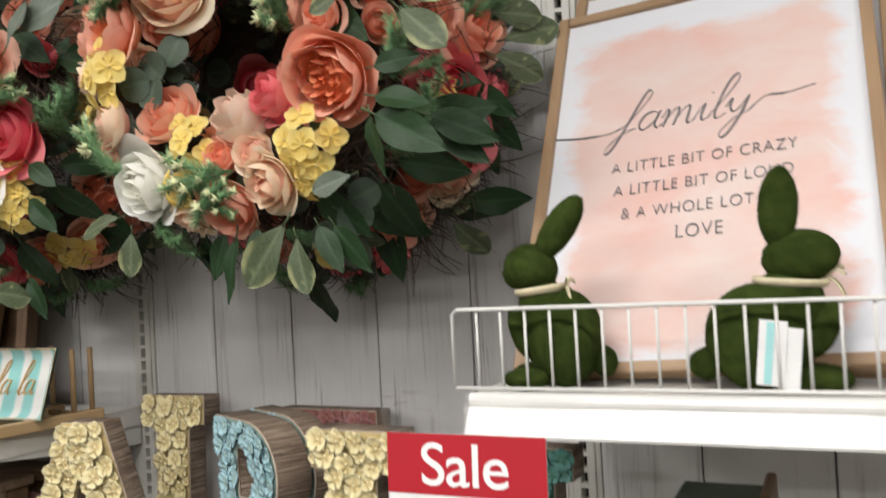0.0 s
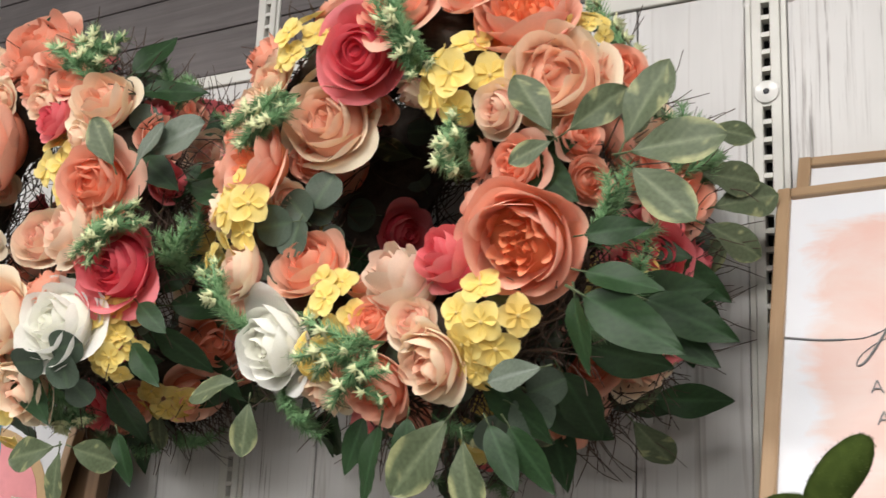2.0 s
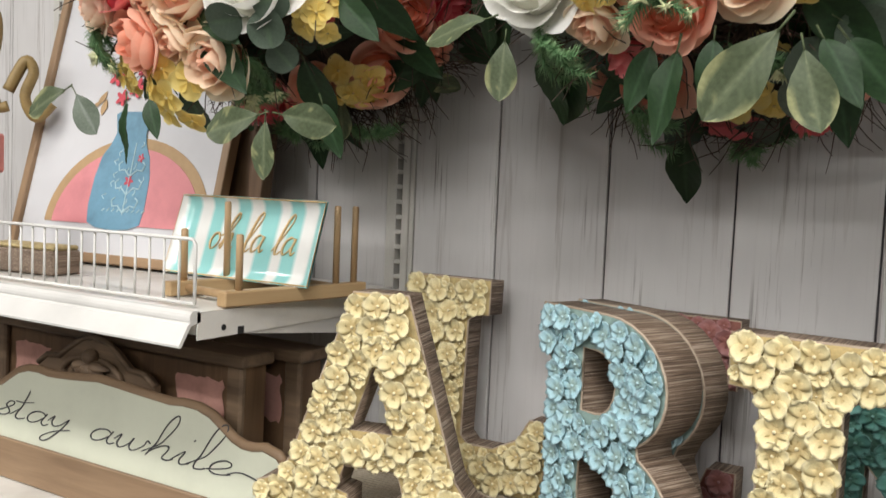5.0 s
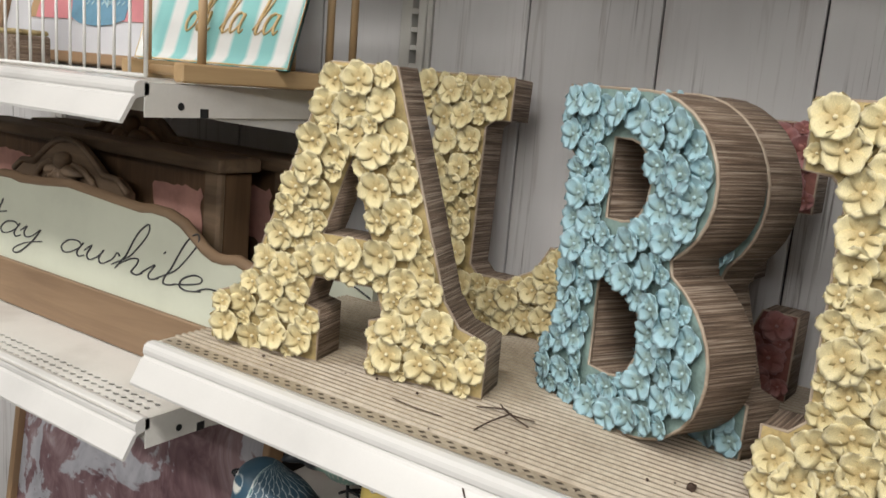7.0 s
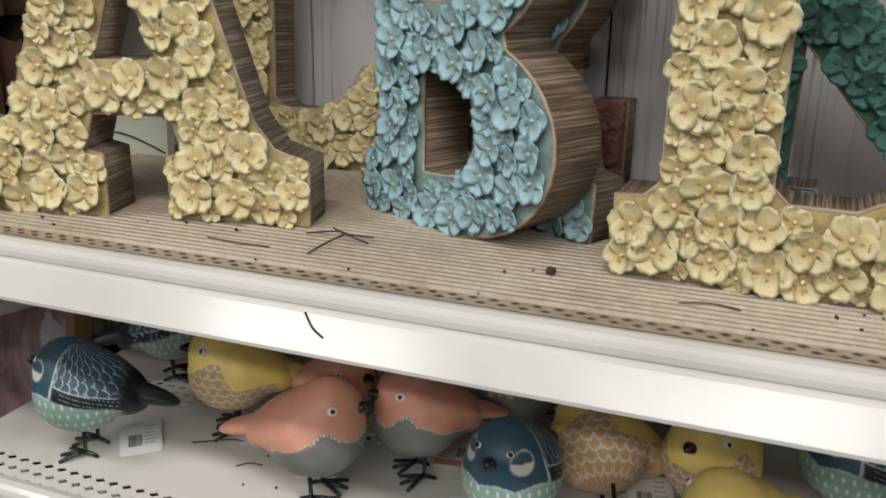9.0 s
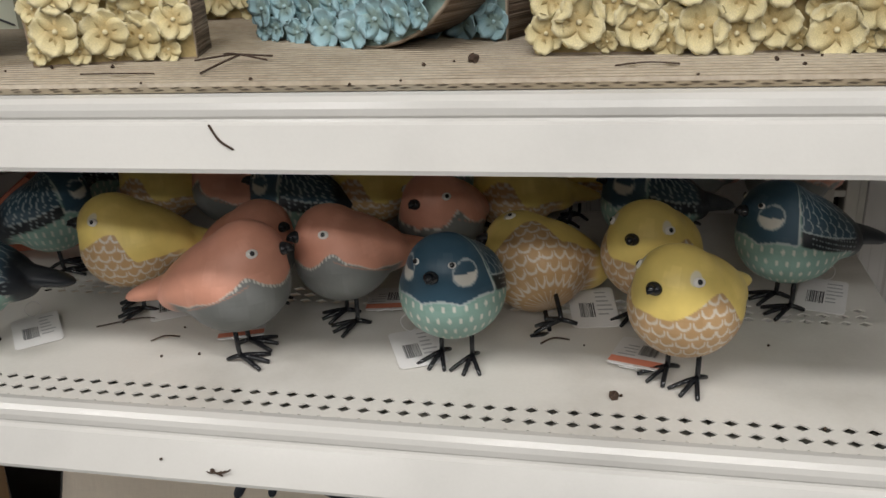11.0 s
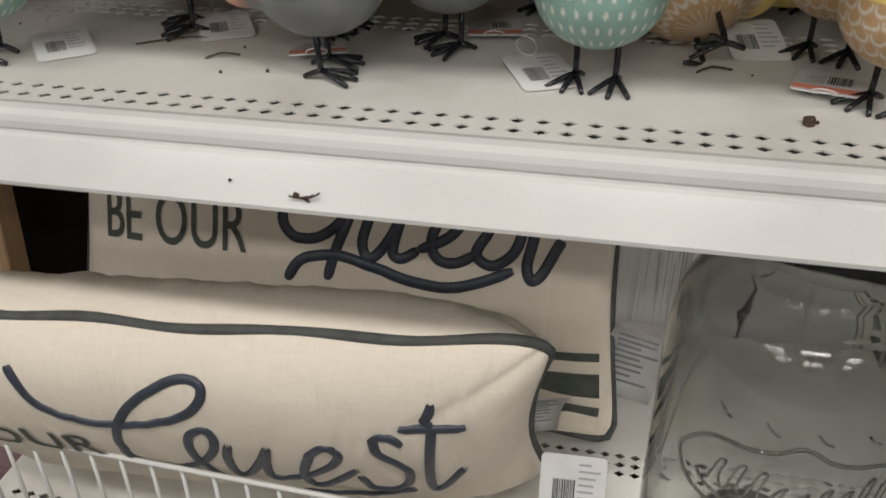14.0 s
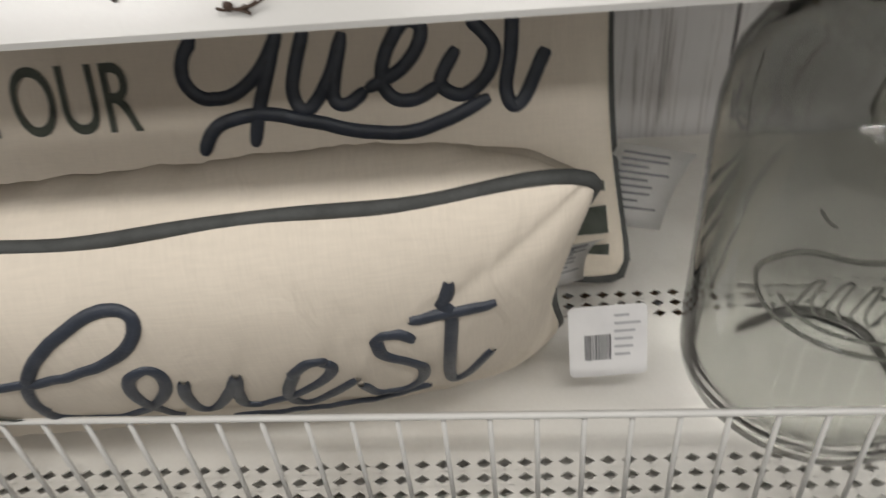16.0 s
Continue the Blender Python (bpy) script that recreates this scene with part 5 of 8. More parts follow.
SILK_PART = {"coral": ("rose", "coral silk rose"), "apricot": ("rose", "apricot silk rose"), "peach": ("rose", "cream and peach silk rose"), "blush": ("rose", "blush pink silk rose"), "red": ("rose", "deep pink silk rose"), "white": ("rose", "white silk rose"),
             "peony": ("peony", "large coral silk peony"), "bud": ("rose_bud", "peach silk rose bud"), "redbud": ("rose_bud", "deep pink silk rose bud"), "hydrangea": ("hydrangea", "yellow silk hydrangea cluster")}


class Ring:
    """A wreath's ring: places are given by the angle round the ring, the angle round its thickness (0: front, 90: outer side) and a reach."""

    def __init__(self, centre, major, minor):
        self.centre, self.major, self.minor, self.taken = Vector(centre), major, minor, []

    def at(self, theta, phi, lift=0.0):
        th, ph = radians(theta), radians(phi)
        r = self.minor + lift
        rho = self.major + r * math.sin(ph)
        n = Vector((math.sin(ph) * math.cos(th), -math.cos(ph), math.sin(ph) * math.sin(th)))
        return Vector((rho * math.cos(th), -r * math.cos(ph), rho * math.sin(th))), n


def wreath(centre, major, minor, label, seed, leaf_count, sprigs=True, twigs=1500, reach=0.125):
    rng = random.Random(seed)
    ring = Ring(centre, major, minor)
    w = thing("flower_wreath", pose(*centre), label, "wreath", "flower wreaths")
    # core of dark vine
    bm = bmesh.new()
    nu, nv = 72, 14
    grid = []
    for i in range(nu):
        row = []
        for j in range(nv):
            p, n = ring.at(360 * i / nu, 360 * j / nv, -minor * 0.42)
            row.append(bm.verts.new(p + n * 0.016 * noise.noise(p * 34 + Vector((seed, 0, 0)))))
        grid.append(row)
    for i in range(nu):
        for j in range(nv):
            bm.faces.new((grid[i][j], grid[(i + 1) % nu][j], grid[(i + 1) % nu][(j + 1) % nv], grid[i][(j + 1) % nv]))
    bmesh.ops.recalc_face_normals(bm, faces=bm.faces[:])
    part("vine_core", bm, M_MOSSCORE, w, "dark core of wound vine", True)
    # loose twigs
    bm = bmesh.new()
    for k in range(twigs):
        th, ph = rng.uniform(0, 360), rng.choice((rng.uniform(70, 130), rng.uniform(80, 170), rng.uniform(90, 250)))
        p, n = ring.at(th, ph, -minor * 0.40)
        tangent = Vector((-math.sin(radians(th)), 0, math.cos(radians(th)))) * rng.choice((-1, 1))
        d = (n * rng.uniform(0.1, 0.75) + tangent * rng.uniform(0.5, 1.2) + Vector((0, rng.uniform(-0.4, 0.4), 0))).normalized()
        ln = rng.uniform(0.045, reach)
        pts, q, step = [p], p.copy(), ln / 6
        curl = Vector((rng.gauss(0, 1), rng.gauss(0, 1), rng.gauss(0, 1))).normalized() * rng.uniform(0.25, 0.8)
        for i in range(6):
            d = (d + curl * 0.35 + n * rng.uniform(-0.20, 0.10) + Vector((rng.gauss(0, 1), rng.gauss(0, 1), rng.gauss(0, 1))) * 0.16).normalized()
            q = q + d * step
            pts.append(q.copy())
        if any(q.y + centre[1] > WALL - 0.004 for q in pts):
            continue
        tube(bm, pts, [0.0011, 0.0011, 0.0010, 0.0009, 0.0008, 0.0007, 0.0005], 4, False)
    part("twig_tangle", bm, M_VINE, w, "tangle of thin dark twigs")["kind"] = "stuff"
    # leaves round the outer side and back
    for k in range(leaf_count):
        th = rng.uniform(0, 360)
        ph = rng.choice((rng.uniform(55, 120), rng.uniform(80, 150), rng.uniform(-60, 60), rng.uniform(-110, -60)))
        kind = rng.choice(("dark", "dark", "variegated", "dusty", "eucalyptus"))
        place_leaf(w, ring, rng, th, ph, rng.uniform(-75, 75), kind, {"dark": 0.105, "variegated": 0.085, "dusty": 0.07, "eucalyptus": 0.045}[kind] * rng.uniform(0.8, 1.15), -minor * 0.30, rng.uniform(5, 35))
    if sprigs:
        for k in range(7):
            place_fern(w, ring, rng, rng.uniform(0, 360), rng.uniform(60, 125), rng.uniform(-60, 60), 0.10, DRY_FERNS)
    return w, ring, rng


def place_leaf(w, ring, rng, theta, phi, heading, kind, length, lift=0.0, rise=15.0):
    """heading: 0 points the tip away from the ring's centre, 90 along the ring."""
    p, n = ring.at(theta, phi, lift)
    th = radians(theta)
    radial, along = Vector((math.cos(th), 0, math.sin(th))), Vector((-math.sin(th), 0, math.cos(th)))
    up = (n * 0.45 + Vector((0, -0.9 if abs(phi) < 130 else 0.6, 0)) + radial * 0.15).normalized()
    d = radial * math.cos(radians(heading)) - along * math.sin(radians(heading))
    d = (d - up * d.dot(up)).normalized()
    tip = (d * math.cos(radians(rise)) + up * math.sin(radians(rise)) * (0.5 if phi < 60 else -0.6)).normalized()
    up = (up - tip * up.dot(tip)).normalized()
    m = Matrix((tip, up.cross(tip), up)).transposed().to_4x4()
    end = ring.centre + p + tip * length
    if end.y > WALL - 0.012 or (ring.centre + p).y > WALL - 0.012:
        return None
    length *= 0.94 if kind == "variegated" else 1.06
    m = Matrix.Translation(p) @ m @ Matrix.Rotation(rng.uniform(-0.3, 0.3), 4, "X") @ Matrix.Scale(length, 4)
    return share({"eucalyptus": "eucalyptus_leaf"}.get(kind, "leaf"), rng.choice(LEAVES[kind]), w, m, {"variegated": "grey-green leaf with cream edge", "dark": "dark green silk leaf", "eucalyptus": "round grey-green leaf", "dusty": "dusty pale green leaf"}[kind])


def place_fern(w, ring, rng, theta, phi, heading, length, pool=None):
    p, n = ring.at(theta, phi, 0.0)
    th = radians(theta)
    along = Vector((-math.sin(th), 0, math.cos(th)))
    out = n.cross(along) * -1
    d = along * math.cos(radians(heading)) + out * math.sin(radians(heading))
    d = (d + n * 0.25).normalized()
    up = (n - d * n.dot(d)).normalized()
    m = Matrix((d, up.cross(d), up)).transposed().to_4x4()
    if (ring.centre + p + d * length).y > WALL - 0.01:
        return
    share("fern_sprig", rng.choice(pool or FERNS), w, Matrix.Translation(p - d * length * 0.45) @ m @ Matrix.Scale(length, 4), "green fern sprig with pale star tips" if not pool else "dry green fern sprig")


def place_flower(w, ring, rng, kind, theta, phi, radius, lean=14):
    p, n = ring.at(theta, phi, -radius * 0.30)
    n = (n + Vector((rng.gauss(0, 1), rng.gauss(0, 1), rng.gauss(0, 1))) * math.sin(radians(lean)) * 0.6).normalized()
    if (ring.centre + p).y > WALL - radius * 0.9:
        return
    ring.taken.append((p, radius))
    m = Matrix.Translation(p) @ n.to_track_quat("Z", "Y").to_matrix().to_4x4() @ Matrix.Rotation(rng.uniform(0, 6.28), 4, "Z") @ Matrix.Scale(radius, 4)
    name, cap = SILK_PART[kind]
    share(name, rng.choice(SILK[kind]), w, m, cap)


def fill(w, ring, rng, table):
    for kind, rows in table.items():
        for theta, phi, radius in rows:
            place_flower(w, ring, rng, kind, theta, phi, radius * 1.30 / 1000)


def bloom(w, ring, rng, kind, x, z, radius, fx, fz):
    """A flower at (x, z) of the wreath, in millimetres, that leans by (fx, fz) from facing the aisle."""
    x, z, radius = x / 1000, z / 1000, radius / 1000
    bulge = math.sqrt(max(ring.minor ** 2 - (math.hypot(x, z) - ring.major) ** 2, 0.03 ** 2))
    p, n = Vector((x, -bulge + radius * 0.10, z)), Vector((fx, -1, fz)).normalized()
    ring.taken.append((p, radius))
    m = Matrix.Translation(p) @ n.to_track_quat("Z", "Y").to_matrix().to_4x4() @ Matrix.Rotation(rng.uniform(0, 6.28), 4, "Z") @ Matrix.Scale(radius * {"hydrangea": 1.12, "bud": 1.35, "redbud": 1.35, "peony": 1.08}.get(kind, 1.16), 4)
    name, cap = SILK_PART[kind]
    share(name, rng.choice(SILK[kind]), w, m, cap)


def leaf_to(w, rng, kind, stem, tip, roll=0.0):
    """A leaf of the wreath from its stem to its tip, both in millimetres, with its face to the aisle."""
    a, b = Vector(stem) / 1000, Vector(tip) / 1000
    d = (b - a).normalized()
    up = Vector((0.0, -1.0, 0.25))
    up = (up - d * up.dot(d)).normalized()
    m = Matrix.Translation(a) @ Matrix((d, up.cross(d), up)).transposed().to_4x4() @ Matrix.Rotation(radians(roll), 4, "X") @ Matrix.Scale((b - a).length, 4)
    share("leaf", rng.choice(LEAVES[kind]), w, m, {"variegated": "grey-green leaf with cream edge", "dark": "dark green silk leaf", "dusty": "dusty pale green leaf"}[kind])


def fill_gaps(w, ring, rng, kinds, count, phis, sizes=(0.026, 0.042)):
    """Smaller flowers, set a little deeper wherever the ring is still bare."""
    made = 0
    for _ in range(900):
        theta, phi, radius = rng.uniform(0, 360), rng.uniform(*phis), rng.uniform(*sizes)
        p, n = ring.at(theta, phi, -radius * 0.7)
        if all((p - q).length > 0.72 * (radius + r) for q, r in ring.taken):
            place_flower(w, ring, rng, rng.choice(kinds), theta, phi, radius)
            made += 1
            if made >= count:
                break


# the middle wreath, hung in front of a second one on the same peg
w1, ring1, rng1 = wreath((0.085, 1.215, 1.955), 0.19, 0.085, "round silk wreath of coral and peach roses with yellow hydrangeas", 11, 46)
for kind_, spots_ in {
    "peony": [(190, -80, 58, 0.05, -0.5), (-172, 36, 48, -0.3, 0.1), (176, 177, 53, 0.2, 0.5)],
    "redbud": [(105, -94, 33, -0.4, 0.3)],
    "bud": [(34, -116, 39, -0.5, 0.7)],
    "hydrangea": [(154, -160, 42, 0.1, -0.2), (140, -205, 25, 0.1, -0.7), (-43, -140, 37, 0, 0.2), (-58, -202, 26, -0.2, -0.4), (-182, -30, 47, -0.3, 0), (-272, -74, 21, -0.8, -0.2), (-114, 185, 40, -0.2, 0.3), (110, 104, 46, 0, 0), (239, 158, 24, 0.5, 0.5)],
    "peach": [(88, -205, 36, -0.3, -0.5), (-87, 90, 50, 0.2, 0), (218, 95, 49, 0.25, 0.0)],
    "coral": [(16, -233, 39, -0.1, -0.7), (-218, 197, 32, -0.6, 0.3), (276, 106, 26, 0.6, 0), (23, 209, 42, 0, 0.4), (110, 209, 26, 0.0, 0.6)],
    "white": [(-132, -189, 48, -0.2, -0.3)],
    "apricot": [(-96, -89, 41, 0, 0.5)],
    "blush": [(-179, -98, 32, -0.5, 0.1), (-189, 105, 29, -0.6, 0.2), (160, 62, 26, -0.3, -0.2)],
    "red": [(-26, 158, 46, 0.2, -0.2)],
}.items():
    for spot_ in spots_:
        bloom(w1, ring1, rng1, kind_, *spot_)
for kind_, stem_, tip_, roll_ in (
    ("variegated", (239, -115, 12), (196, -120, 82), 15), ("variegated", (239, -112, 12), (192, -120, -10), -10), ("variegated", (242, -105, 17), (308, -108, 56), 25), ("variegated", (304, -120, -11), (350, -125, 72), -10),
    ("variegated", (304, -122, -13), (400, -118, -2), 10), ("variegated", (308, -118, -19), (373, -125, -80), 0), ("variegated", (374, -88, 15), (418, -90, 0), 20),
    ("dark", (254, -90, -81), (326, -100, -75), 10), ("dark", (256, -98, -115), (342, -105, -136), -15), ("dark", (252, -98, -133), (360, -110, -194), 12), ("dark", (250, -88, -130), (262, -92, -215), 30), ("dark", (290, -20, -130), (390, -15, -173), 0), ("dark", (300, 0, -150), (368, 5, -200), 10),
    ("variegated", (128, -92, -252), (60, -98, -340), -10), ("variegated", (140, -98, -272), (160, -108, -352), 12), ("dark", (29, -70, -262), (8, -75, -362), 20), ("dark", (60, -66, -255), (58, -72, -330), -20), ("dark", (165, -52, -258), (220, -55, -330), 10), ("dark", (148, -60, -258), (188, -65, -328), -20), ("dark", (2, -60, -258), (-20, -66, -330), -25),
    ("variegated", (-162, -82, -230), (-247, -86, -248), 15), ("variegated", (-147, -82, -248), (-150, -86, -318), -20), ("dusty", (224, -82, -205), (160, -86, -222), 0)):
    leaf_to(w1, rng1, kind_, stem_, tip_, roll_)
for theta, phi, heading, kind, length in (
    (-40, 112, -15, "dark", 0.12), (-46, 104, 15, "dark", 0.12), (-56, 108, -10, "dark", 0.13), (-62, 100, 20, "dusty", 0.11), (-70, 108, -25, "variegated", 0.11), (-112, 104, 10, "dark", 0.12), (-122, 100, -15, "dark", 0.12), (-134, 106, 10, "dark", 0.12), (-146, 104, -20, "dark", 0.11), (-24, 105, 5, "dark", 0.13), (-28, 108, -25, "dark", 0.13), (-20, 108, 30, "dark", 0.11)):
    place_leaf(w1, ring1, rng1, theta, phi, heading, kind, length, 0.004)
for theta, phi, heading, length in ((-163, -52, -60, 0.050), (-160, -48, 10, 0.052), (-157, -56, 70, 0.048), (-166, -60, 130, 0.050), (-161, -78, 40, 0.034), (-157, -84, -30, 0.030), (-57, 74, -20, 0.052), (-60, 80, 40, 0.052), (-54, 80, -70, 0.046), (-62, 86, 5, 0.050), (-66, 90, 60, 0.036), (62, 45, 40, 0.05), (66, 40, -80, 0.045)):
    place_leaf(w1, ring1, rng1, theta, phi, heading, "eucalyptus", length, 0.016, 8)
for theta, phi, heading, length in ((-142, 22, -160, 0.105), (-94, 12, 150, 0.115), (-84, 10, -20, 0.09), (18, -58, 120, 0.11), (12, -50, 60, 0.09), (148, -10, 20, 0.10), (152, -16, 200, 0.10), (74, -12, 60, 0.11), (70, -20, 220, 0.09), (-70, 88, 30, 0.08), (28, 100, 30, 0.11), (34, 105, -20, 0.11)):
    place_fern(w1, ring1, rng1, theta, phi, heading, length)

fill_gaps(w1, ring1, rng1, ("coral", "blush", "peach", "coral"), 22, (-75, 60), (0.024, 0.036))
fill_gaps(w1, ring1, rng1, ("red", "coral", "redbud"), 10, (75, 125), (0.024, 0.034))

w2, ring2, rng2 = wreath((0.105, 1.412, 1.925), 0.192, 0.105, "silk rose wreath hung behind another on one peg", 12, 150, True, 2600, 0.15)
fill(w2, ring2, rng2, {
    "red": [(-8, 40, 42), (-24, 60, 40), (172, -60, 30), (-150, -60, 30)],
    "coral": [(10, 70, 42), (-60, 60, 36), (60, 30, 44), (150, 30, 42), (-110, 40, 40)],
    "peach": [(30, 60, 42), (-35, 70, 34)],
    "hydrangea": [(-18, 30, 38), (80, 40, 40), (-80, 40, 36), (-172, 20, 40)],
})
for theta, phi, heading, kind, length in ((2, 70, 20, "variegated", 0.10), (6, 84, -10, "variegated", 0.115), (14, 74, 10, "variegated", 0.10), (-48, 88, 5, "variegated", 0.10), (-42, 86, -30, "dark", 0.11), (-100, 90, 0, "dark", 0.12)):
    place_leaf(w2, ring2, rng2, theta, phi, heading, kind, length, 0.004)
fill_gaps(w2, ring2, rng2, ("red", "redbud", "red", "coral"), 14, (25, 110))

w3, ring3, rng3 = wreath((-0.545, 1.190, 1.955), 0.19, 0.085, "round silk wreath of peach, white and deep pink roses", 13, 46)
for kind_, spots_ in {
    "white": [(-245, 201, 52, -0.6, 0.1), (146, -164, 55, 0.1, 0.1)],
    "coral": [(-77, 122, 67, -0.4, -0.2), (-156, -56, 61, -0.4, 0.1), (-65, -227, 42, -0.5, -0.3), (197, 27, 46, 0.4, -0.1), (-42, 283, 62, 0, 0.4)],
    "redbud": [(-298, 142, 46, -0.8, 0.2), (-94, -138, 48, -0.3, 0.4)],
    "peach": [(-153, 41, 69, -0.5, 0.1), (24, -162, 54, -0.1, -0.1), (56, -253, 43, 0, -0.4), (181, 147, 43, 0.2, 0.3)],
    "blush": [(-140, -172, 37, -0.6, -0.2), (160, -36, 45, -0.3, 0.2), (23, -30, 38, 0.3, 0.2), (-148, 253, 45, -0.3, 0.3)],
    "hydrangea": [(-27, -290, 49, -0.1, -0.6), (-118, -264, 32, -0.5, -0.4), (226, -143, 41, 0.4, 0.1), (216, -201, 35, 0.4, -0.3), (99, 67, 53, 0.1, 0), (-319, 30, 38, -0.8, 0), (-235, 320, 52, -0.4, 0.4)],
    "red": [(230, -86, 52, 0.2, -0.1), (92, 133, 29, -0.2, 0.2)],
}.items():
    for spot_ in spots_:
        bloom(w3, ring3, rng3, kind_, *spot_)
for kind_, stem_, tip_, roll_ in (
    ("variegated", (244, -85, 38), (196, -95, 116), 10), ("dusty", (260, -75, 32), (320, -82, 98), -15), ("dusty", (270, -66, 60), (382, -72, 94), 10), ("variegated", (152, -50, -325), (154, -55, -408), 0), ("variegated", (167, -48, -325), (256, -52, -341), 15), ("variegated", (156, -55, -325), (60, -62, -350), -10),
    ("variegated", (-179, -85, -288), (-265, -92, -324), 10), ("dusty", (-171, -85, -292), (-114, -92, -354), -10), ("dark", (239, -30, -180), (307, -34, -243), 10), ("dark", (262, -45, -130), (330, -52, -174), -10), ("variegated", (-347, -66, 130), (-388, -72, 232), 0), ("dark", (193, 5, -300), (226, 8, -378), 0), ("dark", (-85, -66, -300), (-80, -72, -393), 20), ("dark", (-42, -66, -300), (-16, -72, -360), -20)):
    leaf_to(w3, rng3, kind_, stem_, tip_, roll_)
for theta, phi, heading, kind, length in (
    (38, 60, 20, "dark", 0.10), (46, 66, -20, "dark", 0.10), (-34, 96, 10, "dark", 0.11), (-28, 100, -20, "dark", 0.10), (10, 100, 0, "dark", 0.10), (-60, 110, 20, "dark", 0.12), (-104, 98, 0, "dark", 0.10)):
    place_leaf(w3, ring3, rng3, theta, phi, heading, kind, length, 0.004)
for theta, phi, heading, length in ((-53, 36, -60, 0.052), (-50, 42, 30, 0.05), (-56, 40, 120, 0.05), (-57, 62, 0, 0.042), (-163, 40, -30, 0.05), (-166, 44, 60, 0.048), (-158, 46, 140, 0.046)):
    place_leaf(w3, ring3, rng3, theta, phi, heading, "eucalyptus", length, 0.020, 8)
for theta, phi, heading, length in ((-8, 34, 60, 0.10), (-12, 30, 200, 0.09), (-78, 92, 30, 0.11), (-72, 88, 120, 0.10), (-123, 55, 30, 0.09), (60, 45, 20, 0.12), (56, 40, 150, 0.10), (176, 50, 60, 0.09)):
    place_fern(w3, ring3, rng3, theta, phi, heading, length)

fill_gaps(w3, ring3, rng3, ("coral", "blush", "peach", "coral"), 22, (-75, 60), (0.024, 0.036))
fill_gaps(w3, ring3, rng3, ("red", "coral", "redbud"), 10, (75, 125), (0.024, 0.034))

w4, ring4, rng4 = wreath((-0.53, 1.398, 1.925), 0.192, 0.105, "silk rose wreath hung behind another on one peg", 14, 150, True, 2600, 0.15)
fill(w4, ring4, rng4, {
    "coral": [(-34, 45, 40), (-55, 60, 34), (20, 30, 40), (70, 40, 40), (180, 20, 40)],
    "red": [(10, 60, 34), (-100, 40, 36), (130, 30, 36)],
    "hydrangea": [(-62, 50, 38), (0, 20, 38), (100, 40, 38)],
    "blush": [(-10, -50, 40), (40, 30, 36)],
})
fill_gaps(w4, ring4, rng4, ("red", "redbud", "red", "coral"), 14, (25, 110))


def wreath_peg(x, z, y0):
    bm = bmesh.new()
    tube(bm, [(x, WALL - 0.004, z), (x, y0, z), (x, y0 - 0.012, z + 0.012), (x, y0 - 0.012, z + 0.022)], 0.0045, 10)
    tagged(to_object("display_peg", bm, M_UPRIGHT, smooth=True), "cream steel display peg that carries wreaths", "peg", "display pegs")


wreath_peg(0.095, 2.085, 1.195)
wreath_peg(-0.535, 2.085, 1.170)

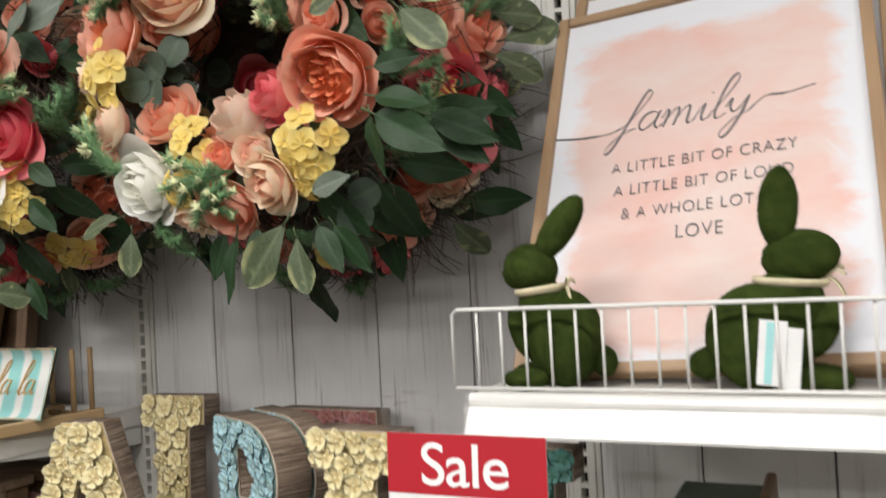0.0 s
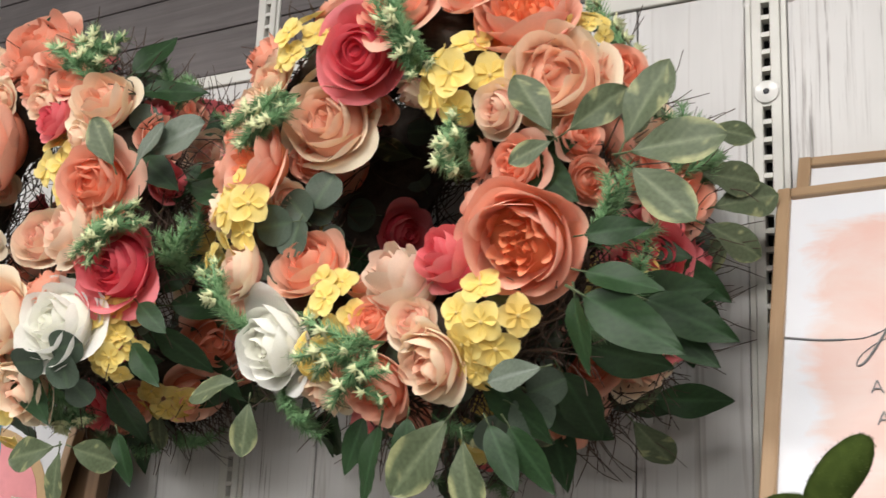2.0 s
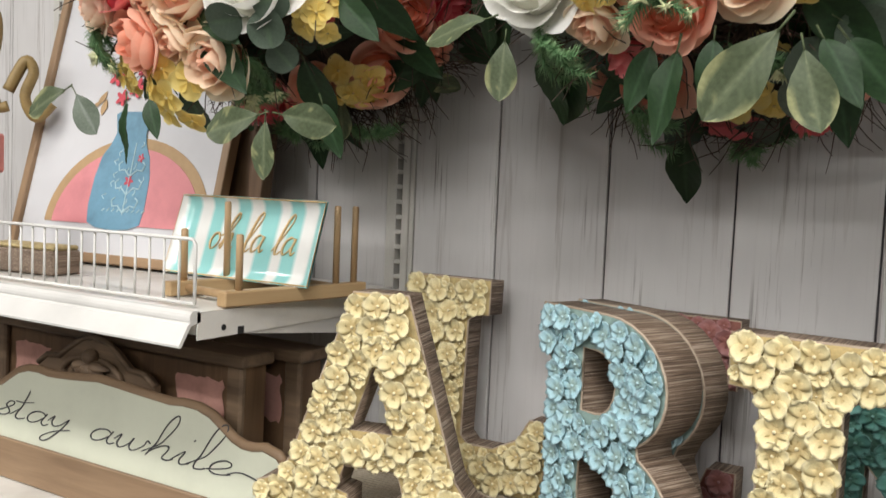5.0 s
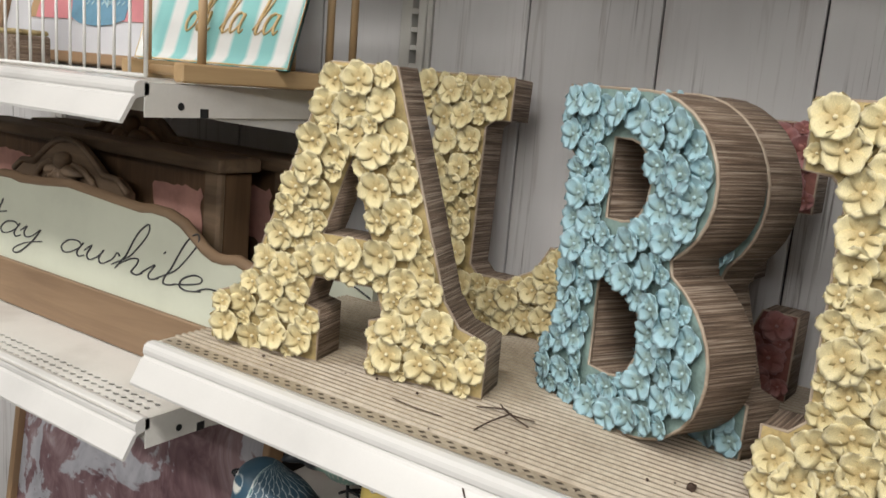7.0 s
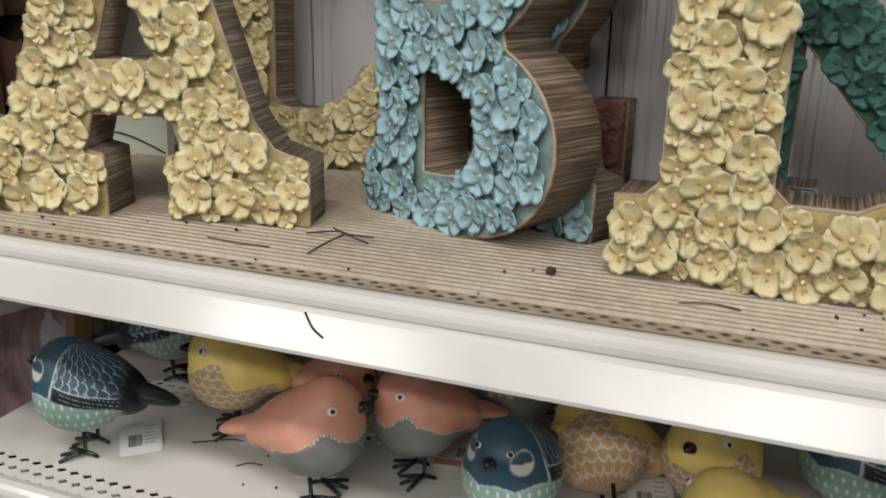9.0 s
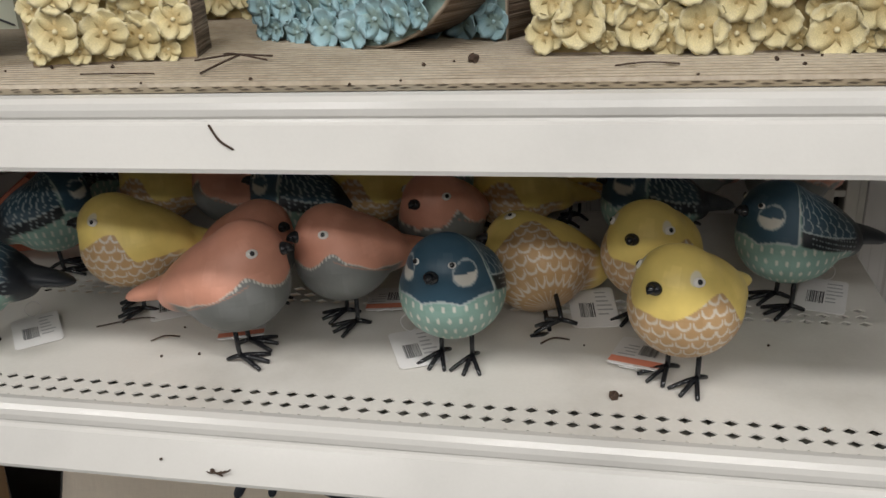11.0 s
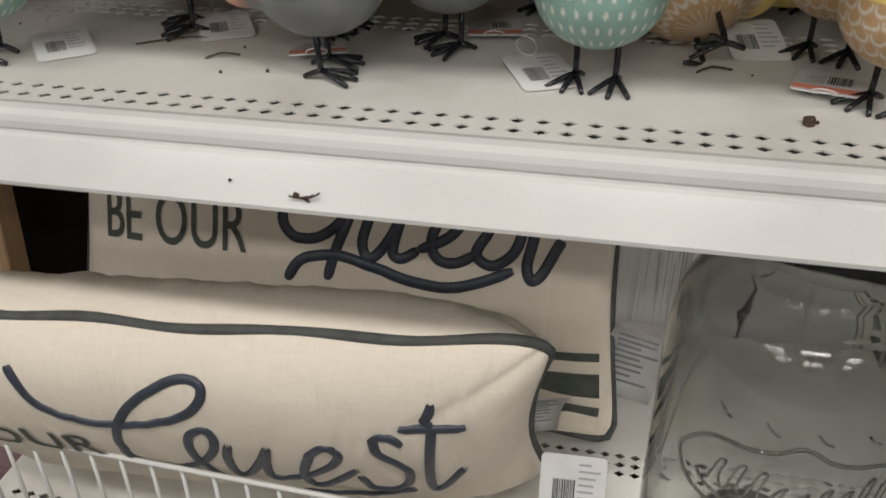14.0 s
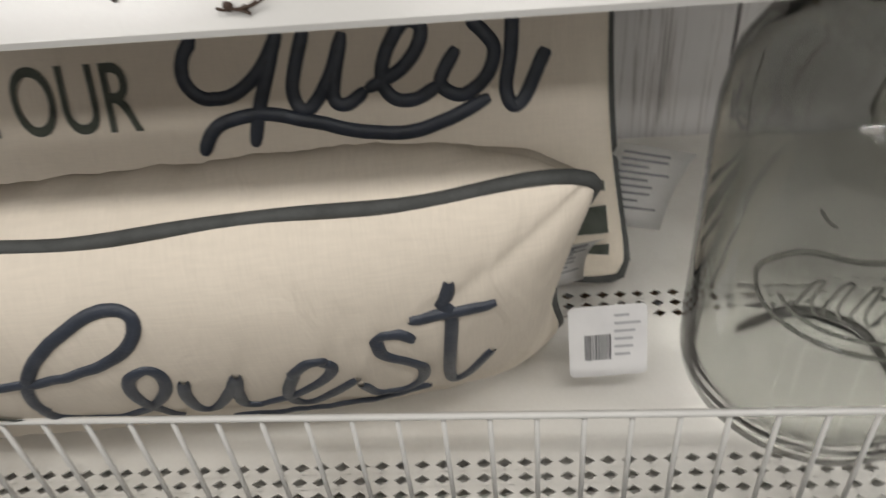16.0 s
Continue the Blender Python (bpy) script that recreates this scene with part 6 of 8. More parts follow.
# ---------- script lettering drawn with a pen ----------
PEN = {
    "a": (0.95, [[(.72, .78), (.5, .98), (.2, .85), (.08, .4), (.25, .03), (.5, .15), (.7, .6), (.74, .95), (.70, .3), (.85, .02), (1.0, .2)]]),
    "e": (0.78, [[(-.05, .15), (.3, .35), (.6, .65), (.55, .95), (.3, .98), (.1, .6), (.15, .15), (.4, .0), (.78, .2)]]),
    "f": (0.62, [[(-.1, .2), (.25, .6), (.6, 1.5), (.72, 2.1), (.52, 2.25), (.34, 1.5), (.15, 0), (-.05, -.9), (-.25, -1.05), (-.22, -.6), (.15, -.05), (.62, .2)]]),
    "h": (0.98, [[(-.05, .15), (.3, .9), (.62, 1.8), (.55, 2.2), (.32, 1.8), (.2, .9), (.13, 0)], [(.15, .3), (.4, .85), (.62, .95), (.68, .6), (.66, .1), (.85, .0), (1.0, .2)]]),
    "i": (0.52, [[(-.05, .15), (.2, .92), (.2, .3), (.33, .0), (.55, .2)], [(.32, 1.4), (.36, 1.47)]]),
    "l": (0.55, [[(-.05, .15), (.3, .9), (.62, 1.9), (.52, 2.3), (.29, 1.9), (.16, .7), (.22, .05), (.42, .02), (.58, .2)]]),
    "m": (1.28, [[(-.05, .5), (.1, .95), (.17, .6), (.13, 0)], [(.14, .3), (.35, .85), (.5, .95), (.55, .6), (.52, 0)], [(.53, .3), (.75, .88), (.92, .93), (.96, .5), (1.0, .08), (1.15, .03), (1.3, .2)]]),
    "o": (0.88, [[(.5, .95), (.2, .85), (.08, .4), (.3, .0), (.6, .2), (.7, .6), (.5, .95), (.62, .78), (.92, .9)]]),
    "s": (0.72, [[(-.05, .05), (.28, .45), (.62, 1.0), (.56, 1.14), (.38, 1.08), (.34, .86), (.52, .60), (.63, .34), (.50, .06), (.24, .0), (.02, .10)]]),
    "t": (0.62, [[(-.02, .2), (.25, .9), (.38, 1.75), (.26, .9), (.22, .25), (.38, .0), (.65, .2)], [(-.05, 1.18), (.3, 1.2), (.66, 1.3)]]),
    "u": (0.98, [[(-.05, .5), (.1, .95), (.12, .4), (.25, .02), (.5, .2), (.68, .95), (.68, .3), (.82, .02), (1.0, .2)]]),
    "w": (1.10, [[(-.05, .5), (.1, .95), (.12, .3), (.3, .02), (.5, .4), (.55, .9), (.56, .3), (.75, .02), (.98, .5), (1.0, .95), (1.15, .8)]]),
    "y": (0.88, [[(-.05, .5), (.1, .95), (.12, .5), (.28, .2), (.5, .4), (.68, .95), (.6, .0), (.38, -.9), (.16, -1.1), (.08, -.8), (.4, -.2), (.95, .2)]]),
    " ": (0.75, []),
}


def pen_paths(text, em, slope=0.0, slant=0.0, steps=5):
    """Strokes of a word as lists of (x, y), and its width."""
    x, out = 0.0, []
    for ch in text:
        adv, strokes = PEN[ch]
        for st in strokes:
            pts = catmull([(px + slant * py, py, 0) for px, py in st], steps)
            out.append([((p.x + x) * em, p.y * em + (p.x + x) * em * slope) for p in pts])
        x += adv
    return out, x * em


def pen_word(name, text, em, radius, surface, material, parent, label, slope=0.0, slant=0.0, x0=0.0, y0=0.0, thick_down=0.0, extra=(), tall=1.0, loops=1.0):
    """The word as raised strokes; surface(x, y) gives the point on the thing."""
    paths, width = pen_paths(text, em, slope, slant)
    paths = [[(a, (b if b < em else em + (b - em) * loops) * tall) for a, b in path] for path in paths]
    bm = bmesh.new()
    for path in list(paths) + [[(p[0] * em, p[1] * em * tall) for p in catmull([(a, b, 0) for a, b in e], 6)] for e in extra]:
        pts = [Vector(surface(x0 + (px[0]), y0 + px[1])) for px in path]
        rad = []
        for k in range(len(path)):
            dy = path[min(k + 1, len(path) - 1)][1] - path[max(k - 1, 0)][1]
            rad.append(radius * (1 + thick_down * (1 if dy < 0 else 0)) * (0.7 if k in (0, len(path) - 1) else 1))
        tube(bm, pts, rad, 6)
    return part(name, bm, material, parent, label, True)


# ---------- cushions ----------
def linen(name, base):
    m, nt, bs = shader(name, base, 0.85, 0, 0.2)
    a = noise_of(nt, coords(nt, (900, 60, 60)), 1.0, 2)
    b = noise_of(nt, coords(nt, (60, 60, 900)), 1.0, 2)
    big = noise_of(nt, coords(nt), 9, 4)
    mx = blend(nt, 0.5, ramp(nt, a, [(0.3, tuple(c * 0.86 for c in base)), (0.7, base)]), ramp(nt, b, [(0.3, tuple(c * 0.86 for c in base)), (0.7, base)]))
    nt.links.new(blend(nt, 0.3, mx, ramp(nt, big, [(0.3, tuple(c * 0.82 for c in base)), (0.7, base)])), bs.inputs["Base Color"])
    h = blend(nt, 0.5, a, b)
    crease = noise_of(nt, coords(nt, (30, 12, 12)), 1.0, 3, 0.5, 1.0)
    first = bump(nt, bs, crease, 0.42, 0.009)
    bump(nt, bs, h, 0.25, 0.0008, first)
    return m


M_LINEN = linen("cream_linen", (0.82, 0.735, 0.62))
M_PIPING = mottled("charcoal_piping", (0.075, 0.078, 0.075), 0.8, 0.12, 60, 600, 0.4)
M_STITCH = mottled("slate_embroidery", (0.042, 0.050, 0.068), 0.38, 0.15, 80, 700, 0.5)
M_GREENINK = mottled("dark_olive_stitch", (0.075, 0.085, 0.068), 0.7, 0.15, 80, 700, 0.5)
M_LABELINK = shader("label_ink", (0.20, 0.20, 0.21), 0.6)[0]
M_LABEL = mottled("white_care_label", (0.80, 0.79, 0.78), 0.6, 0.05, 30, 300, 0.1)


class Cushion:
    """A stuffed cushion round a seam: a along its width, b along its height, bulging to both sides."""

    def __init__(self, m, half_w, half_h, thick, crease_seed=0.0, full=2.3, back=1.0, sag=0.055):
        self.full, self.back, self.sag = full, back, sag
        self.m, self.w, self.h, self.t, self.seed = m, half_w, half_h, thick, crease_seed

    def bulge(self, a, b, side=-1):
        u, v = max(-1, min(1, a / self.w)), max(-1, min(1, b / self.h))
        return self.t * max(0.0, 1 - abs(u) ** 5.0) ** 0.5 * max(0.0, 1 - abs(v) ** (self.full if side > 0 else 2.3)) ** 0.55 * (self.back if side > 0 else 1.0)

    def rim(self, a, b):
        # corners pulled in a little
        u, v = a / self.w, b / self.h
        k = 1 - self.sag * (1 - abs(u) ** 2) * abs(v) ** 3
        q = 1 - 0.07 * (1 - v * v) * abs(u) ** 6
        big = max(abs(u), abs(v), 1e-6)
        soft = big / (abs(u) ** 20 + abs(v) ** 20) ** (1 / 20) if big > 1e-5 else 1.0
        return a * q * soft, b * k * soft

    def point(self, a, b, side=-1, lift=0.0):
        x, z = self.rim(a, b)
        y = side * (self.bulge(a, b, side) + lift)
        fold = noise.noise(Vector((a * 26 + b * 10 + self.seed, b * 6, side * 3.0))) + 0.7 * noise.noise(Vector((a * 75 - b * 24, b * 12 + self.seed, side * 5.0)))
        y += (0.0034 if side > 0 else 0.0020) * fold * (self.bulge(a, b) / self.t)
        # gathers that run in from the seam
        v = min(1.0, abs(b / self.h))
        pull = noise.noise(Vector((a * 70 + self.seed, b * 5, side * 7.0))) + 0.6 * noise.noise(Vector((a * 150 + b * 20, b * 9 + self.seed, side * 2.0)))
        y += side * (0.0034 if side > 0 else 0.0016) * pull * v ** 1.5 * max(0.0, 1 - v ** 6)
        return (x, y, z)

    def mesh(self, nu=70, nv=36):
        bm = bmesh.new()
        for side in (-1, 1):
            grid = []
            for i in range(nv + 1):
                v = math.sin((i / nv - 0.5) * math.pi)
                row = []
                for j in range(nu + 1):
                    u = 2 * j / nu - 1
                    u = math.copysign(abs(u) ** 0.75, u) if abs(u) > 0.5 else u * (0.5 ** 0.75 / 0.5)
                    row.append(bm.verts.new(self.point(u * self.w, v * self.h, side)))
                grid.append(row)
            for i in range(nv):
                for j in range(nu):
                    f = (grid[i][j], grid[i][j + 1], grid[i + 1][j + 1], grid[i + 1][j])
                    bm.faces.new(f if side < 0 else f[::-1])
        bmesh.ops.remove_doubles(bm, verts=bm.verts[:], dist=0.0002)
        return bm

    def seam(self):
        n = 40
        pts = []
        for k in range(n):
            pts.append((-self.w + 2 * self.w * k / n, -self.h))
        for k in range(n // 2):
            pts.append((self.w, -self.h + 2 * self.h * k / (n // 2)))
        for k in range(n):
            pts.append((self.w - 2 * self.w * k / n, self.h))
        for k in range(n // 2):
            pts.append((-self.w, self.h - 2 * self.h * k / (n // 2)))
        return [Vector((*self.rim(a, b), 0)).xzy + Vector((0, 0.002 * math.sin(a * 40 + b * 31), 0.0015 * math.sin(a * 57))) for a, b in pts]


def care_label(parent, m, w, h, label):
    bm = bmesh.new()
    n = 6
    rows = [[bm.verts.new((w * s, 0.010 * math.sin(2.4 * k / n) * (1 + 0.4 * s), -h * k / n)) for s in (0, 0.5, 1)] for k in range(n + 1)]
    for k in range(n):
        for j in range(2):
            bm.faces.new((rows[k][j], rows[k + 1][j], rows[k + 1][j + 1], rows[k][j + 1]))
    bmesh.ops.solidify(bm, geom=bm.faces[:], thickness=0.0006)
    bm.transform(m)
    lab = part("care_label", bm, M_LABEL, parent, label, True)
    bm = bmesh.new()
    rng = random.Random(3)
    for k in range(9):
        z = -h * (0.12 + 0.085 * k)
        t = -z / h * n
        y = 0.010 * math.sin(2.4 * t / n)
        x0, x1 = w * rng.uniform(0.08, 0.2), w * rng.uniform(0.5, 0.9)
        bm.faces.new([bm.verts.new((x, y * (1 + 0.4 * x / w) - 0.0012, zz)) for x, zz in ((x0, z), (x1, z), (x1, z + h * 0.03), (x0, z + h * 0.03))])
    bm.transform(m)
    part("label_print", bm, M_LABELINK, lab, "grey printed rows")


def front_cushion():
    m = pose(-0.190, 1.180, 0.5620, 0, 0, 4.8) @ pose(0, 0, 0, 26, -0.4, 0)
    c = Cushion(m, 0.280, 0.145, 0.067, 4.0, 2.6, 1.15, 0.088)
    ob = thing("lumbar_pillow", m, "cream linen lumbar pillow with embroidered words and dark piping", "pillow", "guest pillows")
    part("cover", c.mesh(190, 60), M_LINEN, ob, "cream linen cover", True)
    part("piping", tube(bmesh.new(), c.seam(), 0.0042, 8, closed=True), M_PIPING, ob, "charcoal piping", True)
    brush_word(ob, c, GUEST_LOOPED, 0.0041)
    part_words(ob, c, "BE OUR", -0.180, 0.018, 0.045, 1.19)
    care_label(ob, pose(0.262, 0.004, 0.032, -16, 12, 10), 0.034, 0.055, "white sewn care label")
    return c


# brush-script strokes of one word, letter by letter, in millimetres on the cushion's face
GUEST_LOOPED = {
    "G": [[(-137, 123), (-133, 113), (-125, 96), (-111, 82), (-87, 73), (-58, 72), (-25, 79), (-1, 89), (14, 104), (18, 116), (13, 122), (3, 123), (-14, 117), (-32, 106), (-49, 88), (-61, 66), (-67, 41), (-66, 17), (-51, 4), (-29, 3), (-8, 14), (11, 40), (17, 62), (11, 74), (-1, 66), (-6, 44), (-4, 9), (5, -12)]],
    "u": [[(27, 54), (21, 31), (20, 2), (30, -3), (47, 26), (59, 56)], [(59, 56), (53, 29), (49, 0), (60, -6)]],
    "e": [[(60, -6), (83, 6), (104, 27), (115, 47), (113, 61), (102, 60), (88, 36), (80, 6), (84, -16), (101, -8), (128, 29)]],
    "s": [[(167, 71), (160, 82), (150, 77), (147, 61), (158, 46), (169, 29), (166, -1), (151, -14), (135, -9), (128, 15)], [(32, -36), (59, -45), (99, -40), (138, -29), (171, -14)]],
    "t": [[(192, 115), (192, 92), (189, 59), (186, 14), (187, -13), (196, -8), (207, 12), (216, 27)], [(169, 92), (193, 90), (218, 89)]],
}
GUEST_ROUND = {
    "G": [[(-104, 40), (-76, 43), (-44, 40), (-8, 45), (20, 52)], [(-34, 34), (-45, 14), (-45, -3), (-33, -15), (-13, -15), (5, -5), (20, 11), (31, 30)], [(33, 37), (20, 1), (9, -29), (2, -56)], [(-40, -60), (-31, -43), (-16, -34), (15, -30), (46, -37), (87, -48), (125, -51), (158, -42), (191, -27)]],
    "u": [[(54, 37), (43, 7), (38, -15), (45, -29), (56, -22), (70, 0), (81, 29)], [(81, 29), (72, -3), (70, -22), (80, -26), (95, -16)]],
    "e": [[(95, -16), (123, -2), (138, 16), (140, 30), (128, 33), (113, 12), (108, -10), (117, -24), (134, -25), (152, -15)]],
    "s": [[(167, 12), (154, -9), (156, -19), (171, -24), (189, -11), (196, 8), (189, 21), (177, 32)]],
    "t": [[(212, 45), (209, 8), (204, -20), (209, -35), (219, -29), (232, -4), (238, 7)]],
}


def brush_word(ob, c, letters, half):
    """Padded satin stitching along the strokes of a word: a low ridge lying on the cloth."""
    profile = ((-1.0, -0.0012), (-0.96, 0.0010), (-0.55, 0.0022), (0.0, 0.0026), (0.55, 0.0022), (0.96, 0.0010), (1.0, -0.0012))
    for strokes in letters.values():
        bm = bmesh.new()
        for level, st in enumerate(strokes):
            path = catmull([(a / 1000, b / 1000, 0) for a, b in st], 7)
            n = len(path)
            mids = [Vector(c.point(q.x, q.y, -1)) for q in path]
            rows = []
            for k, q in enumerate(path):
                d = mids[min(k + 1, n - 1)] - mids[max(k - 1, 0)]
                out = (Vector(c.point(q.x + 0.012, q.y, -1)) - Vector(c.point(q.x - 0.012, q.y, -1))).cross(Vector(c.point(q.x, q.y + 0.012, -1)) - Vector(c.point(q.x, q.y - 0.012, -1))).normalized()
                across = d.cross(out).normalized()
                wide = half * (0.5 + 0.5 * min(1, k / 3, (n - 1 - k) / 3) ** 0.5)
                rows.append([bm.verts.new(mids[k] + across * wide * o + out * (h + 0.0004 * level)) for o, h in profile])
            for a, b in zip(rows, rows[1:]):
                for k in range(len(profile) - 1):
                    bm.faces.new((a[k], a[k + 1], b[k + 1], b[k]))
        bmesh.ops.recalc_face_normals(bm, faces=bm.faces[:])
        part("embroidery", bm, M_STITCH, ob, "slate embroidered script letter", True)


def part_words(ob, c, text, cx, cy, size, wide=0.72):
    """Printed capitals laid on the cushion's face."""
    me = flat_text(text, size, 0.0, bold=size * 0.006)
    bm = bmesh.new()
    bm.from_mesh(me)
    bpy.data.meshes.remove(me)
    bmesh.ops.triangulate(bm, faces=bm.faces[:])
    for v in bm.verts:
        v.co = c.point(cx + v.co.x * wide, cy + v.co.y * 1.05, -1, 0.0016)
    part("printed_wording", bm, M_GREENINK, ob, "dark capitals " + text)


def back_cushion():
    m = pose(-0.158, 1.387, 0.6260, -20, 0, 0)
    c = Cushion(m, 0.306, 0.203, 0.033, 9.0)
    ob = thing("throw_pillow", m, "cream linen pillow with embroidered words, stripes and dark piping", "pillow", "guest pillows")
    part("cover", c.mesh(150, 50), M_LINEN, ob, "cream linen cover", True)
    part("piping", tube(bmesh.new(), c.seam(), 0.0038, 8, closed=True), M_PIPING, ob, "charcoal piping", True)
    brush_word(ob, c, GUEST_ROUND, 0.0056)
    part_words(ob, c, "BE OUR", -0.171, -0.037, 0.075, 0.66)
    for lo, hi, mat_ in ((-0.114, -0.105, M_GREENINK), (-0.153, -0.127, M_GREENINK), (-0.176, -0.164, M_GREENINK)):
        bm = bmesh.new()
        n = 40
        rows = [[bm.verts.new(c.point(-0.290 + 0.580 * k / n, b, -1, 0.0014)) for b in (lo, (lo + hi) / 2, hi)] for k in range(n + 1)]
        for k in range(n):
            for j in range(2):
                bm.faces.new((rows[k][j], rows[k + 1][j], rows[k + 1][j + 1], rows[k][j + 1]))
        part("stripe", bm, mat_, ob, "dark woven stripe", True)
    care_label(ob, pose(0.292, -0.012, -0.074, 16, 14, 6), 0.066, 0.086, "white sewn care label")


front_cushion()
back_cushion()
price_tag(pose(0.110, 1.200, 0.492, 70, 0, 3), 0.057, 0.058, "white price tag with a bar code leaning on the pillow")


# ---------- big glass jar ----------
def glass(name, colour=(0.985, 0.995, 0.99), rough=0.0, clear=0.0):
    m, nt, bs = shader(name, colour, rough)
    bs.inputs["Transmission Weight"].default_value = 1.0
    bs.inputs["IOR"].default_value = 1.45
    n = noise_of(nt, coords(nt, (1, 1, 0.55)), 24, 1, 0.4, 0.5)
    bump(nt, bs, n, 0.14, 0.007)
    if clear:
        tr = nt.nodes.new("ShaderNodeBsdfTransparent")
        mx = nt.nodes.new("ShaderNodeMixShader")
        mx.inputs[0].default_value = clear
        nt.links.new(bs.outputs[0], mx.inputs[1])
        nt.links.new(tr.outputs[0], mx.inputs[2])
        nt.links.new(mx.outputs[0], nt.nodes["Material Output"].inputs["Surface"])
    return m


M_GLASS = glass("clear_glass", (0.66, 0.668, 0.650))


def mason_jar():
    cx, cy = 0.268, 1.217
    jar = thing("glass_jar", pose(cx, cy, ZP), "large clear embossed glass jar standing beside the pillows", "jar")
    out = [(0, 0.020), (0.022, 0.019), (0.044, 0.014), (0.056, 0.006), (0.066, 0.001), (0.078, 0.001), (0.088, 0.005), (0.0955, 0.016), (0.0985, 0.034), (0.0988, 0.06), (0.0988, 0.215), (0.0978, 0.245), (0.091, 0.275), (0.077, 0.297), (0.062, 0.306), (0.058, 0.312), (0.058, 0.345), (0.060, 0.350)]
    inn = [(0.0560, 0.350), (0.0535, 0.312), (0.0580, 0.302), (0.0735, 0.292), (0.0865, 0.272), (0.0930, 0.244), (0.0942, 0.215), (0.0942, 0.06), (0.0935, 0.038), (0.088, 0.023), (0.072, 0.017), (0.056, 0.017), (0.044, 0.021), (0.022, 0.026), (0, 0.027)]
    bm = lathe(bmesh.new(), out + inn, 96)
    # blown glass is never quite even
    for v in bm.verts:
        r = math.hypot(v.co.x, v.co.y)
        if r > 0.02:
            k = 1 + 0.011 * noise.noise(Vector((v.co.x * 22, v.co.y * 22, v.co.z * 14 + (3.0 if r < 0.0945 else 0.0))))
            v.co.x, v.co.y = v.co.x * k, v.co.y * k
    body = part("jar_body", bm, M_GLASS, jar, "clear thick glass", True)
    body.visible_shadow = False

    def on(degrees, z, lift=0.0990):
        a = math.radians(degrees)
        return (lift * math.cos(a), lift * math.sin(a), z)

    def ridge(bm, points, r, closed=False):
        tube(bm, [on(q.x, q.y) for q in catmull([(a, b, 0) for a, b in points], 6, closed)], r, 8, closed=closed)

    # emblem: an oval with an ogee top and a second line along its foot
    half_top = [(0, 0.222), (10, 0.213), (20, 0.2085), (34, 0.206), (44, 0.193), (51, 0.173)]
    half_foot = [(45, 0.152), (29, 0.141), (12, 0.136)]
    side = half_top + half_foot
    emblem = [(-93 + a, b) for a, b in side] + [(-93, 0.1345)] + [(-93 - a, b) for a, b in side[:0:-1]]
    bm = bmesh.new()
    ridge(bm, emblem, 0.0017, True)
    part("embossing", bm, M_GLASS, jar, "raised glass oval", True)
    bm = bmesh.new()
    ridge(bm, [(-134, 0.166), (-128, 0.157), (-118, 0.151), (-104, 0.148), (-93, 0.147), (-82, 0.148), (-68, 0.151), (-58, 0.157), (-52, 0.166)], 0.0013)
    part("embossing", bm, M_GLASS, jar, "second raised line inside the oval", True)
    rng = random.Random(12)
    for k in range(9):
        a0 = -128 + 8.4 * k
        h = rng.uniform(0.014, 0.030)
        bm = bmesh.new()
        ridge(bm, [(a0, 0.163), (a0 + 4, 0.163 + h), (a0 + 7, 0.166 + h), (a0 + 5, 0.172), (a0 + 7, 0.162), (a0 + 10, 0.166)], 0.0011)
        part("embossing", bm, M_GLASS, jar, "raised glass scroll", True)
    for k in range(5):
        a0 = -128 + 19 * k
        bm = bmesh.new()
        ridge(bm, [(a0, 0.236), (a0 + 3, 0.230), (a0 + 6, 0.228)], 0.0010)
        part("embossing", bm, M_GLASS, jar, "raised glass tick", True)


mason_jar()


# ---------- wicker basket on the base shelf ----------
M_WICKER = wood("brown_wicker", (0.30, 0.19, 0.10), (0.10, 0.055, 0.028), 0.7, "x", 1.0, 40, 0.4)


def wicker_basket(x, y, z):
    b = thing("wicker_basket", pose(x, y, z), "round brown woven wicker basket on the base shelf", "basket", "wicker baskets")
    r0, r1, h, n = 0.12, 0.165, 0.19, 36
    stake = None
    for k in range(n):
        a = 2 * math.pi * k / n
        if stake is None:
            bm = tube(bmesh.new(), [(r0, 0, 0.003), ((r0 + r1) / 2 + 0.004, 0, h / 2), (r1, 0, h)], 0.003, 6)
            ob = part("stake", bm, M_WICKER, b, smooth=True)
            stake = ob.data
        else:
            share("stake", stake, b, pose(0, 0, 0, 0, 0, math.degrees(a)))
    bm = bmesh.new()
    rows = 26
    for i in range(rows):
        zz = 0.006 + (h - 0.01) * i / rows
        r = r0 + (r1 - r0) * zz / h
        tube(bm, [((r + 0.0042 * (1 if (k + i) % 2 else -1)) * math.cos(2 * math.pi * k / n), (r + 0.0042 * (1 if (k + i) % 2 else -1)) * math.sin(2 * math.pi * k / n), zz) for k in range(n)], 0.0034, 5, closed=True)
    part("weave", bm, M_WICKER, b, "woven willow rows", True)["kind"] = "stuff"
    bm = bmesh.new()
    tube(bm, [(r1 * math.cos(2 * math.pi * k / 48), r1 * math.sin(2 * math.pi * k / 48), h + 0.003 * math.sin(k * 1.3)) for k in range(48)], 0.008, 8, closed=True)
    part("rim", bm, M_WICKER, b, "thick wound rim", True)
    return b


wb = wicker_basket(-0.265, 1.285, 0.152)
copy_thing(wb, pose(0.10, 1.285, 0.152))
copy_thing(wb, pose(-0.64, 1.285, 0.152))

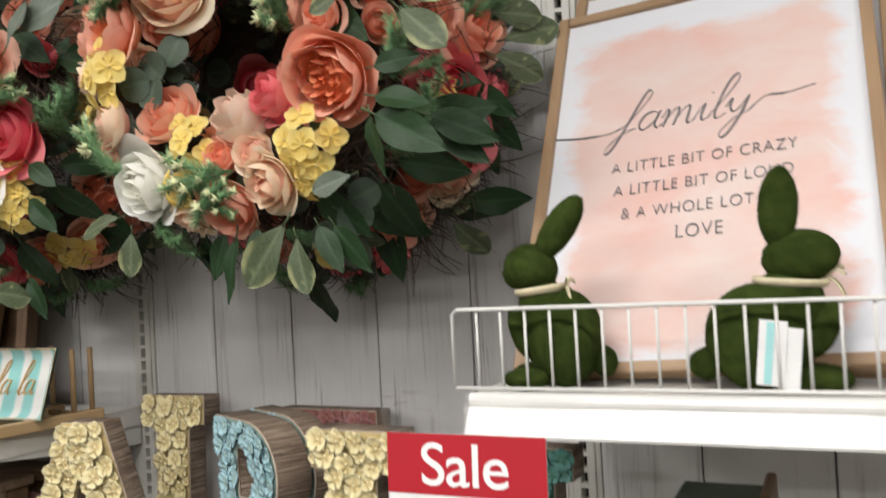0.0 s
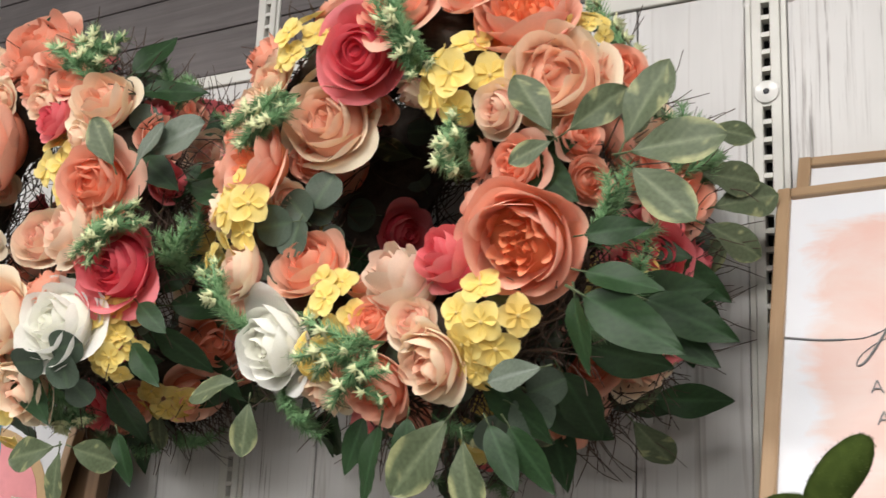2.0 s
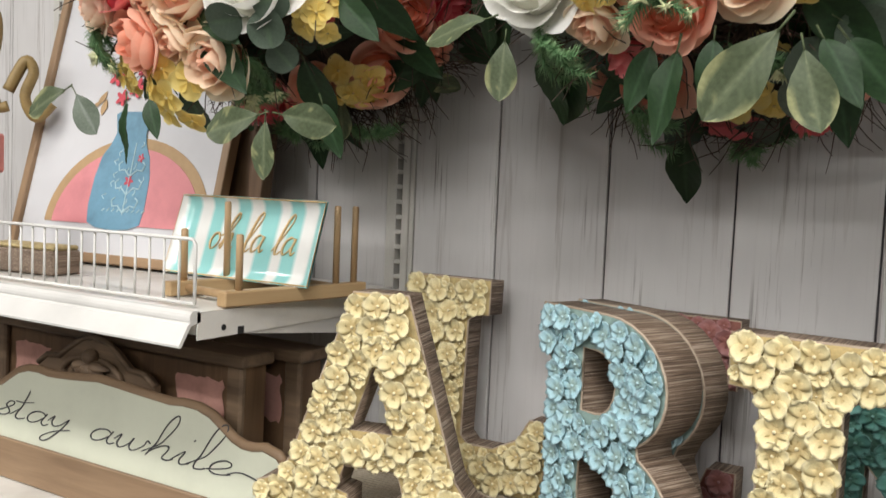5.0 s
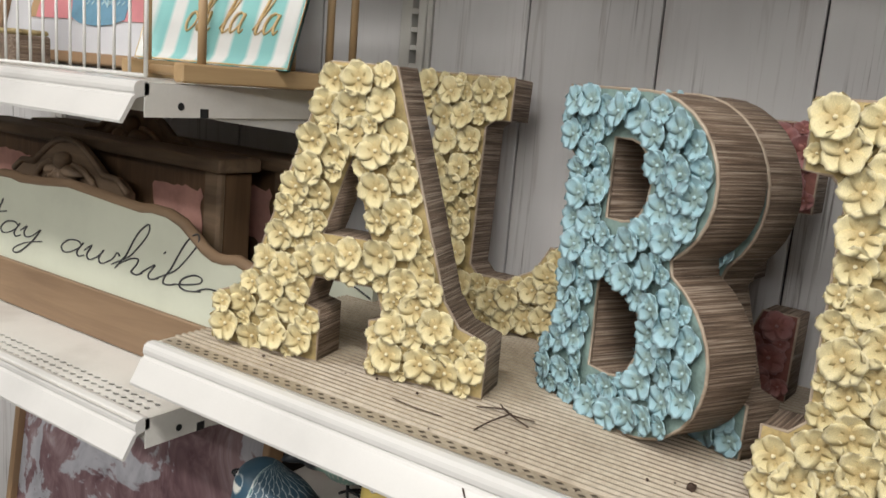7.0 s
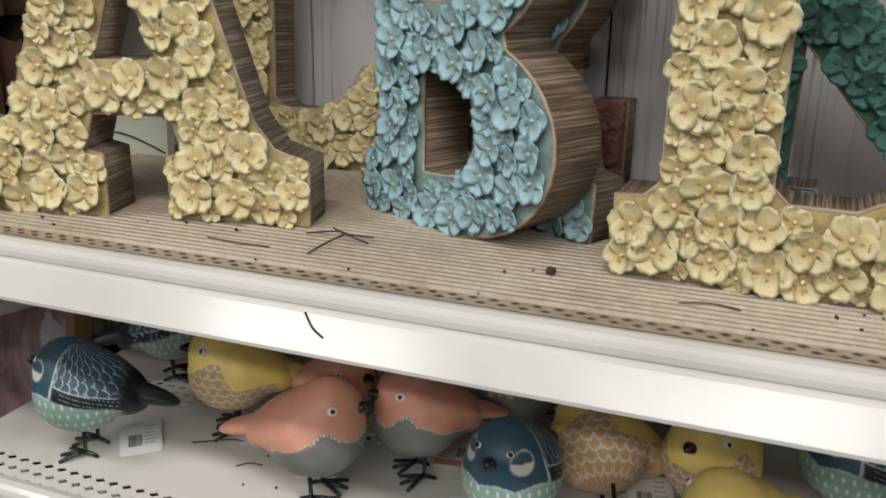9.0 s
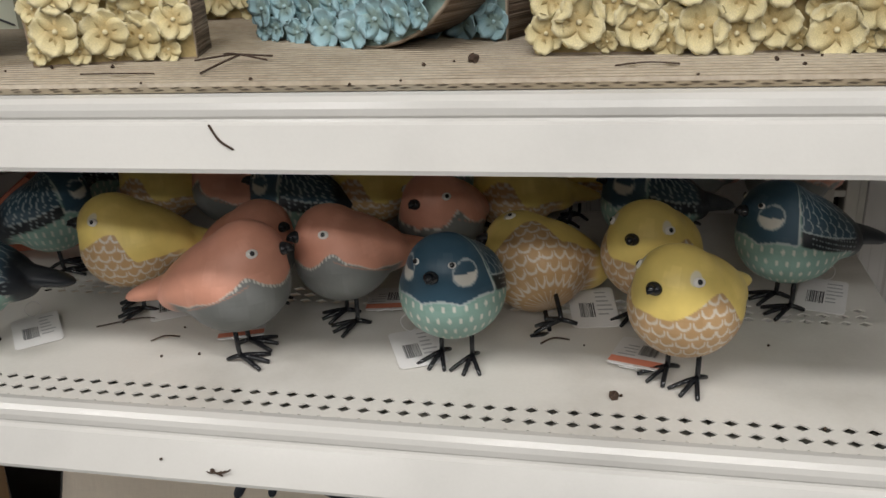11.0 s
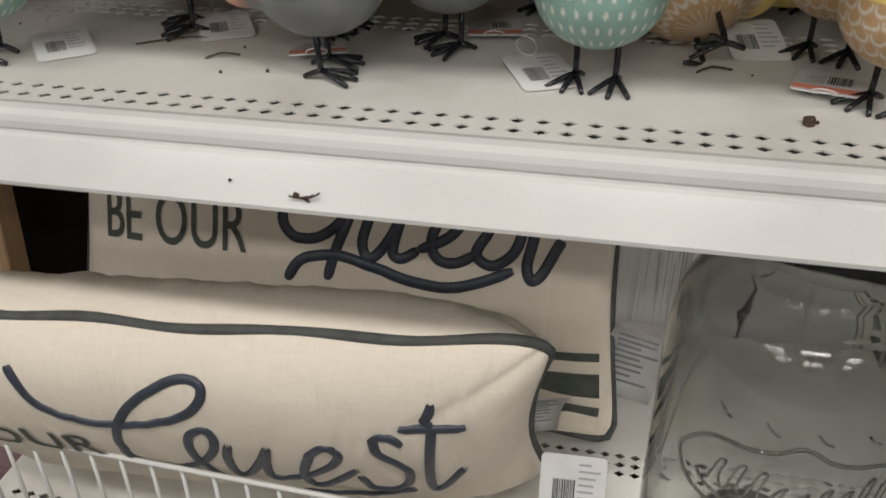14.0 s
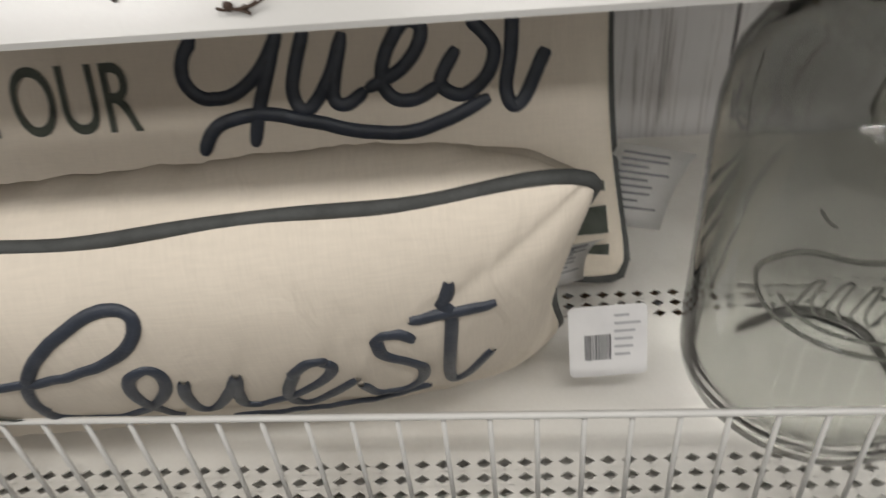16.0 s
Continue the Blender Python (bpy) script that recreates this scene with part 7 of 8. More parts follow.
# ---------- framed sign behind the rabbits ----------
M_OAK = wood("light_oak", (0.42, 0.28, 0.16), (0.25, 0.15, 0.08), 0.5, "z", 1.0, 60, 0.25)
M_OAKX = wood("light_oak_rail", (0.42, 0.28, 0.16), (0.25, 0.15, 0.08), 0.5, "x", 1.0, 60, 0.25)
M_BROWN = wood("carved_brown_wood", (0.285, 0.195, 0.122), (0.085, 0.054, 0.034), 0.6, "x", 1.0, 45, 0.7)
M_BROWNEND = wood("carved_brown_wood_end", (0.24, 0.14, 0.075), (0.075, 0.042, 0.022), 0.55, "z", 1.0, 55, 0.5)
M_PALEWOOD = wood("bamboo", (0.52, 0.37, 0.20), (0.36, 0.23, 0.11), 0.5, "y", 1.0, 50, 0.2)
M_PALEWOODZ = wood("bamboo_pegs", (0.50, 0.35, 0.19), (0.34, 0.21, 0.10), 0.5, "z", 1.0, 50, 0.2)
M_WASHPLANK = wood("brown_washed_strip", (0.33, 0.22, 0.13), (0.17, 0.105, 0.06), 0.55, "x", 1.0, 40, 0.3)
M_PENINK = shader("charcoal_pen", (0.15, 0.148, 0.152), 0.6)[0]


def watercolour():
    m, nt, bs = shader("watercolour_print", (0.85, 0.84, 0.86), 0.55)
    vec = coords(nt, (1, 1, 1))
    wash = noise_of(nt, coords(nt, (3.2, 3.2, 5.0)), 1.0, 4, 0.5, 1.2)
    fine = noise_of(nt, coords(nt, (9, 9, 16)), 1.0, 5, 0.6, 0.8)
    col = ramp(nt, wash, [(0.32, (0.70, 0.42, 0.36)), (0.46, (0.70, 0.49, 0.43)), (0.60, (0.69, 0.56, 0.51)), (0.75, (0.69, 0.64, 0.62))])
    col = blend(nt, 0.35, col, ramp(nt, fine, [(0.35, (0.69, 0.45, 0.40)), (0.65, (0.70, 0.655, 0.64))]))
    # the wash keeps clear of the sheet's border
    sep = nt.nodes.new("ShaderNodeSeparateXYZ")
    nt.links.new(vec, sep.inputs[0])
    wob = nt.nodes.new("ShaderNodeMath")
    wob.operation = "MULTIPLY_ADD"
    wob.inputs[1].default_value, wob.inputs[2].default_value = 0.09, -0.045
    nt.links.new(fine, wob.inputs[0])
    masks = []
    for axis, centre, half in ((0, 0.0, 0.165), (2, 0.28, 0.245)):
        sub = nt.nodes.new("ShaderNodeMath")
        sub.operation = "SUBTRACT"
        sub.inputs[1].default_value = centre
        nt.links.new(sep.outputs[axis], sub.inputs[0])
        ab = nt.nodes.new("ShaderNodeMath")
        ab.operation = "ABSOLUTE"
        nt.links.new(sub.outputs[0], ab.inputs[0])
        add = nt.nodes.new("ShaderNodeMath")
        add.operation = "ADD"
        nt.links.new(ab.outputs[0], add.inputs[0])
        nt.links.new(wob.outputs[0], add.inputs[1])
        mr = node(nt, "ShaderNodeMapRange")
        mr.inputs[1].default_value, mr.inputs[2].default_value, mr.inputs[3].default_value, mr.inputs[4].default_value = half - 0.012, half + 0.012, 1.0, 0.0
        nt.links.new(add.outputs[0], mr.inputs[0])
        masks.append(mr.outputs[0])
    mul = nt.nodes.new("ShaderNodeMath")
    mul.operation = "MULTIPLY"
    nt.links.new(masks[0], mul.inputs[0])
    nt.links.new(masks[1], mul.inputs[1])
    nt.links.new(blend(nt, mul.outputs[0], (0.685, 0.69, 0.725), col), bs.inputs["Base Color"])
    return m


M_WATER = watercolour()
M_WHITEPRINT = mottled("white_print_sheet", (0.68, 0.68, 0.70), 0.5, 0.03, 8, 200, 0.02)


def framed_panel(name, m, w, h, bar, deep, sheet_mat, stile_mat, rail_mat, label, category, group=""):
    """A picture frame whose foot stands at the origin; it faces -y."""
    fr = thing(name, m, label, category, group)
    for s in (-1, 1):
        bm = bmesh.new()
        x = s * (w / 2 - bar / 2)
        box(bm, x - bar / 2, x + bar / 2, -deep, 0, 0.0, h, 0.0015)
        part("frame_stile", bm, stile_mat, fr)
    for z in (0.0, h - bar):
        bm = bmesh.new()
        box(bm, -w / 2 + bar + 0.0003, w / 2 - bar - 0.0003, -deep + 0.0012, 0, z + 0.0004, z + bar, 0.0015)
        part("frame_rail", bm, rail_mat, fr)
    bm = bmesh.new()
    box(bm, -w / 2 + bar * 0.7, w / 2 - bar * 0.7, -deep * 0.55, -deep * 0.2, bar * 0.7, h - bar * 0.7)
    part("printed_sheet", bm, sheet_mat, fr)
    return fr


def words_on(parent, text, size, x, z, y, material, label, align="CENTER", wide=1.0, spacing=1.0, bold=0.0):
    me = flat_text(text, size, 0.0002, align=align, spacing=spacing, bold=bold)
    me.transform(Matrix.Translation((x, y, z)) @ pose(0, 0, 0, 90, 0, 0) @ Matrix.Diagonal((wide, 1, 1, 1)))
    me.materials.append(material)
    ob = new("lettering", me)
    ob.parent = parent
    ob["label"] = label
    return ob


def family_sign():
    lean = -31.0
    fr = framed_panel("framed_sign", pose(0.692, 1.191, 1.4915, 0, 0, -5.0) @ pose(0, 0, 0, lean, 0, 0) @ pose(0, 0, 0, 0, -3.0, 0), 0.425, 0.590, 0.0155, 0.020, M_WATER, M_OAK, M_OAKX, "oak framed family sign with pink watercolour wash and grey words", "framed sign", "framed signs")
    y = -0.0122
    on = lambda px, pz: (px, y, pz)
    pen_word("script_word", "family", 0.0350, 0.00065, on, M_PENINK, fr, "grey script word family", slant=0.25, x0=-0.106, y0=0.352, thick_down=1.2, tall=0.85,
             extra=([(-2.7, 0.30), (-1.7, 0.12), (-0.9, 0.08), (-0.3, 0.12), (0.1, 0.35)], [(4.85, 0.2), (5.4, 0.75), (6.1, 0.72), (7.1, 0.95)]))
    for k, (words, size) in enumerate((("A LITTLE BIT OF CRAZY", 0.0240), ("A LITTLE BIT OF LOUD", 0.0240), ("& A WHOLE LOT OF", 0.0240), ("LOVE", 0.0275))):
        words_on(fr, words, size, 0.003, 0.286 - 0.0365 * k, y - 0.0005, M_PENINK, "grey capitals " + words, "CENTER", 0.82, 1.10, -0.00035)
    framed_panel("framed_sign", pose(0.698, 1.2185, 1.4885, -30.2, 0, -2.5), 0.430, 0.635, 0.0155, 0.020, M_WHITEPRINT, M_OAK, M_OAKX, "oak framed white sign standing behind another", "framed sign", "framed signs")


family_sign()


# ---------- moss rabbits ----------
M_MOSS = vertex_paint("green_flock_moss", 0.95, 0.6, 420, 0.22, 0.05, 0.0)
M_RAFFIA = mottled("cream_raffia", (0.62, 0.54, 0.36), 0.7, 0.12, 60, 300, 0.3)


def moss_rabbit(m, label, ear_lean=38.0, seed=0, bow=-0.042, ear=1.0, muzzle=1.0, head=1.0):
    rng = random.Random(seed)
    bm = bmesh.new()
    lay = painted(bm)
    blobs = [((0.022, 0, 0.062), (0.056, 0.046, 0.062), 0), ((-0.004, 0, 0.092), (0.038, 0.036, 0.050), -12), ((-0.022 * head, 0, 0.152), (0.040 * head, 0.033, 0.031), 8), ((-0.022 * head - 0.024 * muzzle, 0, 0.146), (0.018, 0.018, 0.017), 0),
             ((-0.040, 0.016, 0.070), (0.013, 0.011, 0.032), -20), ((-0.040, -0.016, 0.070), (0.013, 0.011, 0.032), -20), ((-0.030, 0.026, 0.013), (0.034, 0.016, 0.014), 0), ((-0.030, -0.026, 0.013), (0.034, 0.016, 0.014), 0),
             ((0.030, 0.030, 0.045), (0.036, 0.022, 0.042), 10), ((0.030, -0.030, 0.045), (0.036, 0.022, 0.042), 10), ((0.078, 0, 0.030), (0.018, 0.018, 0.018), 0)]
    a = radians(ear_lean)
    for s in (-1, 1):
        blobs.append(((0.000 + 0.036 * math.sin(a), s * 0.011, 0.176 + 0.034 * math.cos(a)), (0.0205 * ear, 0.0120, 0.049 * ear), ear_lean))
    for centre, radii, turn in blobs:
        mm = Matrix.Translation(centre) @ pose(0, 0, 0, 0, turn, 0) @ Matrix.Diagonal((*radii, 1))
        for v in bmesh.ops.create_uvsphere(bm, u_segments=32, v_segments=20, radius=1.0, matrix=mm)["verts"]:
            d = (v.co - Vector(centre)).normalized()
            v.co += d * 0.0012 * noise.noise(v.co * 160)
            g = 0.5 + 0.5 * noise.noise(v.co * 90)
            v[lay] = (*lerp3((0.020, 0.032, 0.007), (0.054, 0.078, 0.017), g), 1)
    # flock: short blades all over
    faces = bm.faces[:]
    for f in faces:
        for _ in range(2):
            q = f.calc_center_median() + Vector((rng.uniform(-1, 1), rng.uniform(-1, 1), rng.uniform(-1, 1))) * 0.0022
            d = (f.normal + Vector((rng.gauss(0, 1), rng.gauss(0, 1), rng.gauss(0, 1))) * 0.45).normalized()
            side = d.orthogonal().normalized() * 0.00045
            c = lerp3((0.030, 0.046, 0.010), (0.084, 0.112, 0.030), rng.random())
            tri = [bm.verts.new(q + side - d * 0.001), bm.verts.new(q - side - d * 0.001), bm.verts.new(q + d * rng.uniform(0.0005, 0.0014))]
            for v in tri:
                v[lay] = (*c, 1)
            bm.faces.new(tri)
    # raffia collar with a bow
    k0 = len(bm.faces)
    tube(bm, [(-0.010 + 0.0325 * math.cos(t), 0.0315 * math.sin(t), 0.1235 + 0.003 * math.cos(t)) for t in (2 * math.pi * k / 28 for k in range(28))], 0.0066, 6, closed=True, squash=0.6)
    for s, z in ((-1, 0.006), (1, 0.004), (-1, -0.004), (1, -0.006)):
        tube(bm, catmull([(bow, 0.0, 0.124), (bow * 1.2, s * 0.010, 0.130 + z), (bow * 1.36, s * 0.020, 0.126 + 2.2 * z), (bow * 1.45, s * 0.024, 0.118 + 3 * z)], 4), 0.0030, 5, squash=0.4)
    bm.faces.ensure_lookup_table()
    for f in bm.faces[k0:]:
        f.material_index = 1
    ob = to_object("moss_rabbit", bm, [M_MOSS, M_RAFFIA], None, "", True)
    ob.matrix_basis = m
    return tagged(ob, label, "rabbit figurine", "moss rabbits")


moss_rabbit(pose(0.540, 1.152, 1.4875, 0, 0, 8) @ Matrix.Diagonal((0.78, 0.88, 0.88, 1)), "green moss rabbit with leaning ears and raffia bow", 40, 1, 0.026)
moss_rabbit(pose(0.787, 1.143, 1.4875, 0, 0, 181) @ Matrix.Diagonal((0.97, 0.62, 0.87, 1)), "green moss rabbit turned away, with upright ears", -4, 2, -0.042, 0.95, 0.20, 0.95)
M_AQUA = mottled("aqua_print", (0.35, 0.66, 0.66), 0.5, 0.05, 20, 200, 0.02)
tag_r = thing("hang_tag", pose(0.778, 1.1075, 1.528, 0, 6, 0), "white paper hang tag with an aqua stripe on the rabbit", "hang tag")
part("card", box(bmesh.new(), -0.013, 0.013, -0.0006, 0.0006, -0.032, 0.032, 0.0004), M_PAPER, tag_r)
part("aqua_stripe", box(bmesh.new(), -0.006, 0.001, -0.0016, -0.0009, -0.030, 0.030), M_AQUA, tag_r, "aqua stripe")
part("second_card", box(bmesh.new(), 0.010, 0.027, 0.0012, 0.0022, -0.044, 0.026, 0.0004), M_PAPER, tag_r, "plain white slip")


# ---------- sale sign in its clear sleeve ----------
M_RED = mottled("red_card", (0.44, 0.022, 0.033), 0.35, 0.05, 10, 200, 0.02)
M_WHITEINK = shader("white_ink", (0.84, 0.83, 0.82), 0.5)[0]


def sale_sign():
    s = thing("sale_sign", pose(0.465, 1.066, 1.447, -3, 0, 0), "red and white sale sign in a clear plastic sleeve", "sale sign")
    w, h = 0.186, 0.150
    part("white_card", box(bmesh.new(), -w / 2, w / 2, -0.0006, 0.0006, -h, 0, 0.0003), M_PAPER, s)
    part("red_card", box(bmesh.new(), -w / 2, w / 2, -0.0014, -0.0007, -0.0655, 0), M_RED, s, "red upper part")
    words_on(s, "Sale", 0.066, 0.0, -0.055, -0.0019, M_WHITEINK, "bold white word Sale", "CENTER", 1.04, 0.97, 0.0004)
    bm = bmesh.new()
    n = 18
    grid = [[bm.verts.new((-w / 2 + 0.17 * i / n, -0.004 - 0.010 * math.sin(3.1 * j / n) + 0.004 * noise.noise(Vector((i * 0.7, j * 0.6, 2))), 0.002 + 0.045 * j / n)) for i in range(n + 1)] for j in range(n + 1)]
    for j in range(n):
        for i in range(n):
            bm.faces.new((grid[j][i], grid[j][i + 1], grid[j + 1][i + 1], grid[j + 1][i]))
    sleeve = part("clear_sleeve", bm, glass("clear_film", (0.96, 0.97, 0.97), 0.08, 0.8), s, "crumpled clear plastic film", True)
    sleeve.visible_shadow = False


sale_sign()

M_DULLGREEN = mottled("dull_green_paint", (0.07, 0.10, 0.075), 0.6, 0.15, 20, 200, 0.1)
crate = thing("planter_box", pose(0.70, 1.30, 1.052), "brown wooden planter box with a green side", "planter box")
part("box_side", box(bmesh.new(), -0.055, 0.045, -0.05, 0.05, 0.0, 0.285, 0.003), M_DULLGREEN, crate, "dull green painted side")
part("box_end", box(bmesh.new(), 0.0455, 0.058, -0.055, 0.055, 0.0, 0.300, 0.003), M_BROWNEND, crate, "brown wooden end board")


# ---------- picture of a blue jug ----------
M_PINK = mottled("pink_paint", (0.76, 0.29, 0.31), 0.55, 0.07, 14, 120, 0.03)
M_TANLINE = mottled("tan_paint", (0.50, 0.33, 0.17), 0.55, 0.08, 20, 120, 0.03)
M_JUG = mottled("blue_jug_paint", (0.17, 0.35, 0.48), 0.5, 0.12, 25, 120, 0.03)
M_JUGLINE = mottled("pale_jug_scroll", (0.50, 0.68, 0.72), 0.5, 0.05, 25, 120, 0.02)
M_PETALRED = mottled("red_paint", (0.68, 0.07, 0.10), 0.5, 0.08, 25, 120, 0.02)


def flat_shape(parent, name, outline, y, material, label):
    bm = bmesh.new()
    prism(bm, outline, y, y + 0.0006)
    bmesh.ops.recalc_face_normals(bm, faces=bm.faces[:])
    return part(name, bm, material, parent, label)


def jug_picture():
    lean = -14.0
    fr = framed_panel("framed_picture", pose(-1.010, 1.392, 1.3785, lean, 0, 3.0), 0.530, 0.640, 0.018, 0.022, M_WHITEPRINT, M_OAK, M_OAKX, "oak framed print of a blue jug on a pink table", "framed picture")
    y = -0.0135
    ell = lambda cx, cz, rx, rz, a0, a1, n=28: arc(cx, cz, rx, rz, a0, a1, n)
    flat_shape(fr, "tan_border", ell(0.03, 0.075, 0.212, 0.170, 0, 180), y, M_TANLINE, "tan table edge")
    flat_shape(fr, "pink_table", ell(0.03, 0.0745, 0.190, 0.150, 0, 180), y - 0.001, M_PINK, "pink round table")
    jug = [(-0.062, 0.085), (-0.04, 0.076), (0.0, 0.072), (0.04, 0.076), (0.066, 0.085), (0.070, 0.12), (0.068, 0.175), (0.058, 0.215), (0.044, 0.24), (0.038, 0.262), (0.044, 0.30), (0.038, 0.305), (-0.036, 0.305), (-0.044, 0.30), (-0.034, 0.262), (-0.042, 0.24), (-0.058, 0.215), (-0.066, 0.175), (-0.068, 0.12)]
    flat_shape(fr, "blue_jug", [(x * 1.08 + 0.008, z - 0.008) for x, z in jug], y - 0.002, M_JUG, "blue painted jug")
    bm = bmesh.new()
    for s in (-1, 1):
        for k in range(3):
            z0 = 0.10 + 0.035 * k
            tube(bm, [(0.03 + s * a, y - 0.0022, z0 + b) for a, b in ((0.002, 0.0), (0.016, 0.012), (0.030, 0.010), (0.034, 0.022), (0.026, 0.028))], 0.0016, 5)
    tube(bm, [(0.03, y - 0.0022, 0.095), (0.03, y - 0.0022, 0.235)], 0.0014, 5)
    for k in range(14):
        a = 0.7 + 2.399 * k
        px, pz = 0.012 + 0.050 * math.cos(a) * (0.5 + 0.5 * (k % 3) / 2), 0.115 + 0.0085 * k
        tube(bm, [(px, y - 0.0022, pz), (px + 0.007 * math.cos(a), y - 0.0022, pz + 0.006), (px + 0.004, y - 0.0022, pz + 0.011)], 0.0013, 4)
    for k in range(9):
        tube(bm, [(-0.024 + 0.013 * k, y - 0.0022, 0.100), (-0.018 + 0.013 * k, y - 0.0022, 0.106)], 0.0014, 4)
    part("scroll_pattern", bm, M_JUGLINE, fr, "pale scroll pattern")
    for px, pz, r in ((0.03, 0.160, 0.012), (0.05, 0.205, 0.009), (0.000, 0.345, 0.022), (-0.035, 0.325, 0.018), (0.045, 0.350, 0.020), (-0.060, 0.370, 0.022), (0.015, 0.385, 0.024), (0.075, 0.38, 0.020)):
        flat_shape(fr, "red_flower", [(px + r * (0.72 + 0.28 * math.cos(5 * t)) * math.cos(t), pz + r * (0.72 + 0.28 * math.cos(5 * t)) * math.sin(t)) for t in (2 * math.pi * k / 40 for k in range(40))], y - 0.0031, M_PETALRED, "red painted flower")
    for px, pz, tilt in ((-0.10, 0.31, 60), (-0.085, 0.29, 80), (-0.12, 0.30, 40)):
        flat_shape(fr, "tan_leaf", [(px + 0.035 * t * math.cos(radians(tilt)) + 0.008 * math.sin(math.pi * t) * s, pz + 0.035 * t * math.sin(radians(tilt))) for s, ts in ((-1, range(9)), (1, range(8, 0, -1))) for t in (q / 8 for q in ts)], y - 0.001, M_TANLINE, "tan painted leaf")


jug_picture()
framed_panel("framed_picture", pose(-0.955, 1.462, 1.3785, -7.5, 0, 0), 0.540, 0.520, 0.030, 0.028, M_BROWNEND, M_BROWNEND, M_BROWN, "dark brown wooden frame behind the jug print", "framed picture")


# ---------- dish rack with a striped dish ----------
def rack():
    r = thing("plate_rack", pose(-0.5345, 1.161, 1.3785, 0, 0, -10.5), "light bamboo plate rack with upright pegs", "plate rack")
    for s, pegs in ((-1, ((0.028, 0.096), (0.100, 0.136), (0.200, 0.136), (0.236, 0.136))), (1, ((0.028, 0.096), (0.200, 0.136), (0.236, 0.136)))):
        part("rail", box(bmesh.new(), s * 0.066 - 0.010, s * 0.066 + 0.010, 0.0, 0.255, 0.0, 0.021, 0.002), M_PALEWOOD, r)
        for y, top in pegs:
            bm = tube(bmesh.new(), [(s * 0.066, y, 0.019), (s * 0.066, y, top - 0.002), (s * 0.066, y, top)], [0.0050, 0.0050, 0.0036], 12)
            part("peg", bm, M_PALEWOODZ, r, smooth=True)
    for y in (0.030, 0.225):
        part("cross_bar", tube(bmesh.new(), [(-0.057, y, 0.011), (0.057, y, 0.011)], 0.006, 12), M_PALEWOODZ, r, smooth=True)


rack()


def striped_dish():
    w, h = 0.288, 0.128
    d = thing("glass_dish", pose(-0.564, 1.264, 1.3995, -18, 0, 0), "white and aqua striped glass dish with gold script, in the rack", "dish")
    n, mrow = 44, 16
    aqua, white = (0.30, 0.62, 0.60), (0.80, 0.80, 0.77)
    bm = bmesh.new()
    lay = painted(bm)

    def put(i, j, back):
        u, v = 2 * i / n - 1, 2 * j / mrow - 1
        lip = max(0, abs(u) - 0.86) / 0.14, max(0, abs(v) - 0.78) / 0.22
        y = 0.010 - 0.012 * max(lip) ** 1.5 + (0.005 if back else 0)
        q = bm.verts.new((u * w / 2, y, h / 2 + v * h / 2))
        stripe = math.floor((u * 0.5 + 0.5) * 11 + 0.5) % 2
        q[lay] = (*(aqua if stripe else white), 1)
        return q

    for back in (False, True):
        grid = [[put(i, j, back) for i in range(n + 1)] for j in range(mrow + 1)]
        for j in range(mrow):
            for i in range(n):
                f = (grid[j][i], grid[j][i + 1], grid[j + 1][i + 1], grid[j + 1][i])
                bm.faces.new(f[::-1] if back else f)
    part("dish_body", bm, vertex_paint("striped_enamel", 0.12, 0.0, 200, 0.03, 0.6), d, "aqua and white striped glass", True)
    gold = mottled("gold_foil", (0.66, 0.47, 0.23), 0.4, 0.15, 40, 200, 0.1, 0.45)
    pen_word("gold_script", "oh la la", 0.0270, 0.0011, lambda x, z: (x, 0.0086, z), gold, d, "gold script words oh la la", slant=0.25, x0=-0.076, y0=0.046, thick_down=0.8)
    bm = bmesh.new()
    tube(bm, [(sx * (w / 2 - a), -0.0015, h / 2 + sz * (h / 2 - b)) for sx, sz, a, b in ((-1, -1, 0, 0.002), (1, -1, 0, 0.002), (1, 1, 0, 0.002), (-1, 1, 0, 0.002))], 0.0012, 6, closed=True)
    part("gold_rim", bm, gold, d, "thin gold rim", True)


striped_dish()


def rope_coasters():
    c = thing("wood_coasters", pose(-0.985, 1.225, 1.3785, 0, 0, 6), "stack of brown ridged wooden blocks with a straw top", "wooden block")
    part("block", box(bmesh.new(), -0.085, 0.080, -0.028, 0.030, 0, 0.040, 0.003), M_RIDGE, c)
    part("straw_top", box(bmesh.new(), -0.083, 0.078, -0.027, 0.029, 0.0405, 0.048, 0.003), mottled("straw", (0.42, 0.33, 0.16), 0.8, 0.25, 80, 300, 0.6), c, "pale straw top")


rope_coasters()


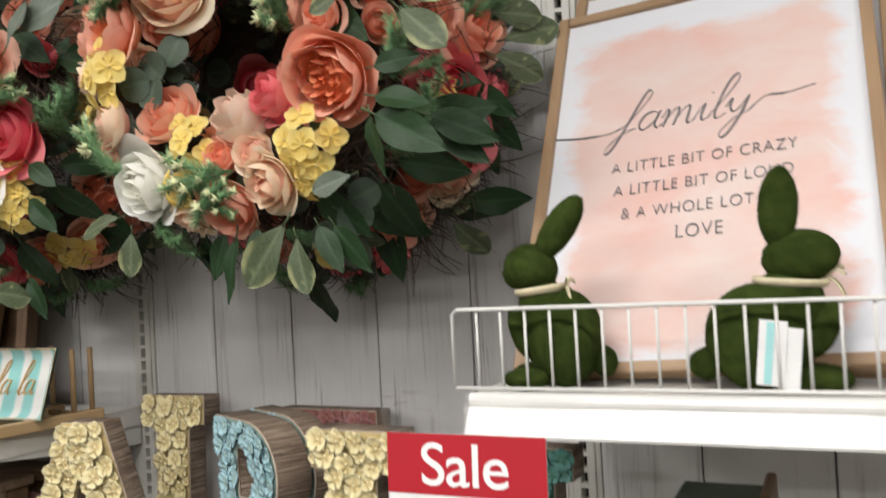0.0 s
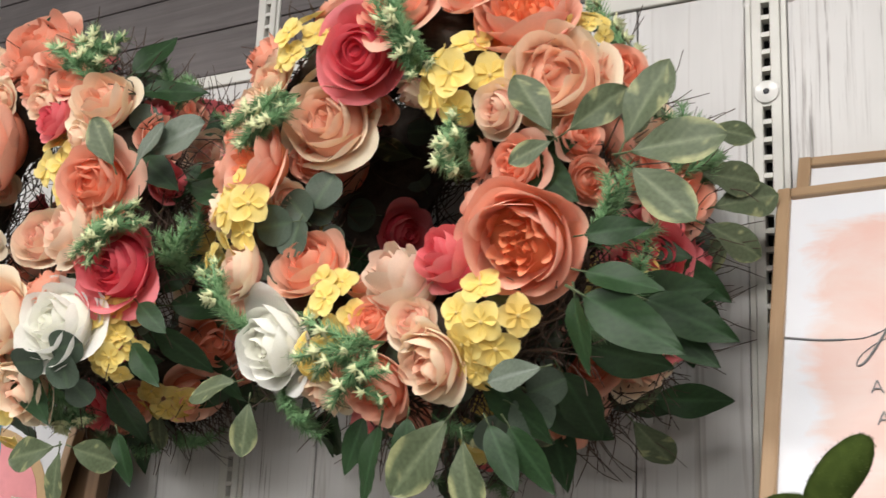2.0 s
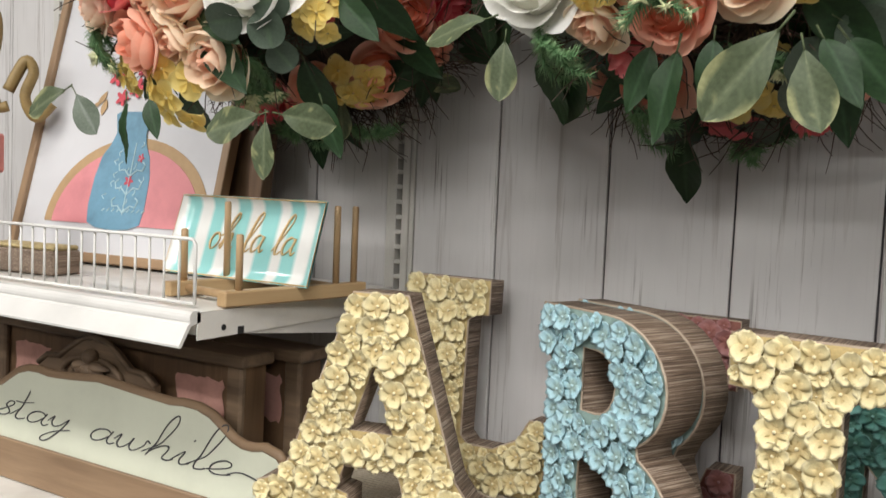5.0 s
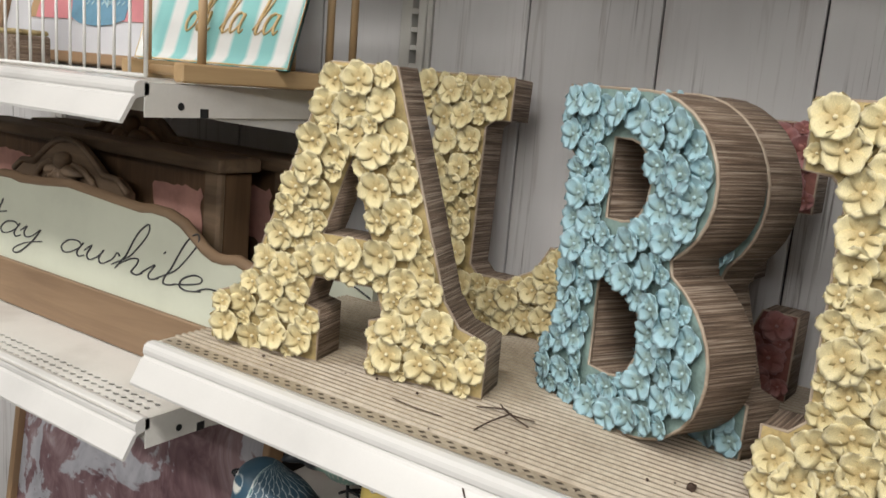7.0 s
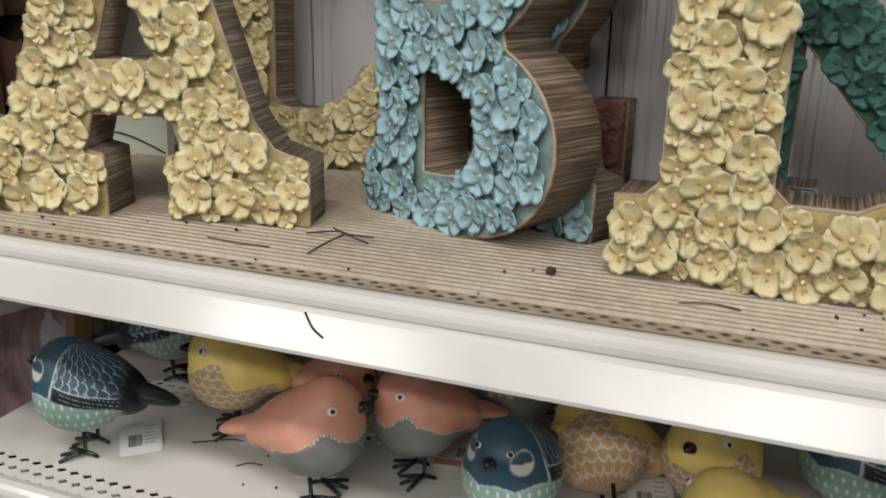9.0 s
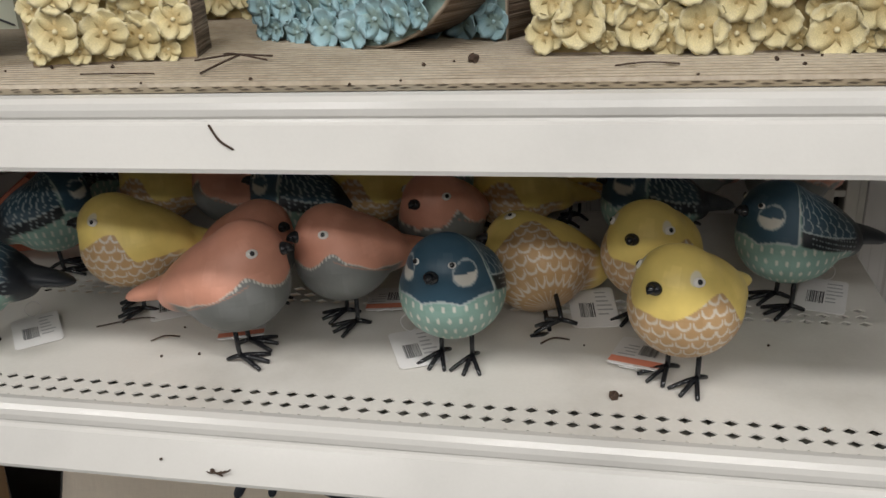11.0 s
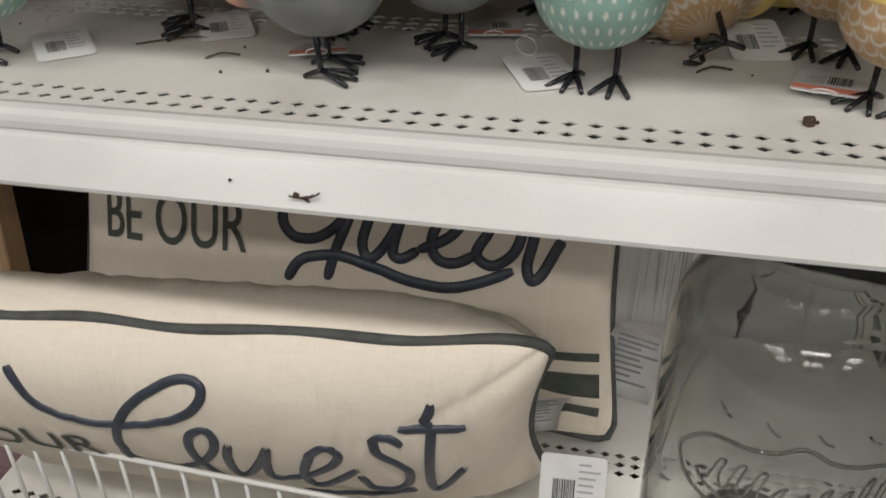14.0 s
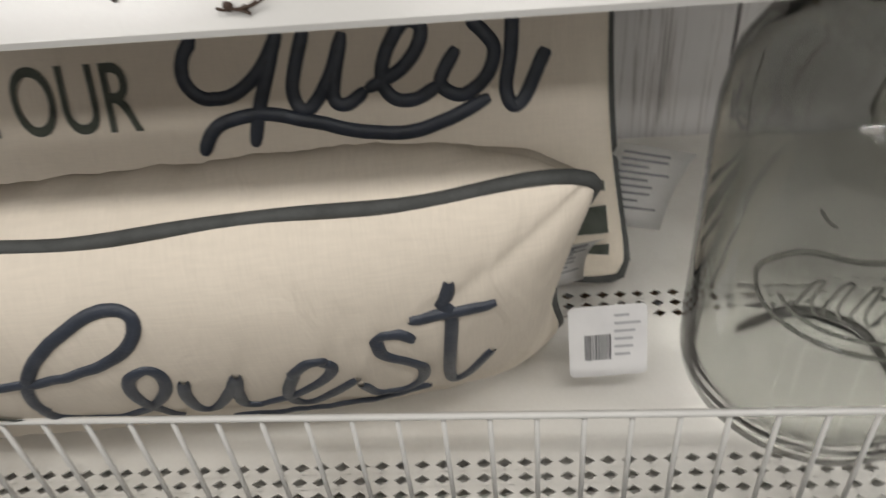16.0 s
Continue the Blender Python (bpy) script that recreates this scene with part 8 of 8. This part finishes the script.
def wooden_word():
    m_gold = mottled("mustard_wood", (0.30, 0.205, 0.075), 0.55, 0.12, 25, 200, 0.15)
    wd = thing("hanging_word", pose(-1.305, 1.300, 1.655, 0, 0, 52), "mustard painted wooden word hanging on a peg", "wooden word")
    pen = [[(0.0, 0.02), (0.01, 0.10), (0.03, 0.18), (0.045, 0.20), (0.05, 0.16), (0.04, 0.08), (0.05, 0.02), (0.07, 0.02)], [(0.07, 0.05), (0.10, 0.11), (0.115, 0.09), (0.10, 0.04), (0.12, 0.0), (0.15, 0.03)], [(-0.05, 0.06), (-0.03, 0.11), (-0.01, 0.09), (-0.02, 0.04), (0.0, 0.02)]]
    for st in pen:
        bm = bmesh.new()
        for dy in (-0.006, 0.0, 0.006):
            tube(bm, [(p.x, dy, p.y) for p in catmull([(a, b, 0) for a, b in st], 6)], 0.0105, 8)
        part("letter", bm, m_gold, wd, smooth=True)
    bm = bmesh.new()
    tube(bm, [(0.03, 0, 0.20), (0.035, 0.0, 0.285)], 0.0009, 5)
    tube(bm, [(-0.01, 0, 0.10), (0.030, 0.0, 0.285)], 0.0009, 5)
    part("twine", bm, M_TWIG, wd, "thin hanging twine")
    bm = bmesh.new()
    tube(bm, [(-1.19, WALL - 0.004, 1.938), (-1.19, 1.30, 1.938), (-1.19, 1.29, 1.955)], 0.004, 8)
    tagged(to_object("display_peg", bm, M_UPRIGHT, smooth=True), "cream steel display peg with a hanging word", "peg", "display pegs")
    house = thing("gift_box", pose(-1.150, 1.215, 1.3785, 0, 0, 20), "coral and gold paper gift box on the shelf", "gift box")
    part("lower_box", box(bmesh.new(), -0.035, 0.035, -0.03, 0.03, 0, 0.16, 0.002), M_INK, house, "black lower part")
    part("gold_corner", box(bmesh.new(), 0.0355, 0.040, -0.032, -0.022, 0, 0.165, 0.001), mottled("gold_edge", (0.55, 0.40, 0.15), 0.35, 0.1, 30, 200, 0.1, 0.7), house, "gold edge")
    part("coral_lid", box(bmesh.new(), -0.042, 0.042, -0.036, 0.036, 0.165, 0.235, 0.004), mottled("coral_paper", (0.66, 0.22, 0.18), 0.6, 0.06, 20, 200, 0.05), house, "coral lid")


wooden_word()


# ---------- carved plaques on the lower left shelf ----------
M_CREAMPANEL = mottled("pale_green_cream_paint", (0.62, 0.64, 0.52), 0.5, 0.05, 7, 150, 0.04)


def headboard_half():
    return [(0.36, 0.142), (0.345, 0.155), (0.320, 0.161), (0.300, 0.157), (0.283, 0.157), (0.265, 0.163), (0.245, 0.176), (0.222, 0.190), (0.195, 0.198), (0.165, 0.199), (0.14, 0.196), (0.09, 0.199), (0.03, 0.203), (-0.02, 0.206)]


def stay_plaque(m, label, swash=True):
    p = thing("wooden_plaque", m, label, "wall plaque", "carved plaques")
    right = headboard_half()
    top = [(x, z) for x, z in right] + [(-x, z) for x, z in right[::-1][2:]]
    flat = [(0.36, 0.070)] + top + [(-0.36, 0.070)]
    bm = bmesh.new()
    prism(bm, flat, 0, 0.012)
    bmesh.ops.recalc_face_normals(bm, faces=bm.faces[:])
    part("painted_panel", bm, M_CREAMPANEL, p)
    part("foot_strip", box(bmesh.new(), -0.362, 0.362, -0.006, 0.014, 0.0, 0.0695, 0.0015), M_WASHPLANK, p, "brown wooden foot strip")
    bm = bmesh.new()
    tube(bm, [(x, 0.004, z + 0.003) for x, z in top], 0.0075, 8, squash=0.8)
    part("edge_trim", bm, M_WASHPLANK, p, "brown moulded edge", True)
    if swash:
        for word, shift, tail in (("stay", 0.0, ()), ("awhile", 3.92, ([(4.83, 0.2), (5.18, 0.5), (5.58, 0.4), (6.08, 0.0), (6.43, -0.35)],))):
            pen_word("script_word", word, 0.0620, 0.00105, lambda x, z: (x, -0.0006, z), M_INK, p, "black script word " + word, slant=0.30, x0=-0.285 + shift * 0.062, y0=0.108, thick_down=0.2, tall=0.37, loops=1.8, extra=tail)
    return p


stay_plaque(pose(-0.808, 1.232, 1.0055, -2, 0, 0) @ Matrix.Diagonal((1.06, 1, 1.0, 1)), "cream plaque with black script words and brown moulded edge")
stay_plaque(pose(-0.760, 1.415, 1.0055, -3, 0, 0), "cream script plaque standing behind the carved ones")


def carved_plaque(m, crest, label, rise=0.0, wood_=None):
    p = thing("carved_plaque", m, label, "carved plaque", "carved plaques")
    part("back_board", box(bmesh.new(), -0.31, 0.31, 0.0, 0.050, 0.0, 0.255, 0.003), M_BROWNEND, p, "dark ridged board")
    for s in (-1, 1):
        part("side_frame", box(bmesh.new(), s * 0.30 - 0.016, s * 0.30 + 0.016, -0.014, -0.0005, 0.02, 0.262, 0.004), M_BROWN, p)
        # peeling pink panel with a torn edge
        rng = random.Random(21 + s)
        ring = [(s * 0.215 + 0.052 * a + rng.uniform(-0.004, 0.004), 0.188 + 0.038 * b + rng.uniform(-0.004, 0.004)) for a, b in [(-1 + 0.2 * k, -1) for k in range(10)] + [(1, -1 + 0.25 * k) for k in range(8)] + [(1 - 0.2 * k, 1) for k in range(10)] + [(-1, 1 - 0.25 * k) for k in range(8)]]
        flat_shape(p, "pink_panel", ring, -0.0016, mottled("faded_pink_paint", (0.56, 0.30, 0.25), 0.7, 0.1, 30, 200, 0.15), "faded pink painted panel")
    part("top_moulding", box(bmesh.new(), -0.325, 0.325, -0.022, 0.052, 0.2555, 0.275, 0.005, 2), M_BROWN, p, "stepped top moulding")
    if crest:
        wood_ = wood_ or M_BROWN
        outl = [(-0.155, 0.15), (0.155, 0.15), (0.150, 0.205), (0.125, 0.222), (0.09, 0.224), (0.06, 0.245), (0.03, 0.262), (0, 0.268), (-0.03, 0.262), (-0.06, 0.245), (-0.09, 0.224), (-0.125, 0.222), (-0.150, 0.205)]
        outl = outl[:2] + [(x, z + rise) for x, z in outl[2:]]
        bm = bmesh.new()
        prism(bm, outl, -0.034, -0.0225)
        bmesh.ops.recalc_face_normals(bm, faces=bm.faces[:])
        cr = part("crest_board", bm, wood_, p, "shaped crest board")
        part("crest_trim", tube(bmesh.new(), [(x, -0.034, z) for x, z in outl[2:]], 0.005, 8), wood_, cr, "raised crest edge", True)
        bm = bmesh.new()
        for k, (a, ln) in enumerate(((-75, 0.05), (-45, 0.055), (-15, 0.05), (15, 0.05), (45, 0.055), (75, 0.05), (0, 0.06))):
            d = Vector((math.sin(radians(a)), 0, -math.cos(radians(a)) * 0.6))
            pts = [Vector((0, -0.040, 0.225 + rise)) + d * ln * t + Vector((0, -0.008 * math.sin(math.pi * t), 0)) for t in (0, 0.25, 0.5, 0.75, 1)]
            tube(bm, pts, [0.004, 0.009, 0.010, 0.007, 0.002], 8, squash=0.6)
        for s in (-1, 1):
            tube(bm, catmull([(s * 0.02, -0.038, 0.23 + rise), (s * 0.05, -0.040, 0.225 + rise), (s * 0.075, -0.039, 0.205 + rise), (s * 0.06, -0.038, 0.190 + rise), (s * 0.048, -0.038, 0.203 + rise)], 5), 0.005, 8)
        bmesh.ops.create_uvsphere(bm, u_segments=14, v_segments=9, radius=0.014, matrix=Matrix.Translation((0, -0.042, 0.235 + rise)))
        part("carved_leaves", bm, wood_, cr, "carved leaf ornament", True)


carved_plaque(pose(-0.880, 1.300, 1.0055, -1, 0, 0), True, "brown carved wooden plaque with a leaf crest and faded pink panels")
carved_plaque(pose(-0.840, 1.392, 1.0055, 0, 0, 0), True, "dark brown wooden plaque with a tall crest and faded pink panels", 0.058, M_BROWNEND)


# ---------- abstract canvas below ----------
def abstract_paint():
    m, nt, bs = shader("abstract_painting", (0.6, 0.6, 0.6), 0.6)
    a = noise_of(nt, coords(nt, (5.5, 5.5, 4.0)), 1.0, 5, 0.6, 1.6)
    b = noise_of(nt, coords(nt, (14, 14, 9), False, (0, 20, 0)), 1.0, 4, 0.65, 1.0)
    base = ramp(nt, b, [(0.3, (0.34, 0.34, 0.37)), (0.5, (0.48, 0.48, 0.52)), (0.7, (0.60, 0.59, 0.62))])
    pinks = ramp(nt, b, [(0.32, (0.11, 0.055, 0.065)), (0.45, (0.20, 0.115, 0.125)), (0.6, (0.32, 0.22, 0.23)), (0.75, (0.48, 0.40, 0.42))])
    col = blend(nt, ramp(nt, a, [(0.46, (0, 0, 0)), (0.49, (1, 1, 1))]), base, pinks)
    nt.links.new(col, bs.inputs["Base Color"])
    bump(nt, bs, b, 0.4, 0.002)
    return m


framed_panel("canvas_print", pose(-0.815, 1.275, 0.1525, -7, 0, 0), 0.640, 0.800, 0.014, 0.030, abstract_paint(), M_OAK, M_OAKX, "abstract grey and burgundy canvas in an oak frame", "canvas print")
# plain dark panel added to fill the gap beside the pillows
bm_dark = box(bmesh.new(), -0.085, 0.085, 0, 0.02, 0, 0.640, 0.002)
ob_dark = to_object("dark_panel", bm_dark, mottled("dark_brown_panel", (0.032, 0.022, 0.018), 0.6, 0.15, 12, 200, 0.1))
ob_dark.matrix_basis = pose(-0.562, 1.455, 0.1527, -4, 0, 0)
tagged(ob_dark, "plain dark brown panel added in the gap behind the canvas print", "board")

# ---------- coral house ornament at the end of the bird shelf ----------
orn = thing("house_ornament", pose(-0.412, 1.415, ZB + 0.0005, 0, 0, 20), "coral painted wooden house ornament behind the birds", "ornament")
bm = bmesh.new()
prism(bm, [(-0.05, 0), (0.035, 0), (0.035, 0.055), (-0.008, 0.085), (-0.05, 0.055)], -0.03, 0.03)
bmesh.ops.recalc_face_normals(bm, faces=bm.faces[:])
part("house_block", bm, mottled("coral_wood_paint", (0.48, 0.15, 0.085), 0.6, 0.1, 20, 200, 0.1), orn)
